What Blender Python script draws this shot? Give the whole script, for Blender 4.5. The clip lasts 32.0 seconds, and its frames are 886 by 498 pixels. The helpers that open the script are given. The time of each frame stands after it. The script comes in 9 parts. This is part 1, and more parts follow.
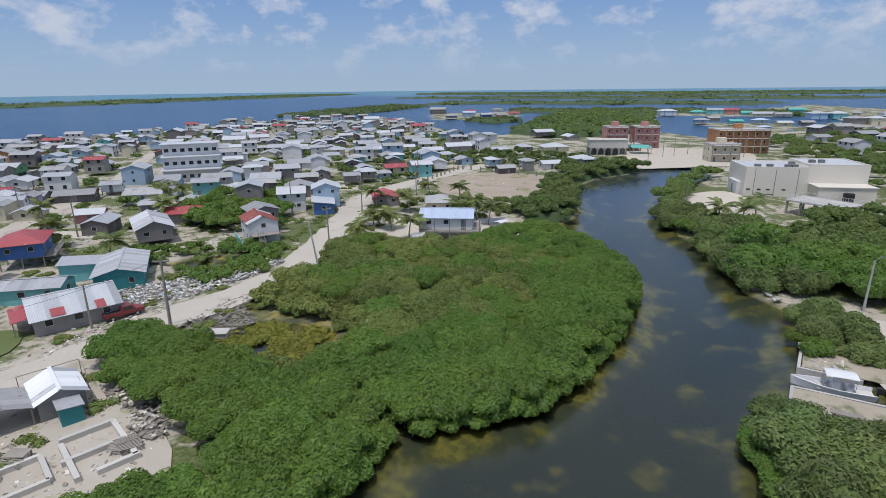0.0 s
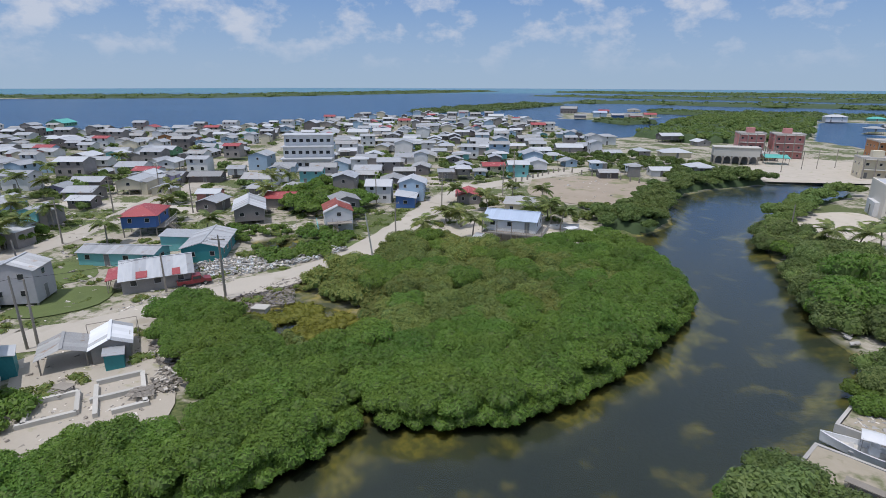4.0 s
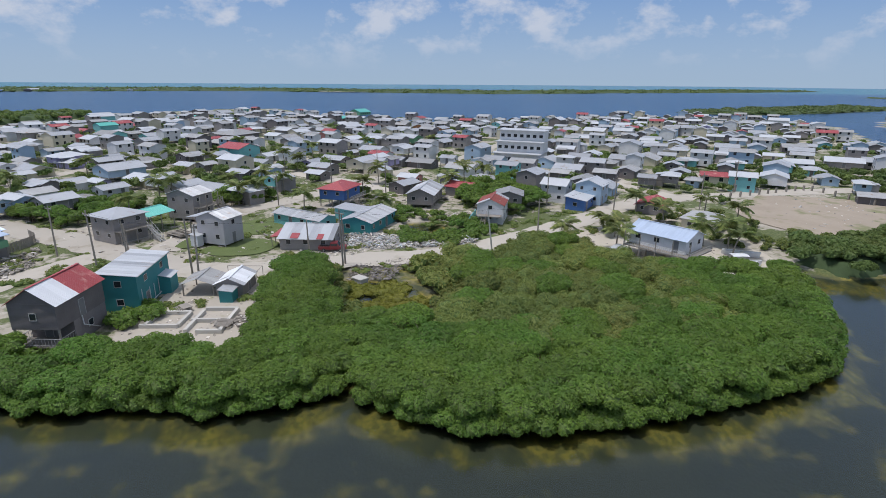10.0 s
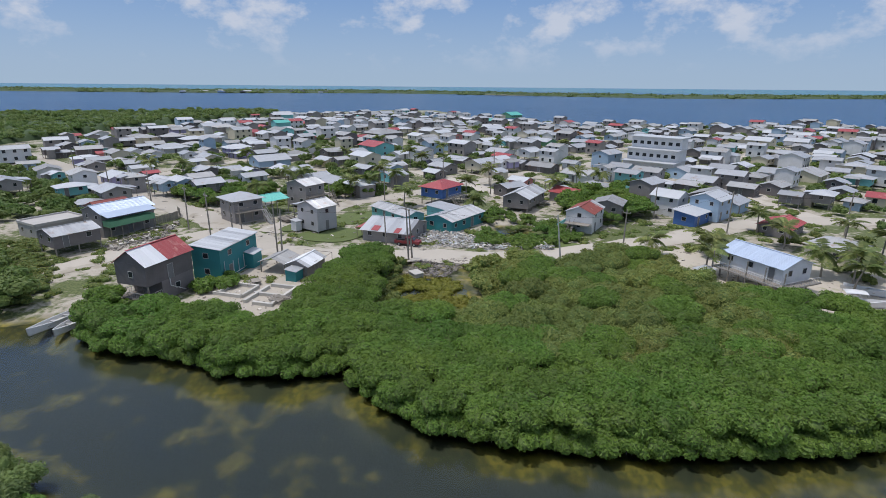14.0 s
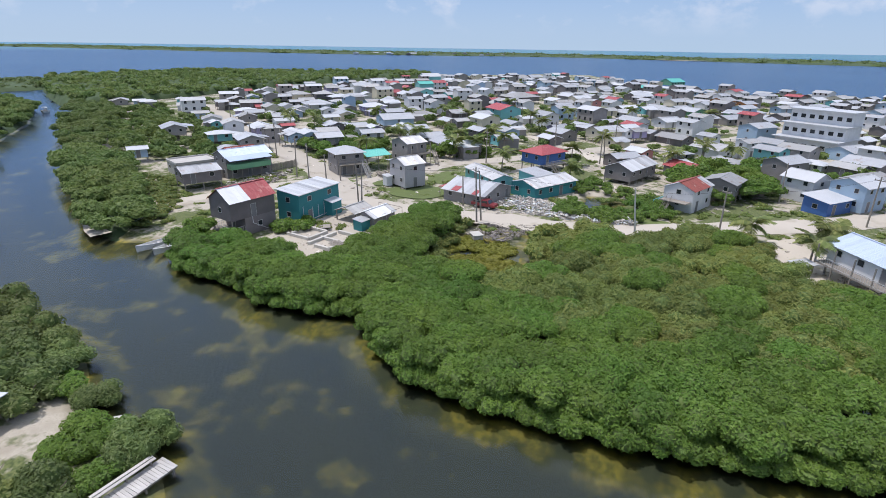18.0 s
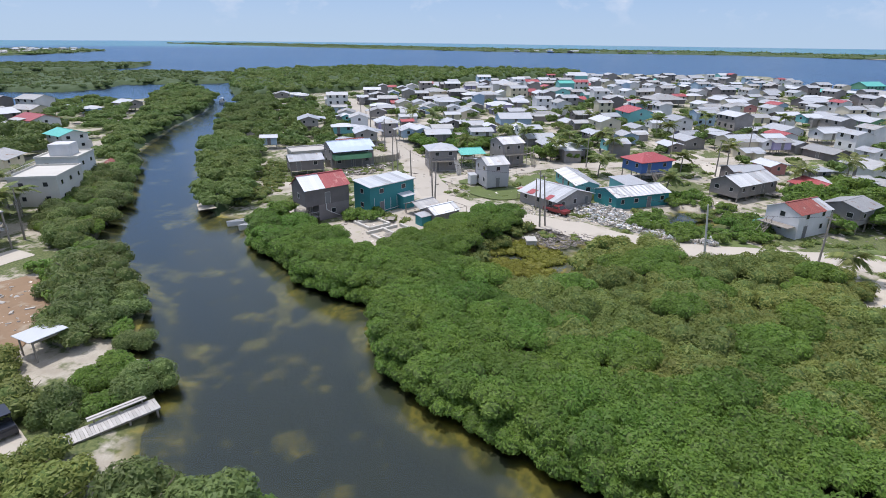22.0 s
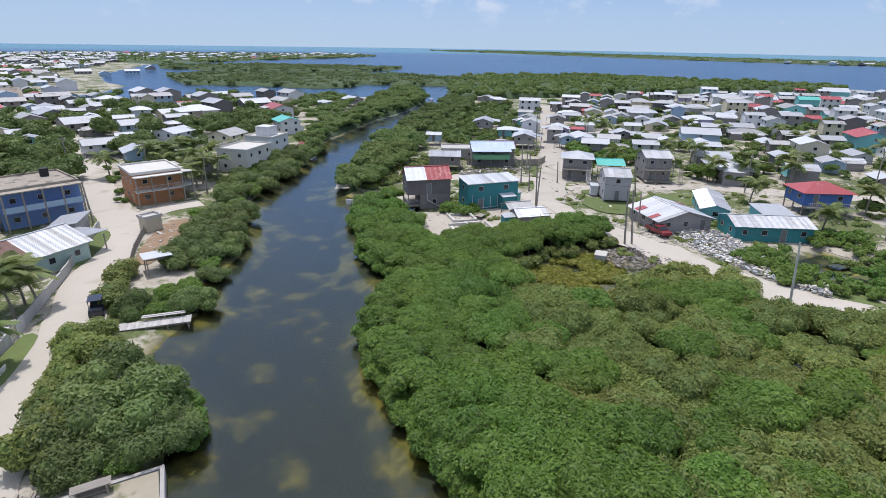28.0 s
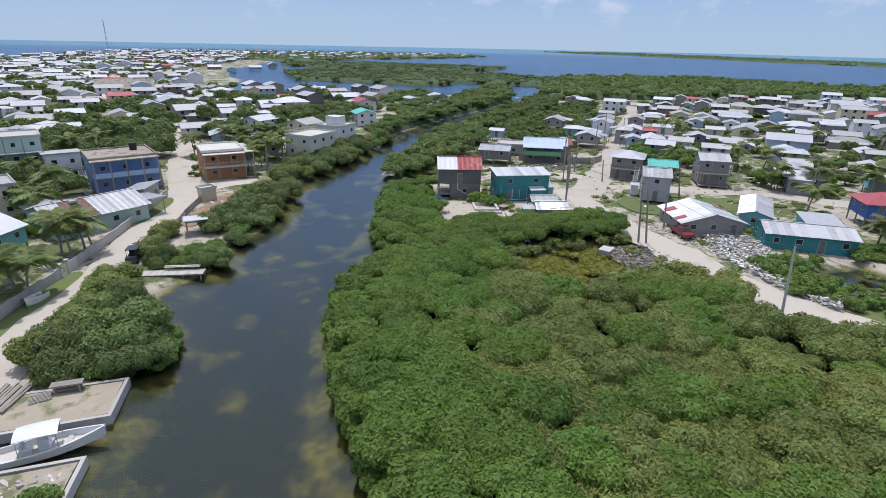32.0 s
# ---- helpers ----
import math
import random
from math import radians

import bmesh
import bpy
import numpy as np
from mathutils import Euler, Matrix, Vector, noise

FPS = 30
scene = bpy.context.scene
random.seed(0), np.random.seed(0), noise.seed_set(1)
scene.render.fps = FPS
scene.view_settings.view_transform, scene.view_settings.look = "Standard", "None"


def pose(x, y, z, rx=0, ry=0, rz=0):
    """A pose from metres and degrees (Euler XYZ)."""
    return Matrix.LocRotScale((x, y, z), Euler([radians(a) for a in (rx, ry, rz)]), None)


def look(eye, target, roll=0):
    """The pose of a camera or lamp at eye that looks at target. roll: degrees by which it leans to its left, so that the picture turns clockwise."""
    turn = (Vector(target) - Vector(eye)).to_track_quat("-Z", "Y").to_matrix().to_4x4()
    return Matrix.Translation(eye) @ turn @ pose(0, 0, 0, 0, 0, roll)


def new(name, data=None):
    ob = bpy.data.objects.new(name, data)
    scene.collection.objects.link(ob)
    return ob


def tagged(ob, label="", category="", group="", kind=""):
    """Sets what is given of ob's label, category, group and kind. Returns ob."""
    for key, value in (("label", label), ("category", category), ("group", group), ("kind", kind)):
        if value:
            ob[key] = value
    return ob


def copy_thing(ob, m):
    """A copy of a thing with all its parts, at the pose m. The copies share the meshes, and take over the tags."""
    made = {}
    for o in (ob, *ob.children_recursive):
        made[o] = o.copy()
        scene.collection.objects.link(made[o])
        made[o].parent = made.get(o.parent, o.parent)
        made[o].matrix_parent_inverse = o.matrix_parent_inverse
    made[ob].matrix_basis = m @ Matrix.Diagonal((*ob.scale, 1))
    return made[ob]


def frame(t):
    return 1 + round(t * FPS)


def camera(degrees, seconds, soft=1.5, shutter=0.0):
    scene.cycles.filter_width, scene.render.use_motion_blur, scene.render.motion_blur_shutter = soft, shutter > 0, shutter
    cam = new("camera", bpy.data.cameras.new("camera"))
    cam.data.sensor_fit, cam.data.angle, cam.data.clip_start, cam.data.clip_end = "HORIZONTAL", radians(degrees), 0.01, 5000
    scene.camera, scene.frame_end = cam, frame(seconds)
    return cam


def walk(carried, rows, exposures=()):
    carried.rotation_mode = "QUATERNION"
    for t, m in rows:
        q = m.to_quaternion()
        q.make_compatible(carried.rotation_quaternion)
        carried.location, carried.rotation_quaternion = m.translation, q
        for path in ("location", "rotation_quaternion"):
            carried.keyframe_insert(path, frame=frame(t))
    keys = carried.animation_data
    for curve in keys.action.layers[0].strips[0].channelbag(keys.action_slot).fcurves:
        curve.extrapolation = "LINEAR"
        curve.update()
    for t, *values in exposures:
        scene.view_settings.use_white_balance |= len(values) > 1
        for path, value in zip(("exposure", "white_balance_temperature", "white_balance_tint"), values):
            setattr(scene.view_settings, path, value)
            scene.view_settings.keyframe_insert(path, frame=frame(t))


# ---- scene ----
cam = camera(79.14, 32.0, soft=0.85)
PATH = [
    (0, (-20.471, -19.004, 29.504), (-21.288, -17.272, 28.926), -0.71),
    (1, (-17.320, -17.284, 29.461), (-18.206, -15.587, 28.882), -0.67),
    (2, (-14.452, -15.779, 29.414), (-15.436, -14.136, 28.838), -0.43),
    (3, (-11.750, -13.701, 29.447), (-12.852, -12.136, 28.869), -0.09),
    (3.5, (-10.611, -13.246, 29.848), (-11.771, -11.724, 29.265), 0.06),
    (6, (-2.474, -6.183, 30.193), (-3.903, -4.911, 29.610), 0.17),
    (7, (-1.050, -3.210, 29.803), (-2.560, -2.037, 29.216), 0.26),
    (8, (1.045, 0.069, 29.535), (-0.573, 1.085, 28.944), 0.41),
    (9, (3.044, 3.553, 29.573), (1.335, 4.405, 28.977), 0.35),
    (10, (4.793, 7.095, 29.810), (3.020, 7.801, 29.212), 0.49),
    (11, (6.021, 10.769, 29.626), (4.198, 11.335, 29.031), 0.54),
    (12, (7.088, 14.035, 29.893), (5.231, 14.470, 29.292), 0.60),
    (13, (8.134, 17.959, 29.839), (6.249, 18.245, 29.237), 0.57),
    (14.5, (9.136, 23.756, 29.682), (7.228, 23.831, 29.086), 0.58),
    (17, (9.014, 32.527, 29.274), (7.166, 32.256, 28.559), 0.84),
    (18, (8.498, 35.697, 29.106), (6.673, 35.299, 28.393), 0.82),
    (19, (7.773, 39.725, 29.398), (5.987, 39.185, 28.678), 0.51),
    (20.5, (6.214, 44.688, 29.494), (4.495, 43.959, 28.776), 0.57),
    (21, (5.545, 46.216, 29.790), (3.857, 45.426, 29.065), 0.74),
    (22, (4.142, 49.662, 29.872), (2.511, 48.761, 29.145), 0.59),
    (23, (2.254, 53.285, 29.761), (0.691, 52.267, 29.040), 0.53),
    (24, (-0.008, 56.662, 29.673), (-1.496, 55.535, 28.954), 0.43),
    (25, (-2.322, 59.765, 29.594), (-3.730, 58.539, 28.878), 0.55),
    (27.5, (-7.465, 67.866, 29.487), (-8.637, 66.406, 28.782), 0.85),
    (28, (-8.189, 69.436, 29.622), (-9.300, 67.932, 28.911), 0.90),
    (29, (-10.074, 73.008, 29.740), (-11.099, 71.444, 29.032), 0.86),
    (30, (-12.174, 76.521, 29.203), (-13.123, 74.908, 28.499), 0.93),
    (31, (-15.381, 79.109, 28.888), (-16.243, 77.448, 28.182), 0.89),
    (32, (-18.258, 80.284, 28.624), (-19.048, 78.591, 27.911), 1.24),
]
walk(cam, [(t, look(eye, target, roll)) for t, eye, target, roll in PATH], exposures=[(0.0, 0.15, 6150, 13), (14.5, 0.17, 6190, 13), (17.0, 0.5, 6200, 15), (26.0, 0.56, 6180, 15), (32.0, 0.42, 6140, 15)])
SUN_DEG, SUN_ELEV, SUN_POWER, SKY_POWER = 268.0, 72.0, 2.2, 0.15
HAZE, UPPER, CLOUD = (2.15, 2.85, 3.55), (0.9, 1.7, 3.2), (3.65, 3.8, 4.05)

# ---- light: high tropical sun, hazy sky with scattered cumulus ----
SUN_AZ, SUN_EL = radians(SUN_DEG), radians(SUN_ELEV)
TO_SUN = Vector((math.cos(SUN_AZ) * math.cos(SUN_EL), math.sin(SUN_AZ) * math.cos(SUN_EL), math.sin(SUN_EL)))
sun_data = bpy.data.lights.new("sun", "SUN")
sun_data.energy, sun_data.angle, sun_data.color = SUN_POWER, radians(0.53), (1.0, 0.955, 0.89)
sun_lamp = new("sun", sun_data)
sun_lamp.matrix_world = look(TO_SUN * 400, (0, 0, 0))

world = bpy.data.worlds.new("sky")
scene.world = world
world.use_nodes = True
wn, wl = world.node_tree.nodes, world.node_tree.links
wn.clear()
w_out, w_bg = wn.new("ShaderNodeOutputWorld"), wn.new("ShaderNodeBackground")
w_sky = wn.new("ShaderNodeTexSky")
w_sky.sky_type, w_sky.sun_disc = "NISHITA", False
w_sky.sun_elevation, w_sky.sun_rotation = SUN_EL, math.pi / 2 - SUN_AZ
w_sky.altitude, w_sky.air_density, w_sky.dust_density, w_sky.ozone_density = 0, 1.0, 1.5, 2.2
w_bg.inputs["Strength"].default_value = SKY_POWER
# cumulus: noise over the direction, flattened towards the horizon
w_tc, w_sep = wn.new("ShaderNodeTexCoord"), wn.new("ShaderNodeSeparateXYZ")
wl.new(w_tc.outputs["Generated"], w_sep.inputs[0])


def wmath(op, a, b=0.0):
    n = wn.new("ShaderNodeMath")
    n.operation = op
    for k, v in enumerate((a, b)):
        if isinstance(v, (int, float)):
            n.inputs[k].default_value = v
        else:
            wl.new(v, n.inputs[k])
    return n.outputs[0]


w_comb = wn.new("ShaderNodeCombineXYZ")
for k, (axis, f) in enumerate((("X", 8.5), ("Y", 8.5), ("Z", 14.0))):
    wl.new(wmath("MULTIPLY", w_sep.outputs[axis], f), w_comb.inputs[k])
w_noise = wn.new("ShaderNodeTexNoise")
w_noise.inputs["Scale"].default_value, w_noise.inputs["Detail"].default_value = 1.5, 9.0
w_noise.inputs["Roughness"].default_value = 0.58
wl.new(w_comb.outputs[0], w_noise.inputs["Vector"])
w_ramp = wn.new("ShaderNodeValToRGB")
w_ramp.color_ramp.elements[0].position, w_ramp.color_ramp.elements[1].position = 0.545, 0.70
# broad clumps: thicker towards the north
w_big = wn.new("ShaderNodeTexNoise")
w_big.inputs["Scale"].default_value, w_big.inputs["Detail"].default_value = 2.2, 2.0
wl.new(w_tc.outputs["Generated"], w_big.inputs["Vector"])
w_sum = wmath("ADD", w_noise.outputs["Fac"], wmath("MULTIPLY", wmath("SUBTRACT", w_big.outputs["Fac"], 0.5), 0.3))
w_sum = wmath("ADD", w_sum, wmath("MULTIPLY", w_sep.outputs["Y"], 0.035))
# and overhead, out of view, extra cloud added to lift the fill light
w_sum = wmath("ADD", w_sum, wmath("MULTIPLY", w_sep.outputs["Z"], 0.26))
wl.new(w_sum, w_ramp.inputs[0])
w_fade = wn.new("ShaderNodeMapRange")
w_fade.inputs["From Min"].default_value, w_fade.inputs["From Max"].default_value = 0.015, 0.09
wl.new(w_sep.outputs["Z"], w_fade.inputs["Value"])
w_tone = wn.new("ShaderNodeMapRange")
w_tone.inputs["From Min"].default_value, w_tone.inputs["From Max"].default_value = 0.0, 0.17
wl.new(w_sep.outputs["Z"], w_tone.inputs["Value"])
w_low = wn.new("ShaderNodeMixRGB")
w_low.inputs["Color1"].default_value, w_low.inputs["Color2"].default_value = (*HAZE, 1), (*UPPER, 1)
wl.new(w_tone.outputs[0], w_low.inputs["Fac"])
w_haze = wn.new("ShaderNodeMapRange")
w_haze.inputs["From Min"].default_value, w_haze.inputs["From Max"].default_value = 0.7, 0.18
w_haze.inputs["To Min"].default_value, w_haze.inputs["To Max"].default_value = 0.0, 0.92
wl.new(w_sep.outputs["Z"], w_haze.inputs["Value"])
w_hmix = wn.new("ShaderNodeMixRGB")
wl.new(w_low.outputs[0], w_hmix.inputs["Color2"])
wl.new(w_haze.outputs[0], w_hmix.inputs["Fac"])
wl.new(w_sky.outputs[0], w_hmix.inputs["Color1"])
w_mix = wn.new("ShaderNodeMixRGB")
w_mix.inputs["Color2"].default_value = (*CLOUD, 1)
wl.new(wmath("MULTIPLY", wmath("MULTIPLY", w_ramp.outputs[0], w_fade.outputs[0]), 0.75), w_mix.inputs["Fac"])
wl.new(w_hmix.outputs[0], w_mix.inputs["Color1"])
wl.new(w_mix.outputs[0], w_bg.inputs["Color"])
wl.new(w_bg.outputs[0], w_out.inputs["Surface"])

# ---- materials ----
def shader(name):
    m = bpy.data.materials.new(name)
    m.use_nodes = True
    nt = m.node_tree
    return m, nt, nt.nodes["Principled BSDF"]


def surface(name, base, dark=None, rough=0.8, metal=0.0, fine=6.0, coarse=0.5, amount=0.5, bump=0.15, stain=None, stain_at=0.6, vary=0.12, ribs=0.0, ribs_axis="X", island=False):
    """A weathered surface: two scales of noise between two tones, stains of a third, and a shade of its own for each object."""
    m, nt, bsdf = shader(name)
    N, L = nt.nodes, nt.links
    dark = dark or tuple(0.62 * c for c in base)
    tc = N.new("ShaderNodeTexCoord")
    info = N.new("ShaderNodeObjectInfo")
    shift = N.new("ShaderNodeVectorMath")
    shift.operation = "ADD"
    scale = N.new("ShaderNodeVectorMath")
    scale.operation = "SCALE"
    scale.inputs["Scale"].default_value = 40.0
    comb = N.new("ShaderNodeCombineXYZ")
    for k in range(3):
        L.new(info.outputs["Random"], comb.inputs[k])
    L.new(comb.outputs[0], scale.inputs[0])
    L.new(tc.outputs["Object"], shift.inputs[0])
    L.new(scale.outputs[0], shift.inputs[1])
    n1, n2 = N.new("ShaderNodeTexNoise"), N.new("ShaderNodeTexNoise")
    n1.inputs["Scale"].default_value, n1.inputs["Detail"].default_value = fine, 4.0
    n2.inputs["Scale"].default_value, n2.inputs["Detail"].default_value = coarse, 5.0
    L.new(shift.outputs[0], n1.inputs["Vector"])
    L.new(shift.outputs[0], n2.inputs["Vector"])
    add = N.new("ShaderNodeMath")
    add.operation = "MULTIPLY_ADD"
    L.new(n1.outputs["Fac"], add.inputs[0])
    add.inputs[1].default_value = 0.45
    L.new(n2.outputs["Fac"], add.inputs[2])
    ramp = N.new("ShaderNodeMapRange")
    ramp.inputs["From Min"].default_value, ramp.inputs["From Max"].default_value = 0.45, 1.0
    L.new(add.outputs[0], ramp.inputs["Value"])
    mixa = N.new("ShaderNodeMixRGB")
    mixa.inputs["Color1"].default_value = (*(b * amount + d * (1 - amount) for b, d in zip(base, dark)), 1)
    mixa.inputs["Color2"].default_value = (*base, 1)
    L.new(ramp.outputs[0], mixa.inputs["Fac"])
    colour = mixa.outputs[0]
    if stain:
        n3 = N.new("ShaderNodeTexNoise")
        n3.inputs["Scale"].default_value, n3.inputs["Detail"].default_value = coarse * 1.7, 6.0
        L.new(shift.outputs[0], n3.inputs["Vector"])
        r3 = N.new("ShaderNodeMapRange")
        r3.inputs["From Min"].default_value, r3.inputs["From Max"].default_value = stain_at, stain_at + 0.12
        L.new(n3.outputs["Fac"], r3.inputs["Value"])
        mixs = N.new("ShaderNodeMixRGB")
        mixs.inputs["Color2"].default_value = (*stain, 1)
        L.new(r3.outputs[0], mixs.inputs["Fac"])
        L.new(colour, mixs.inputs["Color1"])
        colour = mixs.outputs[0]
    hsv = N.new("ShaderNodeHueSaturation")
    vr = N.new("ShaderNodeMapRange")
    vr.inputs["To Min"].default_value, vr.inputs["To Max"].default_value = 1 - vary, 1 + vary
    if island:
        geo = N.new("ShaderNodeNewGeometry")
        L.new(geo.outputs["Random Per Island"], vr.inputs["Value"])
    else:
        L.new(info.outputs["Random"], vr.inputs["Value"])
    L.new(vr.outputs[0], hsv.inputs["Value"])
    L.new(colour, hsv.inputs["Color"])
    L.new(hsv.outputs[0], bsdf.inputs["Base Color"])
    bsdf.inputs["Roughness"].default_value, bsdf.inputs["Metallic"].default_value = rough, metal
    height = n1.outputs["Fac"]
    bp = N.new("ShaderNodeBump")
    bp.inputs["Strength"].default_value, bp.inputs["Distance"].default_value = bump, 0.05
    if ribs:
        wave = N.new("ShaderNodeTexWave")
        wave.bands_direction = ribs_axis
        wave.inputs["Scale"].default_value = ribs
        L.new(tc.outputs["Object"], wave.inputs["Vector"])
        addh = N.new("ShaderNodeMath")
        addh.operation = "MULTIPLY_ADD"
        L.new(wave.outputs["Fac"], addh.inputs[0])
        addh.inputs[1].default_value = 0.8
        L.new(height, addh.inputs[2])
        height = addh.outputs[0]
    L.new(height, bp.inputs["Height"])
    L.new(bp.outputs[0], bsdf.inputs["Normal"])
    return m


def leaf_material(name, light, dark, vary=0.35, rough=0.55):
    m, nt, bsdf = shader(name)
    N, L = nt.nodes, nt.links
    geo, info = N.new("ShaderNodeNewGeometry"), N.new("ShaderNodeObjectInfo")
    mix = N.new("ShaderNodeMixRGB")
    mix.inputs["Color1"].default_value, mix.inputs["Color2"].default_value = (*dark, 1), (*light, 1)
    L.new(geo.outputs["Random Per Island"], mix.inputs["Fac"])
    noise_n = N.new("ShaderNodeTexNoise")
    noise_n.inputs["Scale"].default_value, noise_n.inputs["Detail"].default_value = 0.09, 3.0
    L.new(geo.outputs["Position"], noise_n.inputs["Vector"])
    hsv = N.new("ShaderNodeHueSaturation")
    hr = N.new("ShaderNodeMapRange")
    hr.inputs["From Min"].default_value, hr.inputs["From Max"].default_value = 0.3, 0.7
    hr.inputs["To Min"].default_value, hr.inputs["To Max"].default_value = 0.482, 0.518
    L.new(noise_n.outputs["Fac"], hr.inputs["Value"])
    L.new(hr.outputs[0], hsv.inputs["Hue"])
    vr = N.new("ShaderNodeMapRange")
    vr.inputs["To Min"].default_value, vr.inputs["To Max"].default_value = 1 - vary, 1 + vary
    L.new(info.outputs["Random"], vr.inputs["Value"])
    L.new(vr.outputs[0], hsv.inputs["Value"])
    L.new(mix.outputs[0], hsv.inputs["Color"])
    L.new(hsv.outputs[0], bsdf.inputs["Base Color"])
    bsdf.inputs["Roughness"].default_value = rough
    bsdf.inputs["Specular IOR Level"].default_value = 0.35
    tr = N.new("ShaderNodeBsdfTranslucent")
    L.new(hsv.outputs[0], tr.inputs["Color"])
    ms = N.new("ShaderNodeMixShader")
    ms.inputs[0].default_value = 0.42
    L.new(bsdf.outputs[0], ms.inputs[1])
    L.new(tr.outputs[0], ms.inputs[2])
    L.new(ms.outputs[0], N["Material Output"].inputs["Surface"])
    return m


def water_material():
    """A clear brown-green skin over the bed: Fresnel gloss on top, tinted see-through below."""
    m, nt, bsdf = shader("water")
    N, L = nt.nodes, nt.links
    N.remove(bsdf)
    geo = N.new("ShaderNodeNewGeometry")
    n1, n2 = N.new("ShaderNodeTexNoise"), N.new("ShaderNodeTexNoise")
    n1.inputs["Scale"].default_value, n1.inputs["Detail"].default_value = 1.6, 3.0
    n2.inputs["Scale"].default_value, n2.inputs["Detail"].default_value = 0.03, 3.0
    L.new(geo.outputs["Position"], n1.inputs["Vector"])
    L.new(geo.outputs["Position"], n2.inputs["Vector"])
    bp = N.new("ShaderNodeBump")
    bp.inputs["Distance"].default_value = 0.22
    st = N.new("ShaderNodeMapRange")
    st.inputs["From Min"].default_value, st.inputs["From Max"].default_value = 0.35, 0.7
    st.inputs["To Min"].default_value, st.inputs["To Max"].default_value = 0.006, 0.03
    L.new(n2.outputs["Fac"], st.inputs["Value"])
    far = N.new("ShaderNodeVectorMath")
    far.operation = "LENGTH"
    L.new(geo.outputs["Position"], far.inputs[0])
    sea = N.new("ShaderNodeMapRange")
    for k, v in zip(("From Min", "From Max", "To Min", "To Max"), (120, 350, 0.0, 1.0)):
        sea.inputs[k].default_value = v
    L.new(far.outputs["Value"], sea.inputs["Value"])
    chop = N.new("ShaderNodeMath")
    L.new(st.outputs[0], chop.inputs[0])
    L.new(sea.outputs[0], chop.inputs[1])
    L.new(chop.outputs[0], bp.inputs["Strength"])
    L.new(n1.outputs["Fac"], bp.inputs["Height"])
    fr = N.new("ShaderNodeFresnel")
    fr.inputs["IOR"].default_value = 1.45
    L.new(bp.outputs[0], fr.inputs["Normal"])
    gl = N.new("ShaderNodeBsdfGlossy")
    gl.inputs["Roughness"].default_value = 0.16
    gl.inputs["Color"].default_value = (0.72, 0.82, 0.95, 1)
    L.new(bp.outputs[0], gl.inputs["Normal"])
    tr = N.new("ShaderNodeBsdfTransparent")
    tr.inputs["Color"].default_value = (0.72, 0.76, 0.76, 1)
    ms = N.new("ShaderNodeMixShader")
    # wind-roughened open water turns less of its face to the low sky
    calm = N.new("ShaderNodeMapRange")
    for k, v in zip(("From Min", "From Max", "To Min", "To Max"), (120, 450, 1.0, 0.62)):
        calm.inputs[k].default_value = v
    L.new(far.outputs["Value"], calm.inputs["Value"])
    gloss = N.new("ShaderNodeMath")
    gloss.operation = "MULTIPLY"
    L.new(fr.outputs[0], gloss.inputs[0])
    L.new(calm.outputs[0], gloss.inputs[1])
    L.new(gloss.outputs[0], ms.inputs[0])
    L.new(tr.outputs[0], ms.inputs[1])
    L.new(gl.outputs[0], ms.inputs[2])
    L.new(ms.outputs[0], N["Material Output"].inputs["Surface"])
    return m


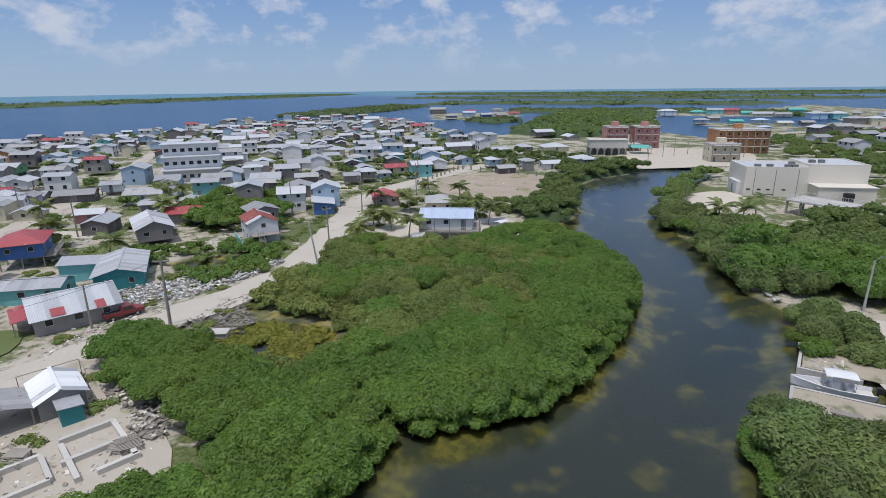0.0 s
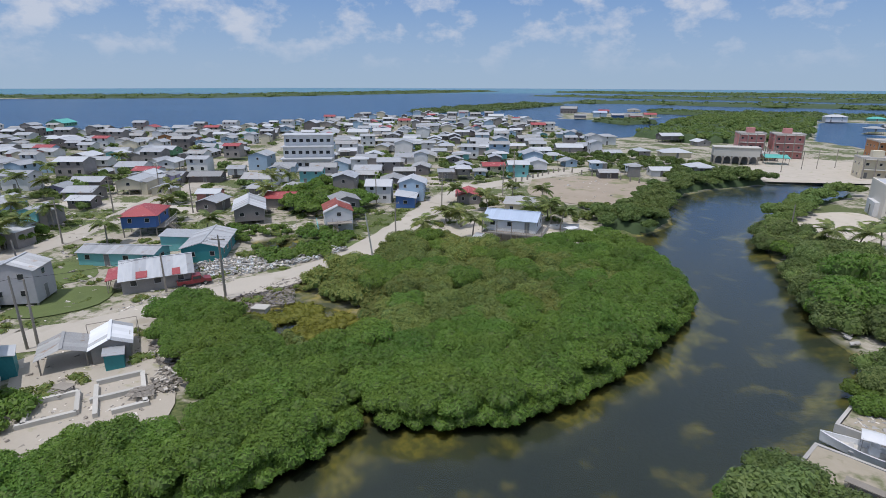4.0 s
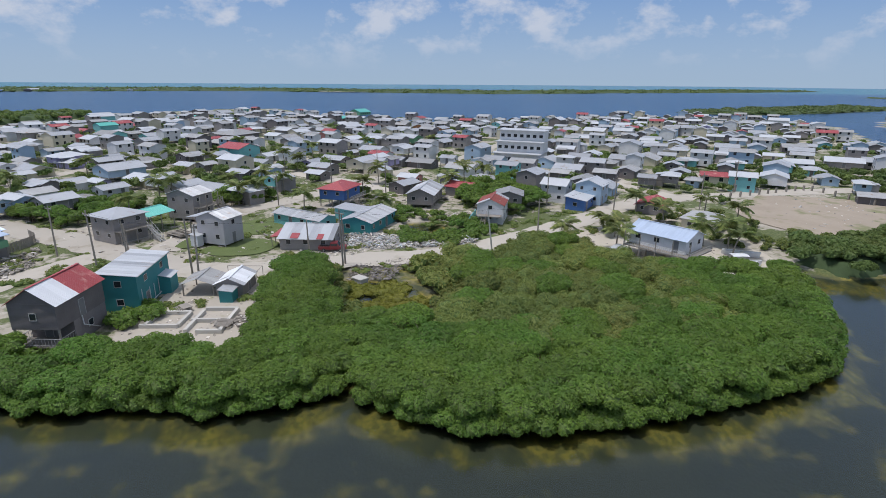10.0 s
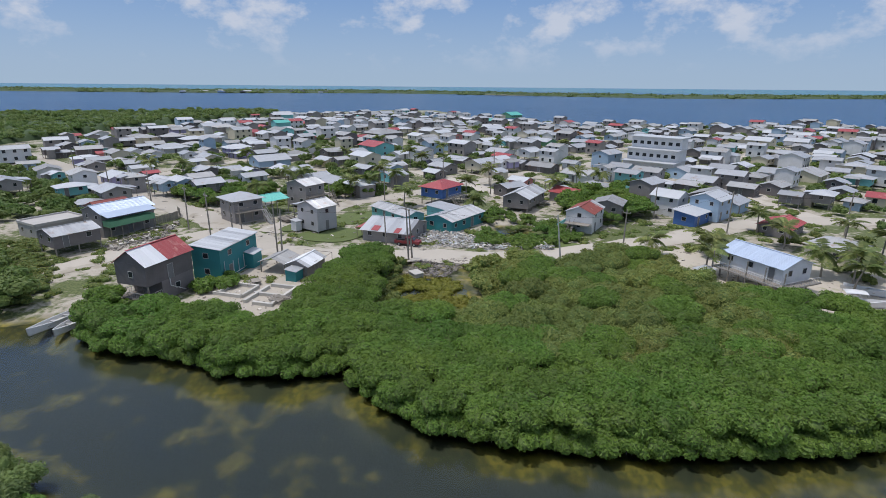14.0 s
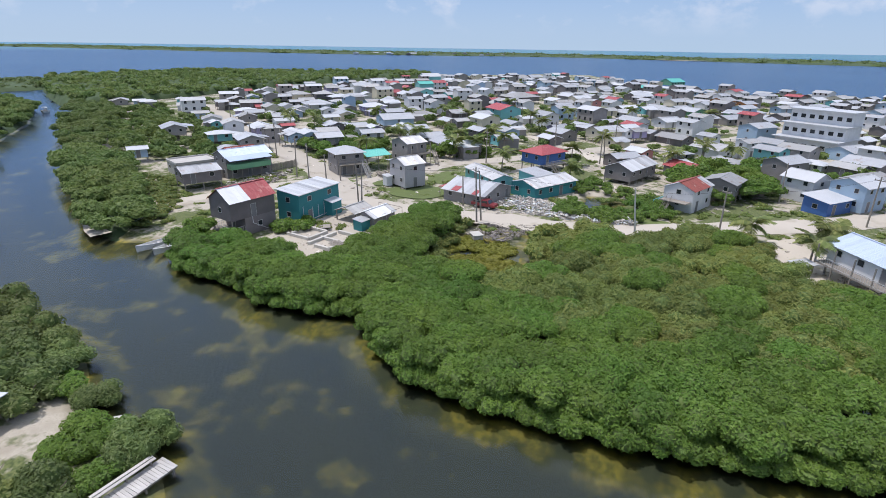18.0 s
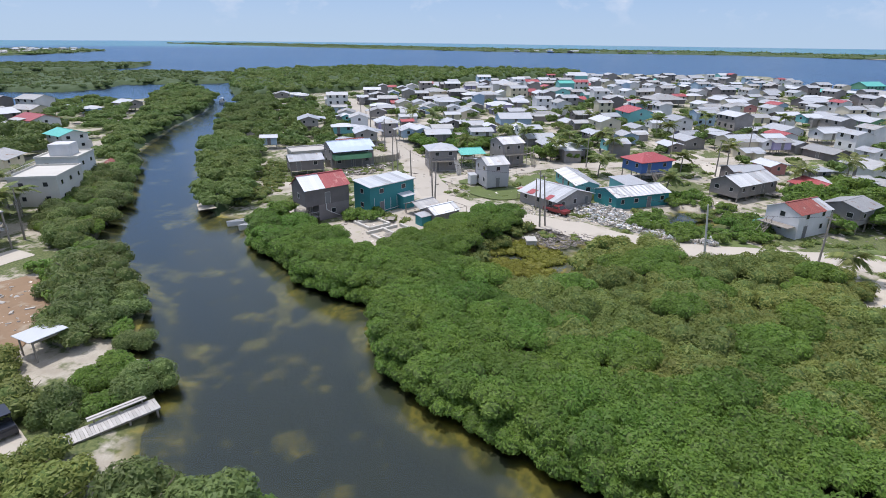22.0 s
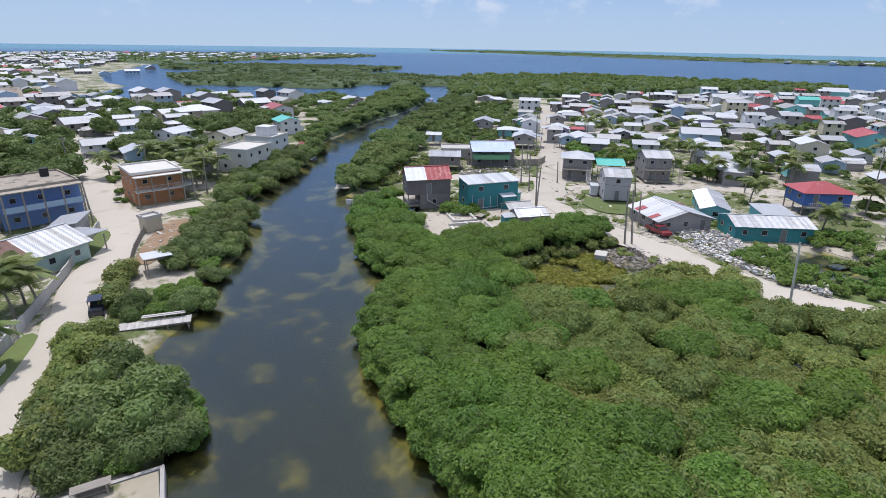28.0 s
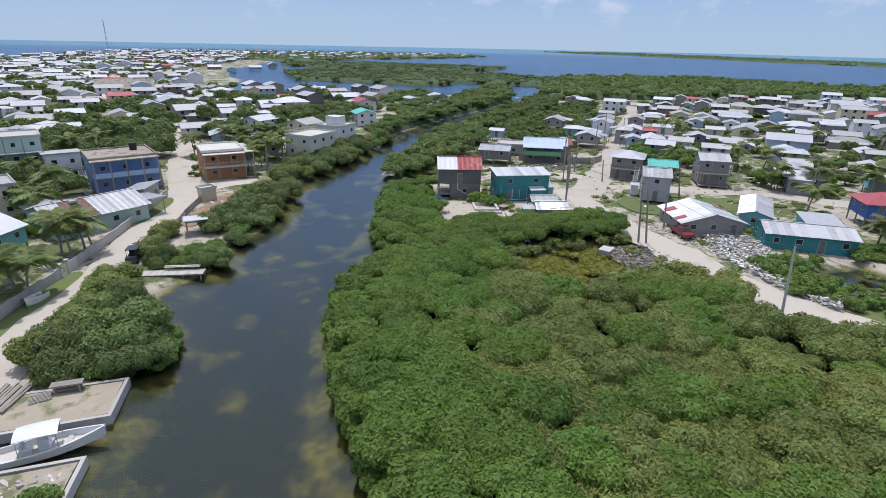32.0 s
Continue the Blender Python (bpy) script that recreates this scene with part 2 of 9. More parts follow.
def ground_material():
    """Pale coral sand with scrubby grass on land; below the waterline dark mud, paler and bluer out at sea."""
    m, nt, bsdf = shader("ground")
    N, L = nt.nodes, nt.links
    geo = N.new("ShaderNodeNewGeometry")
    sep = N.new("ShaderNodeSeparateXYZ")
    L.new(geo.outputs["Position"], sep.inputs[0])

    def noise_at(scale, detail=5.0):
        n = N.new("ShaderNodeTexNoise")
        n.inputs["Scale"].default_value, n.inputs["Detail"].default_value = scale, detail
        L.new(geo.outputs["Position"], n.inputs["Vector"])
        return n.outputs["Fac"]

    def span(value, a, b, c=0.0, d=1.0):
        r = N.new("ShaderNodeMapRange")
        for k, v in zip(("From Min", "From Max", "To Min", "To Max"), (a, b, c, d)):
            r.inputs[k].default_value = v
        L.new(value, r.inputs["Value"])
        return r.outputs[0]

    def mixed(fac, a, b):
        x = N.new("ShaderNodeMixRGB")
        L.new(fac, x.inputs["Fac"])
        for k, v in (("Color1", a), ("Color2", b)):
            if isinstance(v, tuple):
                x.inputs[k].default_value = (*v, 1)
            else:
                L.new(v, x.inputs[k])
        return x.outputs[0]

    sand = mixed(span(noise_at(0.7), 0.35, 0.65), (0.34, 0.3, 0.235), (0.47, 0.425, 0.35))
    sand = mixed(span(noise_at(9.0), 0.45, 0.7), sand, (0.36, 0.33, 0.265))
    grass = mixed(span(noise_at(3.0), 0.35, 0.65), (0.06, 0.085, 0.025), (0.15, 0.17, 0.06))
    patchy = N.new("ShaderNodeMath")
    L.new(noise_at(0.09, 4.0), patchy.inputs[0])
    fine_ = span(noise_at(0.8, 8.0), 0.3, 0.7, -0.12, 0.12)
    L.new(fine_, patchy.inputs[1])
    land = mixed(span(patchy.outputs[0], 0.44, 0.54), sand, grass)
    mud = mixed(span(noise_at(0.25), 0.4, 0.65), (0.05, 0.058, 0.032), (0.075, 0.08, 0.04))
    mud = mixed(span(sep.outputs["Z"], -0.9, -1.45), mud, (0.044, 0.052, 0.032))
    # algae on the bed: ragged patches, thicker on the shallow shelf
    shelf = span(sep.outputs["Z"], -1.3, -0.95, 0.0, 0.14)
    rag = N.new("ShaderNodeMath")
    L.new(noise_at(0.23, 7.0), rag.inputs[0])
    L.new(shelf, rag.inputs[1])
    mud = mixed(span(rag.outputs[0], 0.56, 0.74), mud, mixed(span(noise_at(1.3), 0.4, 0.6), (0.27, 0.22, 0.04), (0.15, 0.14, 0.035)))
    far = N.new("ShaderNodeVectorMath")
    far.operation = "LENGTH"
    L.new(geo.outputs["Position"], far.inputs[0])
    # the water's own blue and the sky's reflection, put into the far bed
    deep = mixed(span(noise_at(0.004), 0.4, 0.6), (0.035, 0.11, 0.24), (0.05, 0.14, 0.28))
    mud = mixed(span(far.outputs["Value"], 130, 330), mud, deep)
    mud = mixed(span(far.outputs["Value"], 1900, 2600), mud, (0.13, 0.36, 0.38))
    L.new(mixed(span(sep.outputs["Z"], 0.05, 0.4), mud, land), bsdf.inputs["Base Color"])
    bsdf.inputs["Roughness"].default_value = 0.95
    bp = N.new("ShaderNodeBump")
    bp.inputs["Strength"].default_value, bp.inputs["Distance"].default_value = 0.4, 0.1
    L.new(noise_at(2.5), bp.inputs["Height"])
    L.new(bp.outputs[0], bsdf.inputs["Normal"])
    return m


M = {
    "ground": ground_material(), "water": water_material(),
    "road": surface("packed_coral_road", (0.5, 0.455, 0.385), (0.39, 0.35, 0.285), 0.95, fine=2.5, coarse=0.12, bump=0.25, stain=(0.36, 0.32, 0.25), stain_at=0.58),
    "sand": surface("pale_sand", (0.5, 0.45, 0.375), (0.38, 0.335, 0.265), 0.95, fine=3.0, coarse=0.25, bump=0.3, stain=(0.3, 0.3, 0.16), stain_at=0.62),
    "dirt": surface("brown_dirt", (0.36, 0.3, 0.22), (0.24, 0.19, 0.13), 0.95, fine=3.0, coarse=0.3, bump=0.3),
    "garden_dirt": surface("garden_dirt", (0.3, 0.2, 0.12), (0.19, 0.13, 0.08), 0.95, fine=1.6, coarse=0.3, bump=0.5, stain=(0.36, 0.3, 0.22), stain_at=0.56),
    "quay_sand": surface("trodden_quay_sand", (0.37, 0.32, 0.25), (0.2, 0.19, 0.11), 0.95, fine=1.6, coarse=0.35, amount=0.6, bump=0.5, stain=(0.14, 0.15, 0.07), stain_at=0.54),
    "plot": surface("cleared_dirt", (0.36, 0.3, 0.23), (0.23, 0.19, 0.14), 0.95, fine=1.2, coarse=0.12, bump=0.4, stain=(0.2, 0.2, 0.1), stain_at=0.56),
    "slab_old": surface("weathered_slab", (0.4, 0.35, 0.28), (0.24, 0.2, 0.16), 0.95, fine=2.0, coarse=0.4, bump=0.2, stain=(0.16, 0.14, 0.12), stain_at=0.55),
    "mid_blue_wall": surface("mid_blue_render", (0.19, 0.29, 0.54), (0.13, 0.21, 0.4), 0.8, fine=4.0, coarse=0.5, bump=0.1, stain=(0.2, 0.27, 0.42), stain_at=0.6),
    "mint_wall": surface("mint_render", (0.4, 0.52, 0.47), (0.3, 0.4, 0.36), 0.8, fine=4.0, coarse=0.5, bump=0.1),
    "grey_wall": surface("grey_painted_boards", (0.42, 0.41, 0.42), (0.3, 0.29, 0.3), 0.75, fine=4.0, coarse=0.6, bump=0.2, vary=0.1, ribs=2.4, ribs_axis="Z"),
    "brown_rust": surface("brown_rusted_sheet", (0.18, 0.1, 0.075), (0.1, 0.06, 0.05), 0.7, 0.05, fine=1.5, coarse=0.5, bump=0.25, vary=0.1, ribs=2.2),
    "grass": surface("grass", (0.13, 0.17, 0.05), (0.07, 0.09, 0.03), 0.95, fine=7.0, coarse=0.6, bump=0.6),
    "algae": surface("algae_mat", (0.2, 0.19, 0.03), (0.1, 0.1, 0.022), 0.9, fine=1.5, coarse=0.4, bump=0.2),
    "leaf": leaf_material("mangrove_leaf", (0.18, 0.285, 0.046), (0.11, 0.195, 0.032), 0.16),
    "leaf_shore": leaf_material("shore_tree_leaf", (0.215, 0.27, 0.085), (0.125, 0.175, 0.055), 0.25),
    # greyed olive: the haze of distance is put into the islands' leaf colour
    "leaf_isle_hazed": leaf_material("hazed_island_leaf", (0.155, 0.21, 0.075), (0.11, 0.155, 0.055), 0.1),
    "leaf_marsh": leaf_material("marsh_weed_leaf", (0.32, 0.32, 0.05), (0.19, 0.21, 0.035), 0.2),
    "leaf_far": leaf_material("mangrove_leaf_far", (0.185, 0.25, 0.07), (0.12, 0.18, 0.045), 0.18),
    "leaf_dry": leaf_material("scrub_leaf", (0.265, 0.3, 0.08), (0.165, 0.205, 0.05), 0.2),
    # filler inside crowns, its colour darkened for the shade behind the leaves
    "core": surface("shaded_crown_core", (0.125, 0.18, 0.042), (0.07, 0.112, 0.026), 0.9, fine=7.0, coarse=1.6, amount=0.3, bump=1.0, vary=0.12),
    # the leaves' self-shade is put into the sheet's dark green
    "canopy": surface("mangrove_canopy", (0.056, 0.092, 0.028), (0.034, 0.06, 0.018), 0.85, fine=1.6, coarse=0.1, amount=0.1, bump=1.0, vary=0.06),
    "bark": surface("bark", (0.2, 0.17, 0.13), (0.1, 0.08, 0.06), 0.9, fine=12.0, coarse=2.0),
    "palm_trunk": surface("palm_trunk", (0.3, 0.27, 0.22), (0.18, 0.15, 0.12), 0.9, fine=10.0, coarse=2.0, ribs=5.0, ribs_axis="Z"),
    "palm_leaf": leaf_material("palm_leaf", (0.27, 0.3, 0.1), (0.12, 0.17, 0.05)),
    "zinc": surface("galvanised_sheet", (0.455, 0.465, 0.475), (0.34, 0.35, 0.36), 0.45, 0.25, fine=1.2, coarse=0.35, bump=0.3, vary=0.16, ribs=2.2, stain=(0.34, 0.27, 0.22), stain_at=0.61),
    "zinc_old": surface("weathered_sheet", (0.4, 0.4, 0.39), (0.26, 0.255, 0.25), 0.55, 0.2, fine=1.5, coarse=0.45, bump=0.3, vary=0.2, ribs=2.2, stain=(0.26, 0.17, 0.11), stain_at=0.6),
    "fresh_white_roof": surface("fresh_white_sheet", (0.76, 0.77, 0.78), (0.66, 0.67, 0.68), 0.45, 0.0, fine=1.2, coarse=0.35, bump=0.25, vary=0.05, ribs=2.2),
    "white_roof": surface("white_roof_sheet", (0.57, 0.58, 0.59), (0.45, 0.47, 0.48), 0.45, 0.1, fine=1.2, coarse=0.35, bump=0.25, vary=0.08, ribs=2.2),
    "blue_roof": surface("pale_blue_roof_sheet", (0.5, 0.58, 0.7), (0.4, 0.48, 0.6), 0.4, 0.1, fine=1.2, coarse=0.35, bump=0.25, vary=0.05, ribs=2.2),
    "red_roof": surface("faded_red_roof_sheet", (0.38, 0.07, 0.075), (0.27, 0.06, 0.06), 0.5, 0.05, fine=1.5, coarse=0.4, bump=0.25, vary=0.1, ribs=2.2, stain=(0.5, 0.22, 0.19), stain_at=0.58),
    "rust_roof": surface("rusted_roof_sheet", (0.28, 0.07, 0.055), (0.17, 0.055, 0.045), 0.65, 0.05, fine=1.5, coarse=0.5, bump=0.25, vary=0.1, ribs=2.2, stain=(0.4, 0.34, 0.3), stain_at=0.63),
    "teal_roof": surface("turquoise_roof_sheet", (0.12, 0.5, 0.42), (0.09, 0.38, 0.33), 0.45, 0.05, fine=1.5, coarse=0.4, bump=0.25, vary=0.08, ribs=2.2),
    "wood": surface("weathered_boards", (0.3, 0.28, 0.265), (0.17, 0.155, 0.145), 0.85, fine=5.0, coarse=0.8, bump=0.3, vary=0.25, ribs=2.4, ribs_axis="Z"),
    "wood_dark": surface("dark_boards", (0.19, 0.17, 0.165), (0.105, 0.095, 0.09), 0.85, fine=5.0, coarse=0.8, bump=0.3, vary=0.25, ribs=2.4, ribs_axis="Z"),
    "timber": surface("grey_timber", (0.3, 0.27, 0.23), (0.17, 0.15, 0.125), 0.85, fine=8.0, coarse=1.0, bump=0.2),
    "pale_timber": surface("sun_bleached_timber", (0.5, 0.48, 0.45), (0.34, 0.32, 0.3), 0.85, fine=8.0, coarse=1.0, bump=0.2),
    "white_wall": surface("white_painted_boards", (0.68, 0.68, 0.68), (0.46, 0.46, 0.45), 0.7, fine=4.0, coarse=0.6, bump=0.2, vary=0.12, ribs=2.4, ribs_axis="Z", stain=(0.4, 0.38, 0.34), stain_at=0.68),
    "teal_wall": surface("teal_painted_boards", (0.035, 0.23, 0.24), (0.025, 0.15, 0.16), 0.65, fine=4.0, coarse=0.6, bump=0.2, vary=0.08, ribs=2.4, ribs_axis="Z"),
    "aqua_wall": surface("aqua_painted_boards", (0.2, 0.5, 0.5), (0.13, 0.35, 0.35), 0.7, fine=4.0, coarse=0.6, bump=0.2, vary=0.12, ribs=2.4, ribs_axis="Z"),
    "blue_wall": surface("blue_painted_boards", (0.06, 0.14, 0.36), (0.04, 0.1, 0.25), 0.65, fine=4.0, coarse=0.6, bump=0.2, vary=0.12, ribs=2.4, ribs_axis="Z"),
    "sky_wall": surface("pale_blue_boards", (0.36, 0.48, 0.6), (0.26, 0.36, 0.46), 0.7, fine=4.0, coarse=0.6, bump=0.2, vary=0.12, ribs=2.4, ribs_axis="Z"),
    "cream_wall": surface("cream_render", (0.62, 0.56, 0.42), (0.46, 0.41, 0.31), 0.85, fine=4.0, coarse=0.5, bump=0.1),
    "orange_wall": surface("orange_render", (0.48, 0.23, 0.1), (0.34, 0.16, 0.08), 0.8, fine=4.0, coarse=0.5, bump=0.1),
    "pink_wall": surface("pink_render", (0.52, 0.24, 0.22), (0.38, 0.17, 0.16), 0.8, fine=4.0, coarse=0.5, bump=0.1),
    "lilac_wall": surface("lilac_boards", (0.36, 0.33, 0.5), (0.26, 0.24, 0.36), 0.75, fine=4.0, coarse=0.5, bump=0.1, ribs=2.4, ribs_axis="Z"),
    "green_wall": surface("green_boards", (0.16, 0.36, 0.2), (0.11, 0.25, 0.14), 0.75, fine=4.0, coarse=0.5, bump=0.1, ribs=2.4, ribs_axis="Z"),
    "hall_wall": surface("beige_render", (0.7, 0.65, 0.56), (0.62, 0.57, 0.49), 0.9, fine=3.0, coarse=0.15, bump=0.08),
    "concrete": surface("concrete", (0.46, 0.44, 0.41), (0.31, 0.295, 0.27), 0.9, fine=4.0, coarse=0.4, bump=0.15, stain=(0.22, 0.21, 0.19), stain_at=0.64),
    "pale_concrete": surface("pale_painted_concrete", (0.55, 0.53, 0.48), (0.43, 0.41, 0.37), 0.85, fine=4.0, coarse=0.3, bump=0.1, stain=(0.4, 0.38, 0.34), stain_at=0.66),
    "white": surface("white_gelcoat", (0.7, 0.7, 0.7), (0.55, 0.56, 0.56), 0.3, fine=3.0, coarse=0.6, bump=0.03),
    "trim": surface("white_trim", (0.46, 0.45, 0.43), (0.3, 0.29, 0.28), 0.6, fine=6.0, coarse=1.0, bump=0.05),
    "glass": surface("window_glass", (0.03, 0.035, 0.04), (0.015, 0.018, 0.02), 0.12, fine=3.0, coarse=0.5, bump=0.01),
    "shade": surface("louvre_shutter", (0.2, 0.2, 0.2), (0.1, 0.1, 0.1), 0.6, fine=3.0, coarse=0.5, bump=0.1),
    "black": surface("black_rubber", (0.02, 0.02, 0.022), (0.012, 0.012, 0.012), 0.7, fine=8.0, coarse=1.0, bump=0.1),
    "steel": surface("galvanised_steel", (0.4, 0.4, 0.4), (0.28, 0.28, 0.28), 0.4, 0.7, fine=8.0, coarse=1.0, bump=0.05),
    "red_paint": surface("dark_red_paint", (0.22, 0.03, 0.035), (0.13, 0.025, 0.025), 0.35, fine=4.0, coarse=0.8, bump=0.05),
    "car_dark": surface("dark_car_paint", (0.03, 0.035, 0.05), (0.02, 0.022, 0.03), 0.3, fine=4.0, coarse=0.8, bump=0.02),
    "blue_tarp": surface("blue_tarpaulin", (0.03, 0.2, 0.55), (0.02, 0.14, 0.4), 0.5, fine=3.0, coarse=1.0, bump=0.4),
    "rubbish": surface("mixed_rubbish", (0.6, 0.56, 0.5), (0.24, 0.21, 0.18), 0.8, fine=9.0, coarse=3.0, vary=0.5, island=True, bump=0.3),
    "rubbish_b": surface("plastic_rubbish", (0.6, 0.62, 0.62), (0.3, 0.33, 0.36), 0.6, fine=9.0, coarse=3.0, vary=0.5, island=True, bump=0.3),
}

# ---- mesh tools ----
class Builder:
    """Collects faces for one mesh."""

    def __init__(self):
        self.v, self.f, self.k = [], [], []

    def add(self, verts, faces, k=0):
        n = len(self.v)
        self.v += [tuple(v) for v in verts]
        self.f += [tuple(i + n for i in f) for f in faces]
        self.k += [k] * len(faces)
        return self

    def box(self, x0, y0, z0, x1, y1, z1, k=0, m=None):
        vs = [(x, y, z) for z in (z0, z1) for y in (y0, y1) for x in (x0, x1)]
        if m is not None:
            vs = [tuple(m @ Vector(v)) for v in vs]
        return self.add(vs, [(0, 2, 3, 1), (4, 5, 7, 6), (0, 1, 5, 4), (2, 6, 7, 3), (0, 4, 6, 2), (1, 3, 7, 5)], k)

    def bar(self, a, b, r, k=0, sides=6, r2=None):
        """A round bar from a to b."""
        a, b = Vector(a), Vector(b)
        q = (b - a).to_track_quat("Z", "Y")
        r2 = r if r2 is None else r2
        ring = [Vector((math.cos(t), math.sin(t), 0)) for t in (2 * math.pi * i / sides for i in range(sides))]
        vs = [a + q @ (p * r) for p in ring] + [b + q @ (p * r2) for p in ring]
        fs = [(i, (i + 1) % sides, sides + (i + 1) % sides, sides + i) for i in range(sides)]
        return self.add(vs, fs + [tuple(range(sides))[::-1], tuple(range(sides, 2 * sides))], k)

    def plank(self, a, b, wide, thick, k=0):
        """A board from a to b, lying flat."""
        a, b = Vector(a), Vector(b)
        d = b - a
        side = d.cross(Vector((0, 0, 1)))
        side = side.normalized() if side.length > 1e-4 else Vector((1, 0, 0))
        up = side.cross(d).normalized()
        vs = [p + side * s * wide / 2 + up * u * thick / 2 for p in (a, b) for s, u in ((-1, -1), (1, -1), (1, 1), (-1, 1))]
        return self.add(vs, [(0, 1, 2, 3), (7, 6, 5, 4), (0, 4, 5, 1), (1, 5, 6, 2), (2, 6, 7, 3), (3, 7, 4, 0)], k)

    def prism(self, outline, z0, z1, k=0):
        """An upright block over a flat outline."""
        n = len(outline)
        vs = [(x, y, z0) for x, y in outline] + [(x, y, z1) for x, y in outline]
        fs = [(i, (i + 1) % n, n + (i + 1) % n, n + i) for i in range(n)]
        return self.add(vs, fs + [tuple(range(n))[::-1], tuple(range(n, 2 * n))], k)

    def mesh(self, name, *mats):
        me = bpy.data.meshes.new(name)
        me.from_pydata(self.v, [], self.f)
        for m in mats:
            me.materials.append(M[m])
        if len(mats) > 1:
            me.polygons.foreach_set("material_index", self.k)
        me.update()
        return me


def part(name, me, parent, m=None, label=""):
    ob = new(name, me)
    ob.parent = parent
    if m is not None:
        ob.matrix_local = m
    return tagged(ob, label) if label else ob


def thing(name, m, label, category, group="", kind="", data=None):
    ob = new(name, data)
    ob.matrix_world = m
    return tagged(ob, label, category, group, kind)


def big_mesh(name, verts, quads, mats, index=None):
    """A mesh from arrays, quickly."""
    me = bpy.data.meshes.new(name)
    verts, quads = np.asarray(verts, np.float32), np.asarray(quads, np.int32)
    n = quads.shape[1]
    me.vertices.add(len(verts))
    me.vertices.foreach_set("co", verts.ravel())
    me.loops.add(quads.size)
    me.loops.foreach_set("vertex_index", quads.ravel())
    me.polygons.add(len(quads))
    me.polygons.foreach_set("loop_start", np.arange(0, quads.size, n, dtype=np.int32))
    me.polygons.foreach_set("loop_total", np.full(len(quads), n, np.int32))
    for m in mats:
        me.materials.append(M[m])
    if index is not None:
        me.polygons.foreach_set("material_index", np.asarray(index, np.int32))
    me.update(calc_edges=True)
    return me


def inside(poly, pts):
    poly, pts = np.asarray(poly, float), np.asarray(pts, float)
    x, y = pts[:, 0], pts[:, 1]
    hit = np.zeros(len(pts), bool)
    for (ax, ay), (bx, by) in zip(poly, np.roll(poly, -1, 0)):
        cross = (ay > y) != (by > y)
        hit ^= cross & (x < (bx - ax) * (y - ay) / ((by - ay) if by != ay else 1e-9) + ax)
    return hit


def edge_gap(line, pts, closed=True):
    """The distance from points to a line of corners."""
    line, pts = np.asarray(line, float), np.asarray(pts, float)
    best = np.full(len(pts), 1e9)
    ends = np.roll(line, -1, 0) if closed else line[1:]
    for a, b in zip(line, ends):
        d = b - a
        t = np.clip(((pts - a) @ d) / max(d @ d, 1e-9), 0, 1)
        best = np.minimum(best, np.hypot(*(pts - a - t[:, None] * d).T))
    return best


def smooth_line(points, step=4.0):
    """A soft line through corners, sampled evenly."""
    p = np.asarray(points, float)
    p = np.vstack([2 * p[0] - p[1], p, 2 * p[-1] - p[-2]])
    out = []
    for i in range(1, len(p) - 2):
        n = max(2, int(np.linalg.norm(p[i + 1] - p[i]) / step))
        for t in np.arange(n) / n:
            out.append(0.5 * (2 * p[i] + (p[i + 1] - p[i - 1]) * t + (2 * p[i - 1] - 5 * p[i] + 4 * p[i + 1] - p[i + 2]) * t**2 + (3 * p[i] - p[i - 1] - 3 * p[i + 1] + p[i + 2]) * t**3))
    return np.array(out + [p[-2]])

# ---- land and water ----
MAIN = [(-35.4, 184.5), (-49.6, 157.5), (-53.1, 138.1), (-43.9, 110.7), (-44.2, 101.9), (-45.6, 94.9), (-53.4, 90.0), (-55.3, 87.1), (-47.4, 86.6), (-38.9, 80.2), (-31.9, 72.8), (-26.9, 63.2), (-26.2, 53.4), (-27.0, 40.6), (-30.0, 26.9), (-34.0, 21.1), (-39.5, 16.7), (-41.4, 8.3), (-41.9, 3.3), (-45.9, -3.7), (-47.6, -10.7), (-51.9, -17.1), (-58.0, -20.1), (-55.4, -29.4), (-59.7, -36.6), (-67.6, -45.9), (-81.5, -64.6), (-103.4, -89.7), (-145.1, -130.8), (-191, -176), (-232, -230), (-284, -291), (-342, -345), (-400, -333), (-454, -307), (-489, -247), (-484, -193), (-515, -183), (-541, -101), (-562, -51), (-607, 0), (-612, 61), (-474, 90)]
MAIN += [(-403, 128), (-379, 185), (-385, 269), (-382, 356), (-393, 424), (-257, 426), (-190, 346), (-141, 293), (-133, 311), (-153, 560), (-62, 580), (-42, 361), (-16, 328), (-9, 292), (-5, 245), (-16.4, 199.4)]
BANK = [(-16.4, 199.4), (-16.7, 175.9), (-28.2, 139.0), (-28.2, 112.6), (-21.4, 94.0), (-16.4, 86.1), (-12.0, 65.5), (-7.5, 60.6), (-7.4, 52.6), (-7.5, 46.7), (-8.1, 42.5), (-1.0, 41.9), (-0.9, 37.5), (-9.0, 38.1), (-9.7, 33.3), (-12.7, 26.9), (-11.2, 18.0), (-14.2, 12.5), (-18.4, 8.1), (-19.6, 1.8), (-28.6, -8.6), (-36.2, -33.1), (-54.1, -55.9), (-80.5, -91.7), (-117.6, -126.4), (-150.8, -152.0), (-184, -187), (-200, -214), (-188, -228), (-155, -222), (-120, -212), (-92, -225), (-64, -240), (-27, -226), (-9, -300), (-34, -296), (-61, -366), (-52, -420), (-60, -514), (-150, -790)]
BANK += [(-228, -1439), (132, -1314), (240, -585), (260, 0), (260, 500), (116, 919), (39, 745), (83, 512), (47, 449), (32, 387), (9, 378), (-16, 328), (-5, 245)]
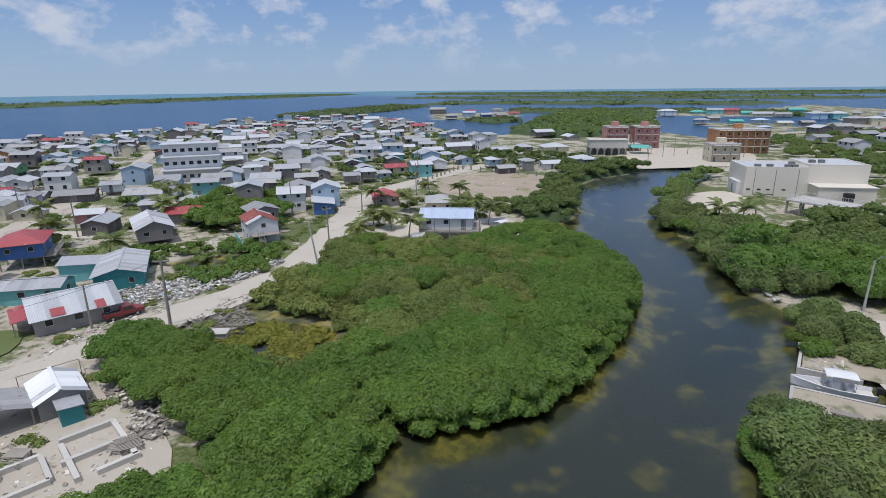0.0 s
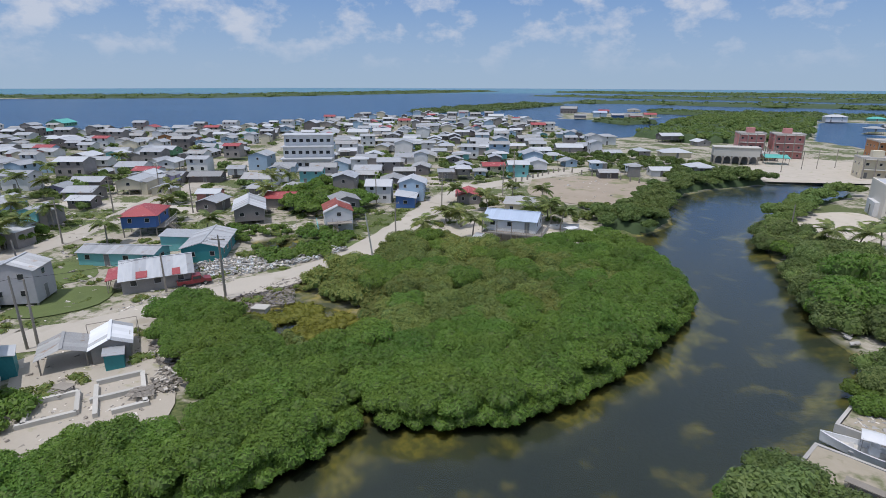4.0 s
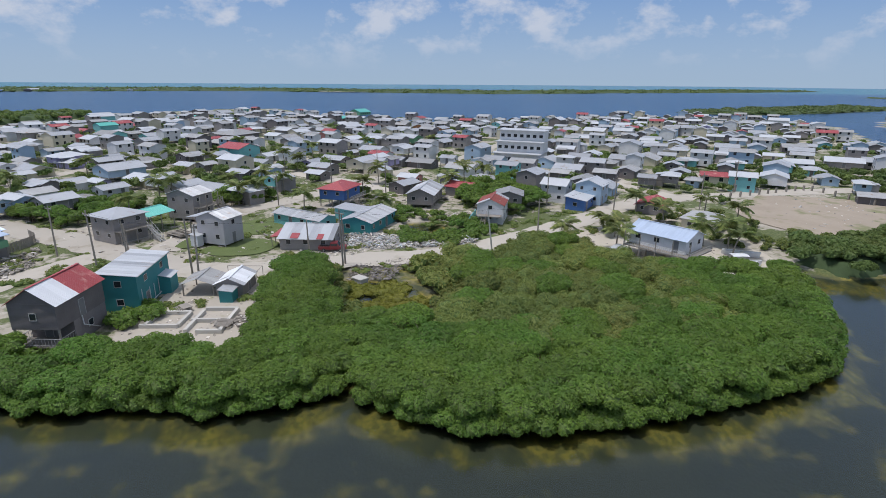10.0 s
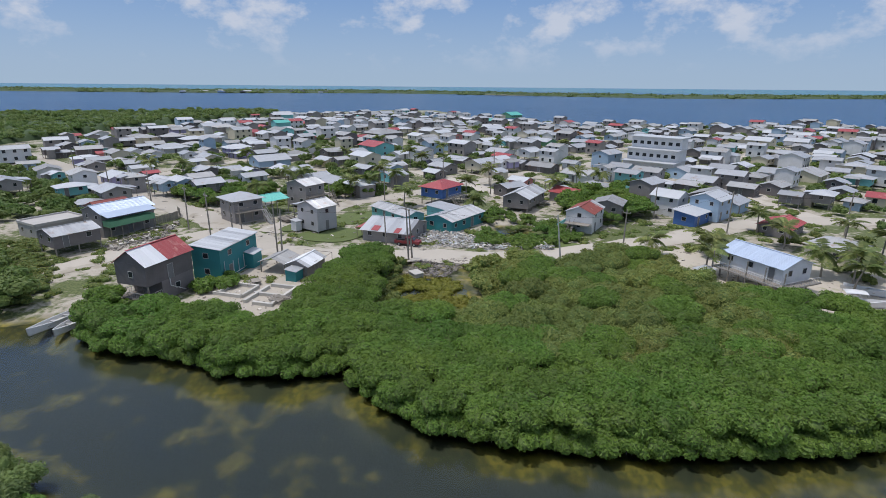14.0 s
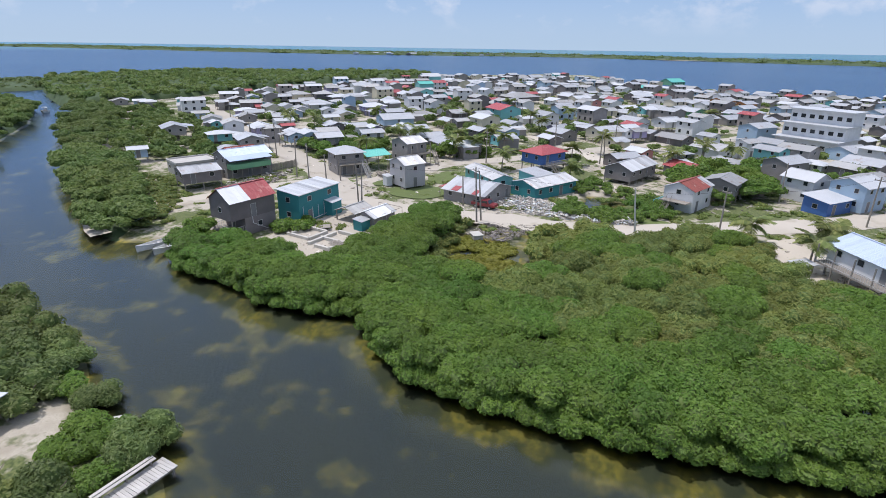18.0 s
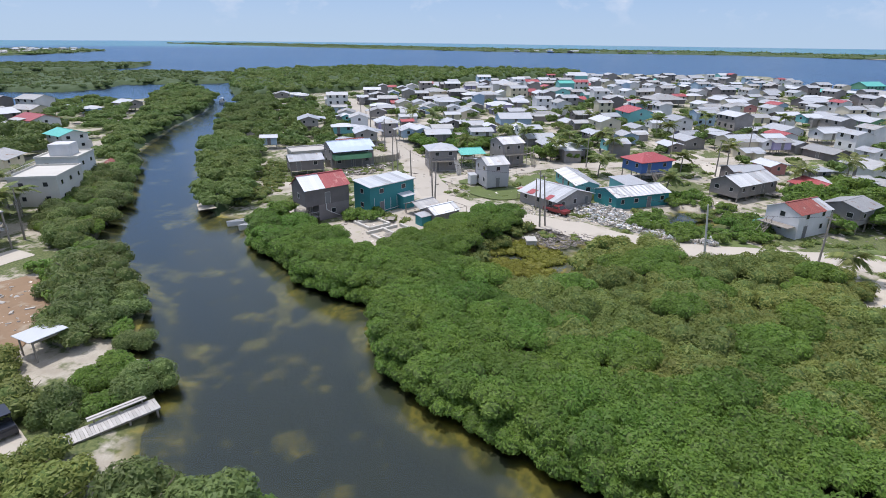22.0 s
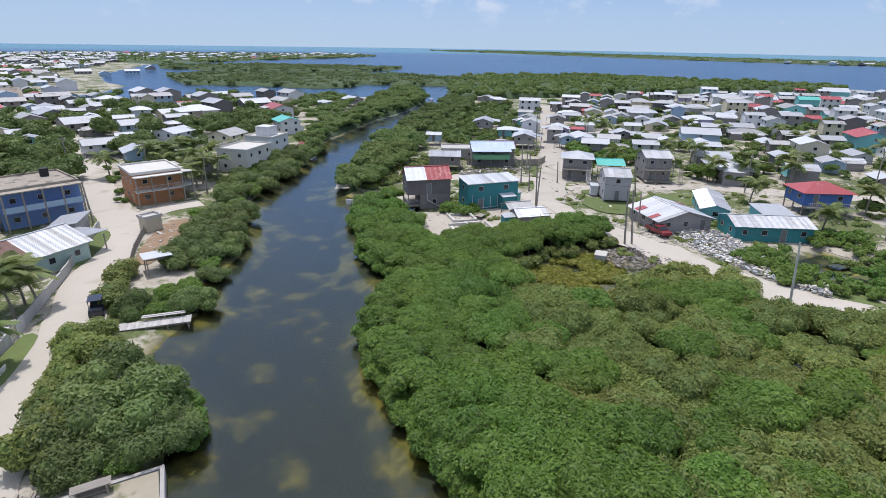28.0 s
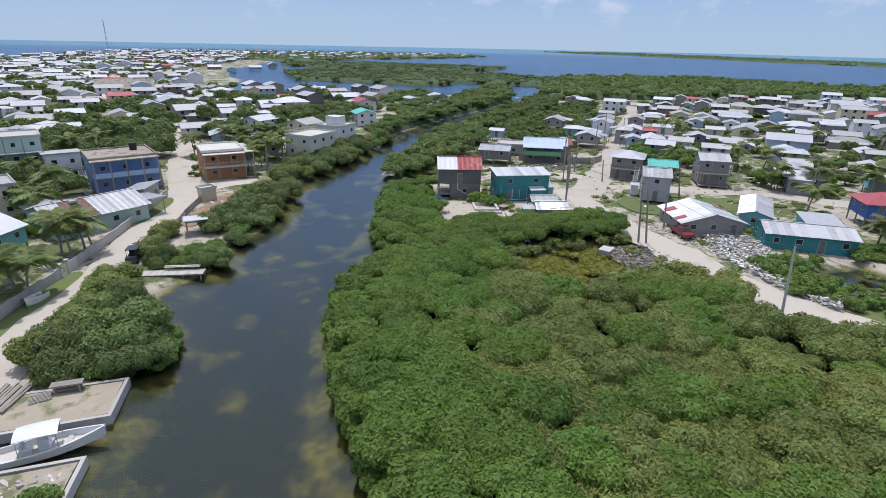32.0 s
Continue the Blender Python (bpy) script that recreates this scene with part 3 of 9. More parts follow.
ISLES = [
    [(-98, -372), (-142, -335), (-168, -297), (-195, -300), (-218, -320), (-231, -305), (-247, -288), (-271, -276), (-330, -345), (-312, -415), (-286, -452), (-262, -464), (-217, -474), (-160, -500), (-108, -500)],
    [(-410, -572), (-350, -512), (-285, -505), (-250, -525), (-190, -545), (-130, -640), (-140, -720), (-262, -705), (-345, -645)],
    [(-146, -785), (-236, -850), (-290, -900), (-418, -985), (-552, -1070), (-735, -1230), (-700, -1400), (-420, -1400), (-100, -1450), (120, -1200)],
    [(-1850, -2584), (-1520, -1016), (-1496, -454), (-1615, 0), (-1454, 302), (-1235, 642), (-1317, 1049), (-1368, 1571), (-1559, 2301), (-1967, 2293), (-1730, 1432), (-1598, 811), (-2079, 0), (-1966, -755), (-2415, -2500)],
    [(-422, 452), (-389, 539), (-399, 613), (-421, 787), (-507, 807), (-471, 576), (-450, 461)],
    [(-459, 851), (-372, 919), (-203, 892), (-74, 923), (36, 885), (105, 1006), (-112, 1061), (-344, 1039), (-505, 977)],
    [(-860, 1393), (-484, 1272), (-207, 1291), (153, 1227), (346, 1356), (-32, 1479), (-484, 1479)],
    [(-1137, 2108), (-577, 1813), (-38, 1753), (600, 1845), (781, 2431), (-316, 2413), (-1230, 2467)],
    [(-230, 609), (-125, 615), (6, 604), (71, 584), (78, 655), (-89, 694), (-240, 664)],
    [(-215, 440), (-176, 416), (-162, 452), (-201, 481)],
]
SPITS = [[(-28, 422), (-9, 411), (16, 382), (50, 408), (52, 421), (28, 459), (-15, 476), (-28, 450)], [(-69, 549), (44, 551), (78, 606), (42, 630), (-41, 622)], [(-249, 440), (-191, 448), (-186, 545), (-230, 609), (-307, 575), (-298, 525)]]
WATER_Z, LAND_Z = 0.0, 0.65


def shore(pts):
    """How far inside the land a point lies; below nought out on the water."""
    best = np.full(len(pts), -1e9)
    for poly in (MAIN, BANK, *ISLES, *SPITS):
        gap = edge_gap(poly, pts)
        best = np.maximum(best, np.where(inside(poly, pts), gap, -gap))
    return best


def graded(lo, near_lo, near_hi, hi, step):
    near = np.arange(near_lo, near_hi + 0.1, step)
    out, g, x = [], step, near_hi
    while x < hi:
        g *= 1.09
        x = min(x + g, hi)
        out.append(x)
    down, g, x = [], step, near_lo
    while x > lo:
        g *= 1.09
        x = max(x - g, lo)
        down.append(x)
    return np.array(down[::-1] + list(near) + out)


gx, gy = graded(-4500, -210, 40, 4500, 2.0), graded(-4500, -140, 210, 4500, 2.0)
GX, GY = np.meshgrid(gx, gy)
flat = np.stack([GX.ravel(), GY.ravel()], 1)
sd = shore(flat)
PENINSULA = [(-46.4, 85.6), (-38.4, 79.2), (-31.3, 72.4), (-26.2, 63.2), (-25.4, 53.4), (-26.4, 40.6), (-29.3, 27.9), (-33.5, 22.0), (-39.0, 17.6), (-41.4, 14.7), (-40.9, 8.3), (-41.9, 3.3), (-45.9, -3.7), (-47.1, -10.7), (-51.6, -16.0), (-55.5, -14.9), (-57.6, -8.8), (-56.5, -2.7), (-54.5, 1.3), (-54.5, 4.3), (-58.0, 7.3), (-63.9, 8.8), (-71.9, 11.2), (-77.8, 14.6), (-77.8, 19.1), (-69.8, 20.1), (-61.8, 19.6), (-54.8, 22.1), (-52.8, 26.9), (-53.3, 31.8), (-59.7, 34.8), (-67.6, 37.7), (-74.5, 37.7), (-74.4, 47.5), (-79.2, 59.3), (-75.1, 66.2), (-65.2, 64.2), (-53.4, 73.1), (-50.2, 83.1)]
SWAMP = [(-71.8, 21.1), (-63.8, 20.1), (-56.8, 21.1), (-55.3, 26.0), (-58.7, 29.9), (-65.7, 30.8), (-70.7, 26.9)]
POND = [(-90.4, 42.6), (-93.3, 48.0), (-101.2, 47.5), (-102.3, 41.6), (-95.4, 40.6)]
CREEK = [(-72.2, 49.8), (-70.2, 50.8), (-68.0, 54.2), (-63.0, 57.6), (-64.2, 59.4), (-68.6, 57.6), (-71.8, 53.0)]
for hollow in (SWAMP, POND, CREEK):
    gap = edge_gap(hollow, flat)
    sd = np.where(inside(hollow, flat), np.minimum(sd, -gap * 0.5), np.minimum(sd, np.maximum(gap, 0.2) * 2))
gz = np.clip(np.where(sd > 0, sd * 0.16, sd * 0.35), -1.5, LAND_Z)
for isle in ISLES:
    gz = np.where(inside(isle, flat), np.minimum(gz, 0.1), gz)
CANAL_SIDE = [(-47.4, 85.6), (-38.9, 79.2), (-31.8, 71.9), (-27.1, 63.2), (-26.4, 53.4), (-27.2, 40.6), (-30.0, 27.4), (-34.0, 21.6), (-39.0, 17.6), (-41.7, 13.7), (-41.9, 8.3), (-42.5, 3.3), (-46.3, -3.7), (-48.1, -10.7), (-52.1, -16.0), (-57.9, -17.0)]
MARSH = [(-78.7, 19.6), (-69.8, 19.1), (-54.9, 19.1), (-50.8, 29.9), (-59.6, 38.7), (-74.5, 39.6), (-77.6, 30.8)]
gz = np.where((edge_gap(CANAL_SIDE, flat, False) < 7) & (edge_gap(PENINSULA, flat) < 8), np.minimum(gz, -0.05), gz)
gz = np.where(inside(MARSH, flat), np.minimum(gz, 0.14), gz)
shade_gap = edge_gap(PENINSULA, flat)
gz = np.where(inside(PENINSULA, flat), np.minimum(gz, LAND_Z - np.minimum(shade_gap * 0.2, 0.75)), gz)
gz += 0.06 * np.sin(flat[:, 0] * 0.31) * np.sin(flat[:, 1] * 0.27) * (np.hypot(*flat.T) < 400) * (gz < 0.4)
nx, ny = len(gx), len(gy)
cell = (np.arange(ny - 1)[:, None] * nx + np.arange(nx - 1)[None]).ravel()
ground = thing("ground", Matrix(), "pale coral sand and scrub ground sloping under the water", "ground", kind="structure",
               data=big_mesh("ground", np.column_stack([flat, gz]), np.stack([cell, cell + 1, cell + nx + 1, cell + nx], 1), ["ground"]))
ground.data.polygons.foreach_set("use_smooth", np.ones(len(ground.data.polygons), bool))
water = thing("water", Matrix(), "calm dark green-brown canal water opening into the blue lagoon", "water", kind="structure",
              data=big_mesh("water", [(-4500, -4500, 0), (4500, -4500, 0), (4500, 4500, 0), (-4500, 4500, 0)], [(0, 1, 2, 3)], ["water"]))


def strip(name, points, wide, z, material, label, category="road", ragged=0.25, thick=0.05):
    """A worn track along a soft line, its edges uneven."""
    line = smooth_line(points, 2.5)
    tang = np.gradient(line, axis=0)
    side = np.stack([-tang[:, 1], tang[:, 0]], 1) / np.maximum(np.hypot(*tang.T), 1e-6)[:, None]
    rng = np.random.RandomState(len(points) * 7 + int(wide * 10))
    wl_, wr_ = (wide / 2 + ragged * rng.randn(len(line)) for _ in range(2))
    a, b = line + side * wl_[:, None], line - side * wr_[:, None]
    n = len(line)
    vs = np.vstack([np.column_stack([a, np.full(n, z)]), np.column_stack([b, np.full(n, z)]),
                    np.column_stack([a + side * 0.4, np.full(n, z - thick - 0.03)]), np.column_stack([b - side * 0.4, np.full(n, z - thick - 0.03)])])
    i = np.arange(n - 1)
    fs = np.vstack([np.stack([i, i + 1, i + n + 1, i + n][::-1], 1), np.stack([i, i + 2 * n, i + 2 * n + 1, i + 1][::-1], 1), np.stack([i + n, i + n + 1, i + 3 * n + 1, i + 3 * n][::-1], 1)])
    return thing(name, Matrix(), label, category, kind="structure", data=big_mesh(name, vs, fs, [material]))


def patch(name, outline, z, material, label, category="ground", grow=0.0):
    """A flat area with a soft outline."""
    line = smooth_line(list(outline) + [outline[0]], 2.0)[:-1]
    b = Builder()
    b.prism([tuple(p) for p in line], z - 0.05, z)
    return thing(name, Matrix(), label, category, kind="structure", data=b.mesh(name, material))


MAIN_ROAD = [(-88.4, -7.8), (-83.1, 4.2), (-81.3, 16.1), (-80.6, 27.9), (-79.0, 37.7), (-79.4, 47.5), (-83.7, 59.3), (-88.2, 71.0), (-93.8, 84.6), (-99.5, 96.4), (-102.3, 114.1), (-100.7, 131.9), (-98.6, 147.8), (-93.1, 175.2)]
SOUTH_ROAD = [(-86.2, -1.8), (-94.6, -8.8), (-109.2, -20.9), (-123.7, -35.1), (-143.5, -54.3), (-165.4, -75.6), (-186.5, -96.1), (-211, -120), (-223, -133)]
BANK_ROAD = [(2.3, 60.2), (2.0, 39.5), (1.3, 28.6), (-0.2, 20.0), (-2.0, 15.0), (-4.1, 10.0), (-6.9, 3.0), (-9.0, -7.0), (-11.7, -15.0), (-14.2, -22.5), (-15.7, -29.0), (-15.2, -40.0), (-14.8, -58.3), (-15.8, -81.2), (-16.3, -101.0), (-16.6, -118.0), (-9.0, -165.0)]
WEST_ROAD = [(-97.4, -5.8), (-110.2, 0.2), (-124.0, 8.1), (-130.8, 17.0), (-137.6, 25.9), (-146.4, 35.8), (-156.4, 45.7), (-167.2, 59.5), (-177.0, 73.2), (-186.7, 88.8), (-203, 104), (-225, 125), (-258, 158)]
roads = [
    strip("road_main", MAIN_ROAD, 6.2, 0.78, "road", "wide unpaved coral road, pale and dusty, curving past the mangroves"),
    strip("road_south", SOUTH_ROAD, 6.4, 0.785, "road", "straight unpaved coral street between wooden houses"),
    strip("road_bank", BANK_ROAD, 5.6, 0.78, "road", "unpaved coral road along the far bank of the canal"),
    strip("road_west", WEST_ROAD, 5.0, 0.775, "road", "narrow unpaved coral lane leading into the village"),
    strip("road_landing", [(-97.9, -15.9), (-89.3, -25.0), (-79.5, -31.2), (-71.7, -36.4), (-61.8, -37.6), (-57.6, -32.5)], 5.0, 0.77, "road", "sandy track down to a boat landing"),
    strip("road_cross", [(-130.2, 49.5), (-140.3, 45.6), (-152.4, 41.7), (-164.6, 32.8), (-175.8, 25.9)], 4.5, 0.77, "road", "sandy cross lane between houses"),
    strip("road_spur", [(-15.4, -29.5), (-19.6, -35.0), (-24.1, -37.6), (-29.5, -38.2)], 4.0, 0.77, "road", "sandy spur off the bank road"),
    strip("road_shore", [(-152.6, -60.2), (-170.5, -56.1), (-192.1, -45.0), (-232, -25), (-264, -8)], 4.5, 0.765, "road", "sandy lane between rows of houses"),
    strip("road_school", [(-164.2, 59.4), (-174.4, 51.6), (-189.7, 44.7), (-215.3, 29.9)], 4.5, 0.765, "road", "sandy lane between rows of houses"),
    strip("road_north", [(-101.8, 116.1), (-124.3, 117.8), (-148.8, 125.4), (-178, 139), (-217, 170), (-252, 221), (-266, 242)], 4.6, 0.765, "road", "sandy lane between rows of houses"),
]
patch("yard_plot", [(-97.5, 139.9), (-83.3, 116.3), (-60.8, 117.5), (-53.3, 147.8), (-67.2, 157.6), (-84.9, 157.7)], 0.8, "plot", "cleared plot of pale brown dirt")
patch("beach", [(-39.3, 182.6), (-17.2, 197.0), (-2.1, 208.4), (1, 245), (-13, 256), (-42, 256), (-51, 215)], 0.82, "sand", "bright sand fill at the canal's head")
patch("sand_lot", [(-25.4, 116.6), (-13.5, 110.9), (-8.0, 122.9), (-6.3, 136.5), (-12.3, 147.8), (-21.8, 138.0)], 0.82, "sand", "bright sand lot beside the concrete hall")
patch("yard_east", [(-79.2, -1.8), (-70.2, -4.8), (-62.1, -7.8), (-57.0, -3.7), (-55.0, 2.3), (-57.5, 5.8), (-64.0, 8.3), (-71.9, 11.2), (-77.9, 13.2), (-80.0, 6.2)], 0.76, "sand", "sandy house yard strewn with debris")
patch("yard_white_house", [(-81.2, 69.0), (-69.2, 65.2), (-52.0, 77.0), (-50.4, 87.0), (-62.3, 94.9), (-83.4, 82.7)], 0.74, "sand", "sandy yard with palms")
patch("far_beach", [(-1596, 243), (-1448, 256), (-1423, 351), (-1547, 352)], 0.9, "sand", "bright sand patch on the far island")
patch("grass_verge", [(-104.3, -1.8), (-99.3, -3.8), (-97.7, -0.8), (-103.1, 4.2), (-108.1, 5.1)], 0.79, "grass", "worn grass beside a grey house")
patch("grass_verge", [(-93.8, -13.9), (-90.6, -9.8), (-94.4, -5.8), (-100.5, -7.8), (-100.8, -13.9)], 0.74, "grass", "worn grass at the road fork")
patch("grass_verge", [(-110.1, 6.1), (-104.0, 8.1), (-102.8, 14.1), (-109.8, 16.0), (-115.9, 12.1)], 0.74, "grass", "green yard grass between houses")
patch("grass_verge", [(-85.5, 30.8), (-84.6, 39.7), (-83.9, 47.5), (-86.2, 55.4), (-88.3, 49.5), (-87.4, 39.7)], 0.73, "grass", "weedy road verge")
patch("grass_verge", [(-7.4, -13.0), (-9.0, -14.7), (-11.1, -19.1), (-13.3, -25.8), (-12.9, -29.0), (-11.5, -28.0), (-8.9, -18.5)], 0.8, "grass", "green verge along the boundary wall")
patch("grass_verge", [(3.9, 23.0), (1.8, 20.8), (1.0, 17.0), (-0.8, 13.6), (-2.3, 9.4), (-3.4, 5.4), (-2.2, 4.4), (-0.9, 7.0), (0.9, 11.3), (2.5, 16.0)], 0.8, "grass", "green weedy verge between the boundary wall and the bank road")
patch("grass_verge", [(-1.4, 27.0), (-2.3, 21.5), (-3.7, 16.6), (-6.0, 12.6), (-6.6, 14.2), (-5.0, 18.0), (-4.2, 22.5), (-3.4, 27.0)], 0.8, "grass", "short grass between the bank road and the shore trees")
patch("garden_plot", [(-16.0, -9.6), (-21.0, -14.7), (-26.5, -25.0), (-22.7, -29.3), (-17.4, -20.0), (-14.6, -11.7)], 0.75, "garden_dirt", "brown fenced garden plot on the bank")
patch("grass_island", [(-95.2, 0.2), (-91.1, 3.2), (-89.9, 10.2), (-95.8, 14.1), (-101.0, 7.2)], 0.8, "grass", "small green verge inside the road bend")


# ---- trees ----
def crown_arrays(radius, height, leaves, leaf, blobs, seed, flat_top=0.75, sides=6, even=False, deep=-0.25):
    """Leaves over a cluster of lumps, and filler lumps inside, darkened for the crown's inner shade; feet at the
    origin.
    """
    rng = np.random.RandomState(seed)
    ang, rad = rng.rand(blobs) * 2 * np.pi, np.sqrt(rng.rand(blobs)) * radius * 0.68
    lo, hi = (0.56, 0.12) if even else (0.46, 0.24)
    cz = height * (lo + hi * rng.rand(blobs)) * (1 - 0.22 * (rad / radius) ** 2)
    centre = np.stack([rad * np.cos(ang), rad * np.sin(ang), cz], 1)
    size = radius * ((0.3 + 0.08 * rng.rand(blobs)) if even else (0.33 + 0.16 * rng.rand(blobs)))
    d = rng.randn(leaves * 3, 3)
    d /= np.linalg.norm(d, axis=1)[:, None]
    which = rng.randint(blobs, size=len(d))
    d[:, 2] = np.where(d[:, 2] < deep, -d[:, 2], d[:, 2])
    p = centre[which] + d * size[which, None] * np.array([1, 1, flat_top]) * (0.93 + 0.2 * rng.rand(len(d)))[:, None]
    depth = np.min(np.linalg.norm((p[:, None] - centre[None]) / np.array([1, 1, flat_top]), axis=2) / size[None], axis=1)
    keep = (depth > 0.86) & (p[:, 2] > height * (0.08 if deep > -0.5 else 0.2))
    p, d = p[keep][:leaves], d[keep][:leaves]
    n = d + np.array([0, 0, 0.5]) + 0.55 * rng.randn(len(d), 3)
    n /= np.linalg.norm(n, axis=1)[:, None]
    t = np.cross(n, rng.randn(len(n), 3))
    t /= np.linalg.norm(t, axis=1)[:, None]
    s = np.cross(n, t)
    a = leaf * (0.7 + 0.6 * rng.rand(len(p)))[:, None]
    tip = p + t * a
    verts = np.stack([p - t * a * 0.7 + s * a * 0.46, tip, p - t * a * 0.7 - s * a * 0.46], 1).reshape(-1, 3)
    leaves_f = np.arange(len(verts)).reshape(-1, 3)
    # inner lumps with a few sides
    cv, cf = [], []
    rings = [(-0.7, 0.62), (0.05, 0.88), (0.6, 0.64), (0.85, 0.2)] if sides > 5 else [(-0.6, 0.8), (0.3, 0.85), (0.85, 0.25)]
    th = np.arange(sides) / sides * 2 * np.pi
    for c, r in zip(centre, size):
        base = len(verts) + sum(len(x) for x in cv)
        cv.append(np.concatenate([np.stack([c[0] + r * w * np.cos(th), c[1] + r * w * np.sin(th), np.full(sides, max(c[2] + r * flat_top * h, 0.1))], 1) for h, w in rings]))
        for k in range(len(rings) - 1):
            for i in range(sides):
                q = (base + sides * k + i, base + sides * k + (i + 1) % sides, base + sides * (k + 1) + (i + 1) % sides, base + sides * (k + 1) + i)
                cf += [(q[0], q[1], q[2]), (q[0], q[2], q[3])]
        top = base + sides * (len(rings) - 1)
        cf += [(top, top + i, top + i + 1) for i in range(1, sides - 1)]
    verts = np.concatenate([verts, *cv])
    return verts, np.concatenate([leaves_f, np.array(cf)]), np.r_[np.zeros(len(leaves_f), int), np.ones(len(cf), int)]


def trunk_mesh(name, height, spread, legs, seed):
    """A short leaning trunk with limbs above and prop roots below."""
    rng = random.Random(seed)
    b = Builder()
    b.bar((0, 0, -0.3), (0.1, 0.05, height * 0.5), 0.13, r2=0.08)
    for i in range(legs):
        a = 2 * math.pi * i / legs + rng.random()
        r = spread * (0.3 + 0.3 * rng.random())
        b.bar((r * math.cos(a), r * math.sin(a), -0.8), (0.25 * r * math.cos(a), 0.25 * r * math.sin(a), height * 0.28), 0.035, sides=4)
        b.bar((0.05, 0.02, height * 0.3), (r * 1.2 * math.cos(a + 0.5), r * 1.2 * math.sin(a + 0.5), height * 0.7), 0.06, sides=4, r2=0.03)
    return b.mesh(name, "bark")


def scatter(poly, step, seed, jitter=0.4):
    poly = np.asarray(poly, float)
    rng = np.random.RandomState(seed)
    (x0, y0), (x1, y1) = poly.min(0), poly.max(0)
    xs, ys = np.arange(x0, x1, step), np.arange(y0, y1, step * 0.87)
    g = np.array([(x + (j % 2) * step / 2, y) for j, y in enumerate(ys) for x in xs])
    g = g + rng.uniform(-jitter, jitter, g.shape) * step
    return g[inside(poly, g)]


def away(pts, line, gap, closed=False):
    return pts[edge_gap(line, pts, closed) > gap]


def joined(name, kinds, places, label, category, mats=("leaf_far", "core"), seed=1, z=0.3):
    """Many crowns as one mesh."""
    rng = np.random.RandomState(seed)
    V, Q, K, n = [], [], [], 0
    for x, y in places:
        v, q, k = kinds[rng.randint(len(kinds))]
        a, s = rng.rand() * 6.28, 0.75 + 0.55 * rng.rand()
        c, t = math.cos(a) * s, math.sin(a) * s
        V.append(np.stack([v[:, 0] * c - v[:, 1] * t + x, v[:, 0] * t + v[:, 1] * c + y, v[:, 2] * s * (0.85 + 0.3 * rng.rand()) + z], 1))
        Q.append(q + n)
        K.append(k)
        n += len(v)
    return thing(name, Matrix(), label, category, kind="stuff", data=big_mesh(name, np.concatenate(V), np.concatenate(Q), mats, np.concatenate(K)))


def crown_mesh(name, mats, *args, **kw):
    v, q, k = crown_arrays(*args, **kw)
    return big_mesh(name, v, q, mats, k)


def tree_kind(name, mats, radius, height, leaves, leaf, blobs, seed, label, category, even=False, deep=-0.25):
    root = thing(name, Matrix(), label, category)
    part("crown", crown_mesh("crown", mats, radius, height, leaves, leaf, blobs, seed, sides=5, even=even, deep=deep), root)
    part("trunk", trunk_mesh("trunk", height, radius, 5, seed), root)
    return root


def plant(kinds, places, seed, z=0.25, low=0.8, high=1.2, group=""):
    """Copies of a few trees, each turned and scaled on its own."""
    rng = random.Random(seed)
    for i, (x, y) in enumerate(places):
        s = rng.uniform(low, high)
        m = Matrix.LocRotScale((x, y, z), Euler((0, 0, rng.uniform(0, 6.28))), (s, s, s * rng.uniform(0.85, 1.12)))
        k = kinds[rng.randrange(len(kinds))]
        ob = copy_thing(k, m)
        ob.matrix_basis = m
        if group:
            ob["group"] = group


def park(kinds):
    """The patterns themselves are taken out once their copies stand."""
    for k in kinds:
        for o in (*k.children_recursive, k):
            bpy.data.objects.remove(o)


LEAFY = "dense green mangrove tree with glossy leaves and prop roots"
OLIVE = "olive-green buttonwood thicket behind the mangroves"
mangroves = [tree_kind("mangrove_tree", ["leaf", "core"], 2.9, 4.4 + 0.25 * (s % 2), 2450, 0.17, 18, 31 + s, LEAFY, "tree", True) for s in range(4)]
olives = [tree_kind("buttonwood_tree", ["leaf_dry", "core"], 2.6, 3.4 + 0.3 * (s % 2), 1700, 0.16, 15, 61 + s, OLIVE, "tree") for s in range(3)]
grove = away(scatter(PENINSULA, 3.45, 5, 0.34), CREEK, 0.6, True)
grove = away(away(grove, SWAMP, 1.5, True), [(-57.6, -8.8), (-56.5, -2.7), (-54.5, 1.3), (-54.5, 4.3), (-58.0, 7.3), (-63.9, 8.8)], 1.6)
grove = away(grove, [(-41.4, 16.0), (-45.9, 17.2)], 1.6)
grove = np.vstack([grove, [(-49.3, 37.2), (-51.2, 39.2), (-47.7, 39.6), (-47.3, 35.7)]])
grove = grove[~inside(CREEK, grove) & ~inside(SWAMP, grove)]
grove = grove[edge_gap(CANAL_SIDE, grove, False) > 1.2]
inland = edge_gap(CANAL_SIDE, grove, False)
mixed_up = np.random.RandomState(8).rand(len(grove))
olive = (grove[:, 1] > 22) & (mixed_up < np.clip((inland - 9) / 14, 0, 0.85))
fringe = ~olive & (edge_gap(CANAL_SIDE, grove, False) < 4.2)
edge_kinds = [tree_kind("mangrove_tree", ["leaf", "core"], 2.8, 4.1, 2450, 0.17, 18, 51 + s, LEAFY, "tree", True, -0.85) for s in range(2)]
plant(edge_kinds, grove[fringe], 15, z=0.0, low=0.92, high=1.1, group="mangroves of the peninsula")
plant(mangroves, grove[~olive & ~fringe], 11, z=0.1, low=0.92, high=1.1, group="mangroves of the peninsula")
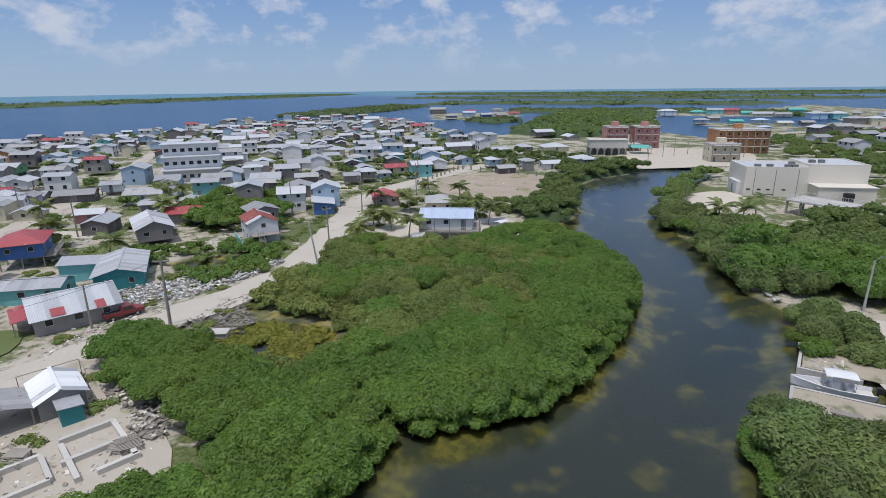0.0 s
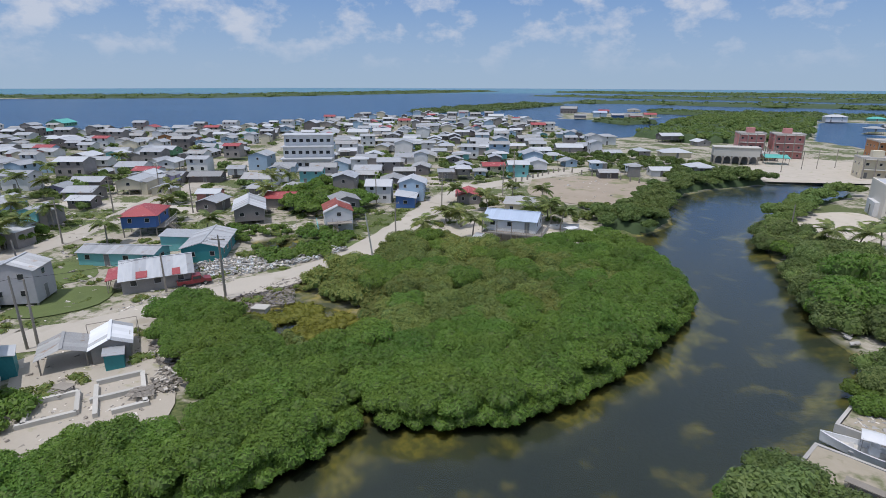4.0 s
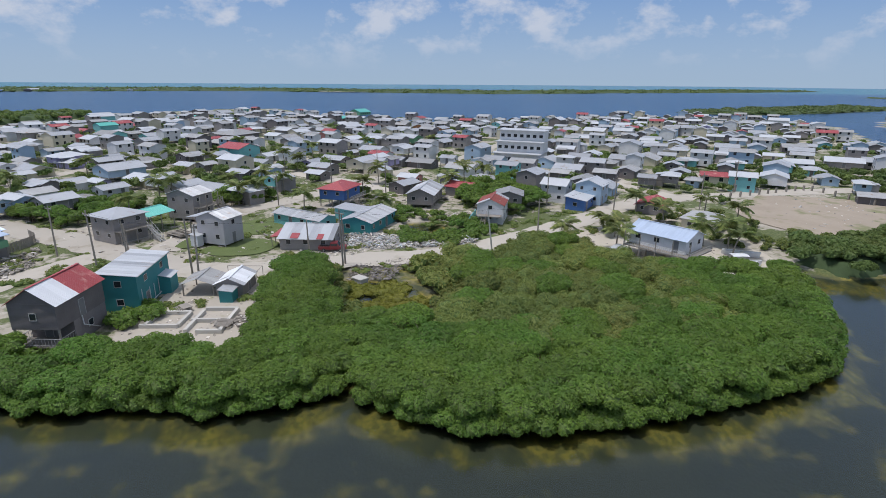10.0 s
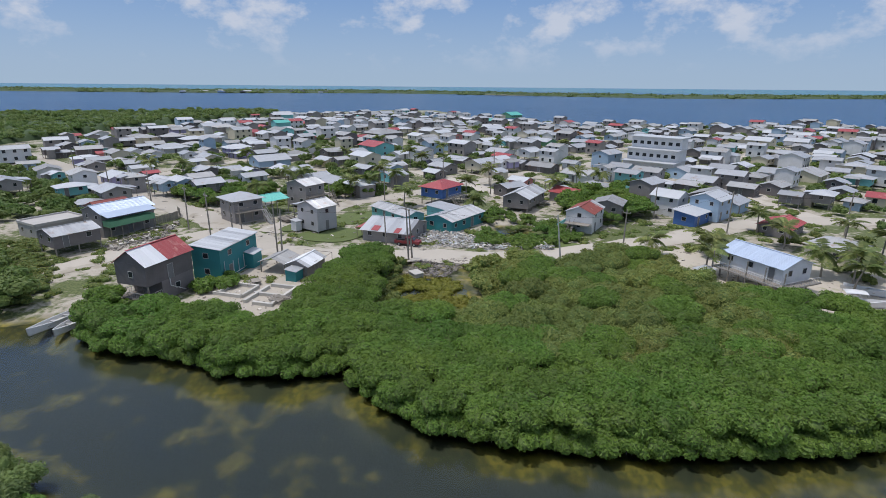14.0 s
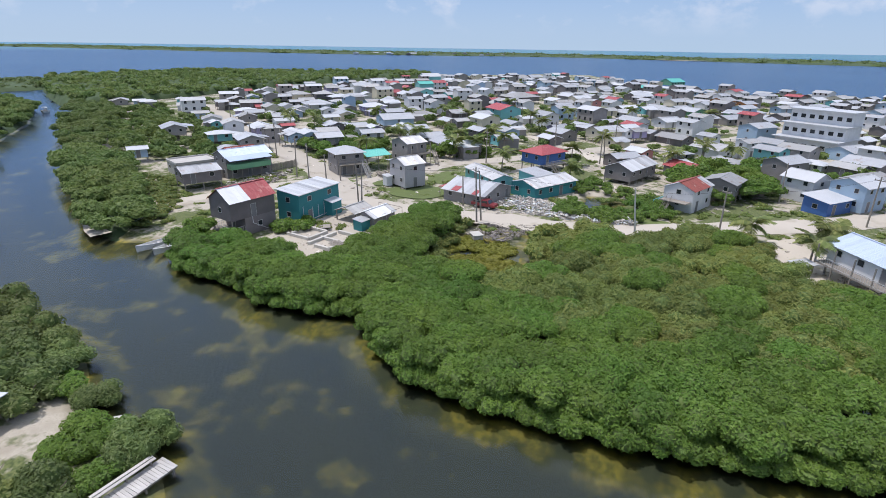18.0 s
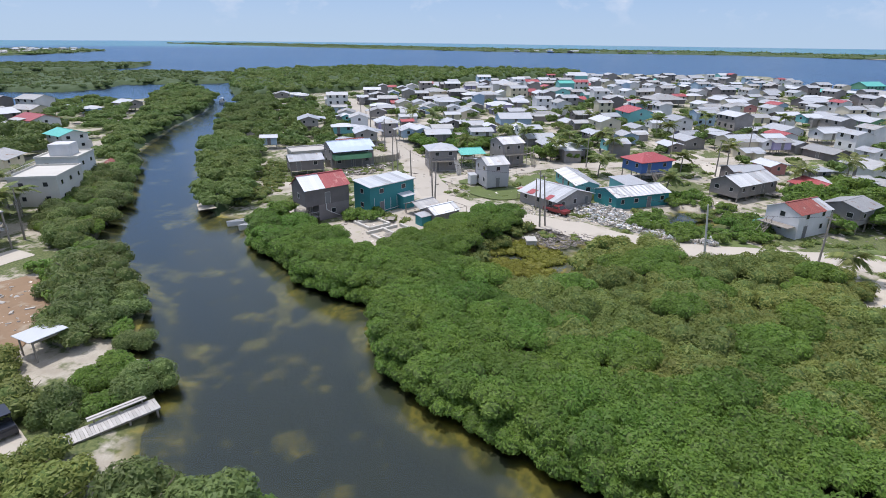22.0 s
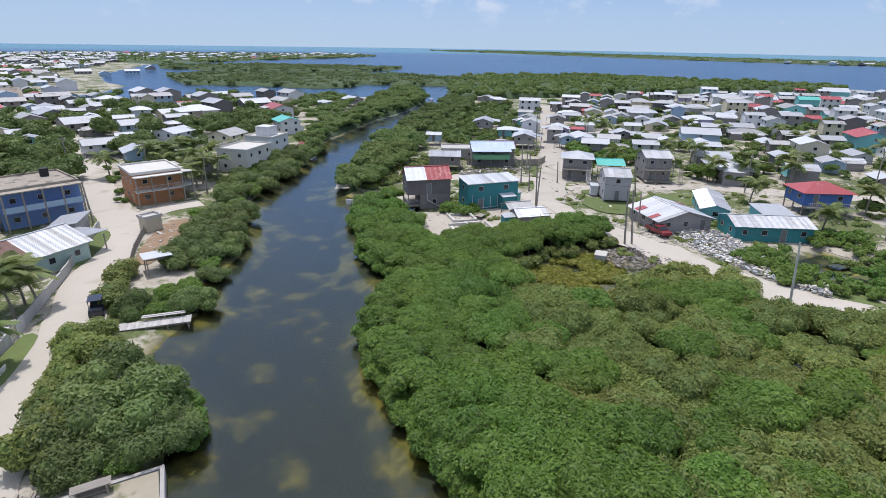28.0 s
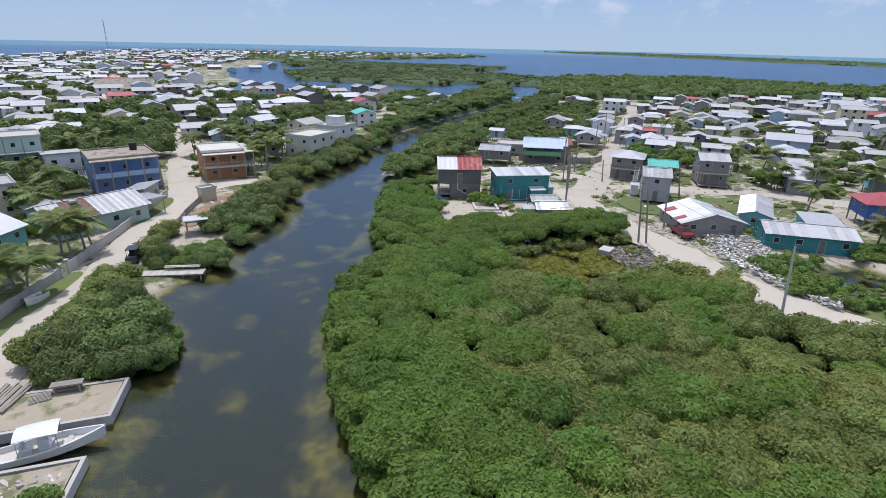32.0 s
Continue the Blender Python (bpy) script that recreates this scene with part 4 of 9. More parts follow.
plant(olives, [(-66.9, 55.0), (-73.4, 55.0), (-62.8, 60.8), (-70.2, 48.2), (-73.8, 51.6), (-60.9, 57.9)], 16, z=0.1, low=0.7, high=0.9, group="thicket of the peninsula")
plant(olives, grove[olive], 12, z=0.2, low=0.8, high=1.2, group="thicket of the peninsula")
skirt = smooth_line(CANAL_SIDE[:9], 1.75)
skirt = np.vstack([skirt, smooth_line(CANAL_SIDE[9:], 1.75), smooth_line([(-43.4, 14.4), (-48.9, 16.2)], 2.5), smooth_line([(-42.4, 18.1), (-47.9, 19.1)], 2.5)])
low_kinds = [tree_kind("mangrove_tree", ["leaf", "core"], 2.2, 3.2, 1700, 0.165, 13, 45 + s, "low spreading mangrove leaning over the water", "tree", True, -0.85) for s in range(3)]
plant(low_kinds, skirt - np.array([0.8, 0.0]), 13, z=-0.6, low=0.9, high=1.12, group="mangroves of the peninsula")
plant(low_kinds, skirt[::2] - np.array([2.0, 0.3]), 14, z=0.75, low=1.05, high=1.25, group="mangroves of the peninsula")

BANK_TREES = [
    [(-3.4, 28.9), (-5.3, 30.6), (-10.6, 31.8), (-12.9, 28.8), (-12.1, 22.0), (-9.7, 19.0), (-6.6, 17.2), (-5.2, 22.8)],
    [(-19.2, -4.4), (-23.6, -2.6), (-22.0, 0.4), (-18.7, -0.3)],
    [(-18.7, -5.4), (-22.1, -4.2), (-24.6, -3.1), (-28.2, -10.2), (-33.2, -21.6), (-35.7, -32.1), (-32.8, -33.2), (-26.4, -22.9), (-21.0, -13.6)],
    [(-35.7, -31.1), (-47.2, -45.5), (-63.1, -66.3), (-75.8, -80.9), (-65.7, -79.2), (-49.0, -65.7), (-35.2, -45.8), (-32.0, -37.5)],
    [(-3.4, 45.1), (-6.2, 47.1), (-6.9, 50.6), (-7.5, 60.6), (-1.7, 62.0), (-0.6, 47.5)],
    [(-12.1, 66.5), (-16.4, 86.1), (-21.5, 95.0), (-27.2, 112.6), (-25.4, 116.6), (-13.5, 108.9), (-4.5, 97.5), (2.7, 84.0), (-2.8, 67.7)],
]
button = tree_kind("button_tree", ["leaf_dry", "core"], 2.4, 3.4, 1400, 0.18, 10, 71, "grey-green bushy shore tree with open crown", "tree", False, -0.85)
bank_kinds = low_kinds[:1] + [tree_kind("shore_tree", ["leaf_shore", "core"], 2.7, 4.2, 2000, 0.19, 14, 75 + s, "dark green bushy tree on the canal bank", "tree", False, -0.85) for s in range(2)]
for i, poly in enumerate(BANK_TREES):
    pts = scatter(poly, 3.3, 90 + i)
    plant(bank_kinds, pts, 200 + i, z=-0.4, low=0.72 if i < 2 else 0.88 if i < 5 else 1.05, high=1.0 if i < 2 else 1.1 if i < 5 else 1.4, group="trees of the canal bank")
plant(bank_kinds, [(-12.2, 4.9), (-14.2, 3.2), (-14.8, 6.3), (-16.8, 3.7), (-17.4, 6.9), (-18.9, 4.5), (-18.6, 7.2), (-16.2, 1.2), (-18.9, 1.2), (-10.2, 20.5), (-5.2, 29.2), (-7.7, 30.6), (-11.5, 30.0)], 209, z=-0.5, low=0.75, high=0.95, group="trees of the canal bank")
plant(bank_kinds, [(-20.2, -6.0), (-22.2, -10.0), (-24.4, -12.7), (-26.3, -17.2), (-28.1, -21.2), (-28.1, -13.8), (-29.7, -18.8)], 211, z=-0.3, low=1.0, high=1.25, group="trees of the canal bank")
plant(bank_kinds, [(-7.3, 19.3), (-9.4, 20.7), (-7.7, 23.2), (-10.3, 24.5), (-5.4, 22.2), (-8.6, 27.0), (-4.9, 26.0)], 212, z=-0.2, low=1.1, high=1.3, group="trees of the canal bank")
plant([button], [(-8.0, 9.9), (-6.8, 14.4), (-8.6, 12.8), (-12.6, -5.5), (-9.8, 28.3), (-3.4, 26.6), (-11.0, 1.1), (-6.6, 9.8), (-5.6, 17.0), (-4.4, 20.4), (-4.2, 23.6)], 210, z=-0.1, low=0.85, high=1.2, group="trees of the canal bank")

plant(low_kinds, [(-12.4, 30.2), (-12.7, 28.2), (-12.9, 26.2), (-12.4, 24.2), (-11.8, 22.2), (-11.3, 20.2)], 213, z=-0.8, low=0.8, high=1.0, group="trees of the canal bank")

MID = [crown_arrays(2.9, 4.4, 380, 0.34, 8, 400 + s, sides=5, even=True) for s in range(4)]
GARDEN = [crown_arrays(2.3, 3.6, 100, 0.65, 4, 420 + s, sides=5) for s in range(4)]
FAR = [crown_arrays(4.6, 5.6, 130, 0.75, 3, 500 + s, sides=5, even=True) for s in range(4)]
ISLE = [crown_arrays(4.4, 3.4, 120, 0.75, 3, 540 + s, 0.55, sides=5, even=True) for s in range(4)]
VFAR = [crown_arrays(24, 3.0, 30, 4.0, 4, 600 + s, 0.2, sides=5, even=True) for s in range(3)]
LOW = [crown_arrays(9, 2.6, 60, 1.6, 4, 620 + s, 0.35, sides=5, even=True) for s in range(3)]
NEAR_BROAD = [crown_arrays(3.6, 6.0, 1300, 0.25, 12, 660 + s, sides=5) for s in range(4)]
BROAD = [crown_arrays(3.7, 6.2, 480, 0.42, 8, 640 + s, sides=5) for s in range(4)]
BUSH = [crown_arrays(1.6, 1.6, 170, 0.25, 5, 700 + s, sides=5) for s in range(4)]
SHRUB = [crown_arrays(1.5, 0.75, 90, 0.2, 4, 720 + s, 0.4, sides=5) for s in range(4)]


def crown_sheet(poly, step, radius, high, seed, inset=0.0, base=-0.3):
    """The closed roof of a mangrove wood: rounded crowns run together, falling to the water at its edge."""
    poly = np.asarray(poly, float)
    rng = np.random.RandomState(seed)
    (x0, y0), (x1, y1) = poly.min(0), poly.max(0)
    xs, ys = np.arange(x0 - step, x1 + step, step), np.arange(y0 - step, y1 + step, step)
    X, Y = np.meshgrid(xs, ys)
    p = np.stack([X.ravel(), Y.ravel()], 1) + rng.uniform(-0.3, 0.3, (X.size, 2)) * step
    gap = np.where(inside(poly, p), edge_gap(poly, p), -edge_gap(poly, p)) - inset + radius * 0.15 * rng.rand(len(p))
    tops = scatter(poly, radius * 1.35, seed + 1, 0.45)
    size = radius * rng.uniform(0.75, 1.25, len(tops))
    lift = high * rng.uniform(0.7, 1.1, len(tops))
    z = np.full(len(p), high * 0.35)
    for i in range(0, len(p), 4000):
        d2 = ((p[i:i + 4000, None] - tops[None]) ** 2).sum(2) / size[None] ** 2
        dome = lift[None] * (0.5 + 0.5 * np.sqrt(np.clip(1 - d2, 0, 1))) * (d2 < 1)
        z[i:i + 4000] = np.maximum(z[i:i + 4000], dome.max(1))
    z = base + z * np.sqrt(np.clip(gap / (radius * 0.9), 0, 1)) + 0.05 * high * rng.randn(len(p))
    nx_ = len(xs)
    c = (np.arange(len(ys) - 1)[:, None] * nx_ + np.arange(nx_ - 1)[None]).ravel()
    q = np.stack([c, c + 1, c + nx_ + 1, c + nx_], 1)
    q = q[(gap[q] > 0).any(1)]
    return np.column_stack([p, z]), q


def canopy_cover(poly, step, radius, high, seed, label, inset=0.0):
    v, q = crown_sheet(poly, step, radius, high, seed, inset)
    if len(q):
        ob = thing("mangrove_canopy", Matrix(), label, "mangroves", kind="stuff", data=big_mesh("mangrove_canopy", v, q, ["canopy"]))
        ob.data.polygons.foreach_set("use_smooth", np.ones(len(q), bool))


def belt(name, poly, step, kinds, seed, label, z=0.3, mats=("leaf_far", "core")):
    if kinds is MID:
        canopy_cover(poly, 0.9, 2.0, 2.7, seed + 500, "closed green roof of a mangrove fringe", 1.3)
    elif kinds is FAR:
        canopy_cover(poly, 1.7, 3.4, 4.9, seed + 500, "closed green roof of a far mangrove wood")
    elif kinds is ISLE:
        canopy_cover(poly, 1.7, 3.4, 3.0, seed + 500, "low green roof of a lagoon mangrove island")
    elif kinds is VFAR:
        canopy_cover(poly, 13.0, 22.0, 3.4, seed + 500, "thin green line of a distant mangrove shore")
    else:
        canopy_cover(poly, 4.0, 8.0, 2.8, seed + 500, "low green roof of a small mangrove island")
    return joined(name, kinds, scatter(poly, step, seed), label, "mangroves", mats, seed=seed, z=z)


belt("mangrove_belt", [(-54.4, -29.4), (-58.8, -36.7), (-67.1, -45.9), (-81.0, -64.6), (-95.9, -81.4), (-103.4, -89.7), (-110.0, -84.1), (-101.2, -69.3), (-92.5, -55.8), (-80.1, -46.7), (-71.8, -38.4), (-63.4, -29.3)], 3.2, MID, 61, "thick green mangrove belt along the canal")
belt("mangrove_belt", [(-103.4, -89.7), (-145.1, -130.8), (-191, -176), (-200, -166), (-172.3, -134.1), (-135.1, -102.7), (-112.0, -84.0)], 3.9, MID, 62, "thick green mangrove belt along the canal")
belt("mangrove_belt", [(-191, -176), (-232, -230), (-284, -291), (-342, -345), (-400, -333), (-454, -307), (-489, -247), (-484, -193), (-515, -183), (-541, -101), (-489, -91), (-409, -131), (-339, -152), (-259, -164), (-225, -171)], 7.6, FAR, 63, "broad far mangrove wood at the island's end")
belt("mangrove_belt", [(-63.3, -68.5), (-80.5, -91.7), (-117.6, -126.4), (-150.8, -152.0), (-184, -185), (-219, -257), (-197, -246), (-163, -203), (-128.9, -158.6), (-98.6, -128.5), (-72.5, -94.2)], 4.2, MID, 64, "mangrove fringe on the outer canal bank")
belt("mangrove_belt", [(-45.6, 95.9), (-44.2, 101.9), (-43.9, 110.7), (-53.1, 138.1), (-49.6, 157.5), (-35.4, 183.5), (-46.2, 186.5), (-57.5, 165.2), (-61.0, 140.1), (-55.8, 116.6), (-58.5, 102.8), (-54.4, 92.9)], 3.6, MID, 65, "mangrove fringe at the canal's bend")
belt("mangrove_belt", [(-27.2, 113.6), (-28.2, 139.0), (-16.7, 175.9), (-13.0, 175.3), (-22.0, 144.0), (-23.5, 120.5)], 3.2, MID, 66, "mangrove fringe beside the sand lot")
belt("mangrove_belt", [(-130, 313), (-149, 557), (-66, 575), (-47, 367), (-64, 320), (-92, 292)], 8.0, FAR, 67, "broad green mangrove wood beyond the village")
belt("mangrove_belt", [(-4.5, 99.4), (4.6, 86.1), (30.2, 79.8), (60.2, 94.8), (70.2, 129.9), (36.8, 131.0), (5.8, 117.6)], 4.2, MID, 68, "dark trees on the outer bank")
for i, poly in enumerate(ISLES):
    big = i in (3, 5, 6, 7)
    belt("mangrove_island", poly, (50 if i == 3 else 48 if big else 30 if i == 2 else 14 if i in (4, 8) else 8.5), VFAR if big or i == 2 else LOW if i in (4, 8) else ISLE, 80 + i, "low mangrove island far off on the lagoon", z=-0.4 if big else 0.0, mats=("leaf_isle_hazed", "core"))

park(mangroves + edge_kinds + olives + low_kinds + bank_kinds[1:] + [button])

# ---- houses ----
UNIT = {}


def framed(name, w, h, sill, inner):
    """A raised frame round a sunk pane, in one piece."""
    f, out, back = 0.06, -0.04, -0.012
    rings = [(w / 2, 0.0, h, 0.03), (w / 2, 0.0, h, out), (w / 2 - f, sill, h - f, out), (w / 2 - f, sill, h - f, back)]
    vs = [(x * s, y, z) for x, z0, z1, y in rings for s, z in ((-1, z0), (1, z0), (1, z1), (-1, z1))]
    fs = [(4 * r + i, 4 * r + (i + 1) % 4, 4 * r + 4 + (i + 1) % 4, 4 * r + 4 + i) for r in range(3) for i in range(4)]
    b = Builder().add(vs, fs, 0).add([], [])
    b.f.append((12, 13, 14, 15))
    b.k.append(1)
    return b.mesh(name, "trim", inner)


def unit_window(wide, high):
    key = (round(wide, 1), round(high, 1))
    if key not in UNIT:
        UNIT[key] = framed("window", *key, 0.08, "glass")
    return UNIT[key]


def unit_door(high=2.0):
    key = ("door", high)
    if key not in UNIT:
        UNIT[key] = framed("door", 1.0, high + 0.08, 0.0, "shade")
    return UNIT[key]


def unit_post(high, thick=0.09):
    key = ("post", round(high, 1), thick)
    if key not in UNIT:
        UNIT[key] = Builder().box(-thick, -thick, 0, thick, thick, round(high, 1)).mesh("stilt", "timber")
    return UNIT[key]


def gable_roof(w, d, rise, over, along="x", thick=0.07):
    """Two sloping slabs with a cap at the ridge; z = 0 at the wall head."""
    b = Builder()
    if along == "x":
        ew, ed = w / 2 + over * 0.6, d / 2 + over
        drop = rise * over / (d / 2)
        for s in (-1, 1):
            lo, hi = (s * ed, -drop), (0.0, rise)
            vs = [(x, y, z + t) for t in (0, thick) for x in (-ew, ew) for y, z in (lo, hi)]
            b.add(vs, [(0, 1, 3, 2), (4, 6, 7, 5), (0, 4, 5, 1), (2, 3, 7, 6), (0, 2, 6, 4), (1, 5, 7, 3)])
        b.box(-ew, -0.12, rise + thick - 0.03, ew, 0.12, rise + thick + 0.025)
    else:
        g = gable_roof(d, w, rise, over, "x", thick)
        b.add([(-y, x, z) for x, y, z in g.v], g.f)
    return b


def hip_roof(w, d, rise, over, thick=0.08):
    b = Builder()
    ew, ed = w / 2 + over, d / 2 + over
    r = max(ew - ed, 0.0) if w >= d else 0.0
    q = max(ed - ew, 0.0) if d > w else 0.0
    drop = rise * over / (min(w, d) / 2 + over)
    for t in (0, thick):
        base = [(-ew, -ed, -drop + t), (ew, -ed, -drop + t), (ew, ed, -drop + t), (-ew, ed, -drop + t)]
        top = [(-r, -q, rise + t), (r, q, rise + t)]
        if w >= d:
            b.add(base + top, [(0, 1, 5, 4), (1, 2, 5), (2, 3, 4, 5), (3, 0, 4)])
        else:
            b.add(base + top, [(0, 1, 4), (1, 2, 5, 4), (2, 3, 5), (3, 0, 4, 5)])
    n = len(b.v) - 6
    b.f += [(i, (i + 1) % 4, n + (i + 1) % 4, n + i) for i in range(4)]
    b.k += [0] * 4
    return b


def shed_roof(w, d, rise, over, thick=0.07):
    b = Builder()
    ew, ed = w / 2 + over, d / 2 + over
    drop = rise * over / d
    vs = [(x, y, z + t) for t in (0, thick) for x in (-ew, ew) for y, z in ((-ed, -drop), (ed, rise + drop))]
    b.add(vs, [(0, 1, 3, 2), (4, 6, 7, 5), (0, 4, 5, 1), (2, 3, 7, 6), (0, 2, 6, 4), (1, 5, 7, 3)])
    return b


def wall_block(w, d, h, rise, kind, along):
    b = Builder()
    b.box(-w / 2, -d / 2, 0, w / 2, d / 2, h)
    if kind == "gable":
        e = 0.02
        if along == "x":
            b.add([(x, y, z) for x in (-w / 2 + e, w / 2 - e) for y, z in ((-d / 2 + e, h), (d / 2 - e, h), (0, h + rise - e))], [(0, 2, 1), (3, 4, 5), (0, 3, 5, 2), (1, 2, 5, 4)])
        else:
            b.add([(x, y, z) for y in (-d / 2 + e, d / 2 - e) for x, z in ((-w / 2 + e, h), (w / 2 - e, h), (0, h + rise - e))], [(0, 1, 2), (3, 5, 4), (0, 2, 5, 3), (1, 4, 5, 2)])
    elif kind == "shed":
        b.add([(-w / 2, -d / 2, h), (w / 2, -d / 2, h), (-w / 2, d / 2, h), (w / 2, d / 2, h), (-w / 2, d / 2, h + rise - 0.02), (w / 2, d / 2, h + rise - 0.02)], [(0, 4, 2), (1, 3, 5), (2, 4, 5, 3)])
    return b


def house(x, y, rot, w, d, wall="wood", roof="zinc", kind="gable", floors=1, stilt=0.0, along="x", rise=None, over=0.5, label="", windows=True, storey=2.6, group="village houses", z=LAND_Z, sheets=False, name="house"):
    """A wooden house: walls, roof, windows, doors and stilts."""
    root = thing(name, pose(x, y, z, 0, 0, rot), label or f"small {floors}-storey house with metal roof on sandy ground", "house", group)
    h = floors * storey
    span_ = d if along == "x" else w
    rise = rise if rise is not None else (0.24 * span_ if kind != "shed" else 0.12 * d)
    if 0 < stilt <= 0.3:
        part("plinth", Builder().box(-w / 2 + 0.1, -d / 2 + 0.1, 0, w / 2 - 0.1, d / 2 - 0.1, stilt).mesh("plinth", "concrete"), root)
    up = pose(0, 0, stilt)
    part("wall", wall_block(w, d, h, rise, kind, along).mesh("wall", wall), root, up)
    top = pose(0, 0, stilt + h)
    if kind == "gable":
        rb = gable_roof(w, d, rise, over, along)
    elif kind == "hip":
        rb = hip_roof(w, d, rise, over)
    elif kind == "shed":
        rb = shed_roof(w, d, rise, over)
    else:
        rb = Builder().box(-w / 2 - 0.15, -d / 2 - 0.15, 0, w / 2 + 0.15, d / 2 + 0.15, 0.18)
        for s in (-1, 1):
            rb.box(-w / 2 - 0.15, s * (d / 2 + 0.05) - 0.1, 0.18, w / 2 + 0.15, s * (d / 2 + 0.05) + 0.1, 0.5)
            rb.box(s * (w / 2 + 0.05) - 0.1, -d / 2 + 0.05, 0.18, s * (w / 2 + 0.05) + 0.1, d / 2 - 0.05, 0.5)
    part("roof", rb.mesh("roof", roof), root, top)
    rng = random.Random(int(x * 13 + y * 7))
    if windows:
        for f in range(floors):
            zf = stilt + f * storey
            for length, depth, turns in ((w, d, (0, 180)), (d, w, (90, 270))):
                n = max(1, int(length / (2.9 if windows is True else windows)))
                for turn in turns:
                    door_at = rng.randrange(n) if turn == 0 and f == 0 else -1
                    for i in range(n):
                        px = (i + 0.5) * length / n - length / 2
                        m = pose(0, 0, zf, 0, 0, turn) @ pose(px, -depth / 2 - 0.01, 0)
                        if i == door_at:
                            part("door", unit_door(), root, m)
                        else:
                            part("window", unit_window(rng.choice([0.8, 0.9, 1.0]), 0.9), root, m @ pose(0, 0, 1.05))
    if stilt > 0.3:
        nx_, ny_ = max(2, int(w / 3) + 1), max(2, int(d / 3.2) + 1)
        for i in range(nx_):
            for j in range(ny_):
                part("stilt", unit_post(stilt), root, pose(-w / 2 + 0.15 + i * (w - 0.3) / (nx_ - 1), -d / 2 + 0.15 + j * (d - 0.3) / (ny_ - 1), 0))
    return root

# ---- near houses and their yards ----
def sheeted(root, w, d, rise, over, along, top, pick, wide=0.95):
    """A gable roof laid of single corrugated sheets; pick(i, n, side) names each sheet's material."""
    long_, cross = (w, d) if along == "x" else (d, w)
    n = max(3, round((long_ + 1.2 * over) / wide))
    step = (long_ + 1.2 * over) / n
    half = cross / 2
    slope = math.hypot(half + over, rise * (half + over) / half)
    tilt = math.degrees(math.atan2(rise, half))
    cap = Builder().box(-long_ / 2 - 0.6 * over, -0.16, rise + 0.05, long_ / 2 + 0.6 * over, 0.16, rise + 0.09)
    turn = pose(0, 0, 0) if along == "x" else pose(0, 0, 0, 0, 0, 90)
    rng = random.Random(int(w * 31 + d * 17))
    roof = part("roof", cap.mesh("ridge_cap", pick(n // 2, n, 0)), root, top @ turn)
    for side in (0, 1):
        for i in range(n):
            key = ("sheet", round(slope, 2), round(step, 3), pick(i, n, side))
            if key not in UNIT:
                b = Builder()
                ribs = 6
                edge = [(-step / 2 - 0.02 + r * (step + 0.04) / (2 * ribs), 0.03 * (r % 2)) for r in range(2 * ribs + 1)]
                low = [(step / 2 + 0.02, -0.02), (-step / 2 - 0.02, -0.02)]
                rim, k = edge + low, len(edge) + 2
                b.add([(x, y, z) for y in (-slope, 0) for x, z in rim], [(i, (i + 1) % k, k + (i + 1) % k, k + i) for i in range(k)] + [tuple(range(k))[::-1], tuple(range(k, 2 * k))])
                UNIT[key] = b.mesh("roof_sheet", key[3])
            m = pose(0, 0, 0, 0, 0, 180 * side) @ pose((i + 0.5) * step - (long_ + 1.2 * over) / 2, 0, rise + 0.02 + 0.012 * (i % 2), tilt + rng.uniform(-0.25, 0.25))
            part("roof_sheet", UNIT[key], roof, m)
    return roof


def cottage(x, y, rot, w, d, wall, pick, floors=1, stilt=0.0, along="x", rise=1.2, over=0.5, label="", storey=2.6, windows=True):
    """A near house, its roof laid sheet by sheet."""
    if isinstance(pick, str):
        name_ = pick
        pick = lambda i, n, side: name_
    root = house(x, y, rot, w, d, wall, "zinc", "gable", floors, stilt, along, rise, over, label, windows, storey)
    for o in [c for c in root.children if c.name.startswith("roof")]:
        bpy.data.objects.remove(o)
    sheeted(root, w, d, rise, over, along, pose(0, 0, stilt + floors * storey), pick)
    return root


def stairs(root, m, high, run, wide=0.9, material="timber"):
    n = max(3, round(high / 0.19))
    b = Builder()
    for s in (-wide / 2, wide / 2):
        b.plank((s, 0, 0), (s, run, high), 0.05, 0.26)
        b.plank((s, 0, 0.9), (s, run, high + 0.9), 0.05, 0.07)
        for k in (0.1, 0.5, 0.9):
            b.box(s - 0.03, run * k - 0.03, high * k, s + 0.03, run * k + 0.03, high * k + 0.9)
    for i in range(n):
        t = (i + 0.5) / n
        b.box(-wide / 2, run * t - 0.14, high * t - 0.02, wide / 2, run * t + 0.14, high * t + 0.02)
    return part("stair", b.mesh("stair", material), root, m, "steep outdoor stair of weathered timber")


def railing(root, m, length, high=0.95, material="trim", gap=0.35):
    b = Builder()
    b.box(0, -0.03, high - 0.07, length, 0.03, high)
    b.box(0, -0.025, 0.1, length, 0.025, 0.16)
    n = max(2, int(length / gap))
    for i in range(n + 1):
        b.box(i * length / n - 0.02, -0.02, 0.0, i * length / n + 0.02, 0.02, high - 0.07)
    return part("railing", b.mesh("railing", material), root, m)


def deck(root, m, w, d, thick=0.14, material="timber"):
    return part("deck", Builder().box(-w / 2, -d / 2, -thick, w / 2, d / 2, 0).mesh("deck", material), root, m)


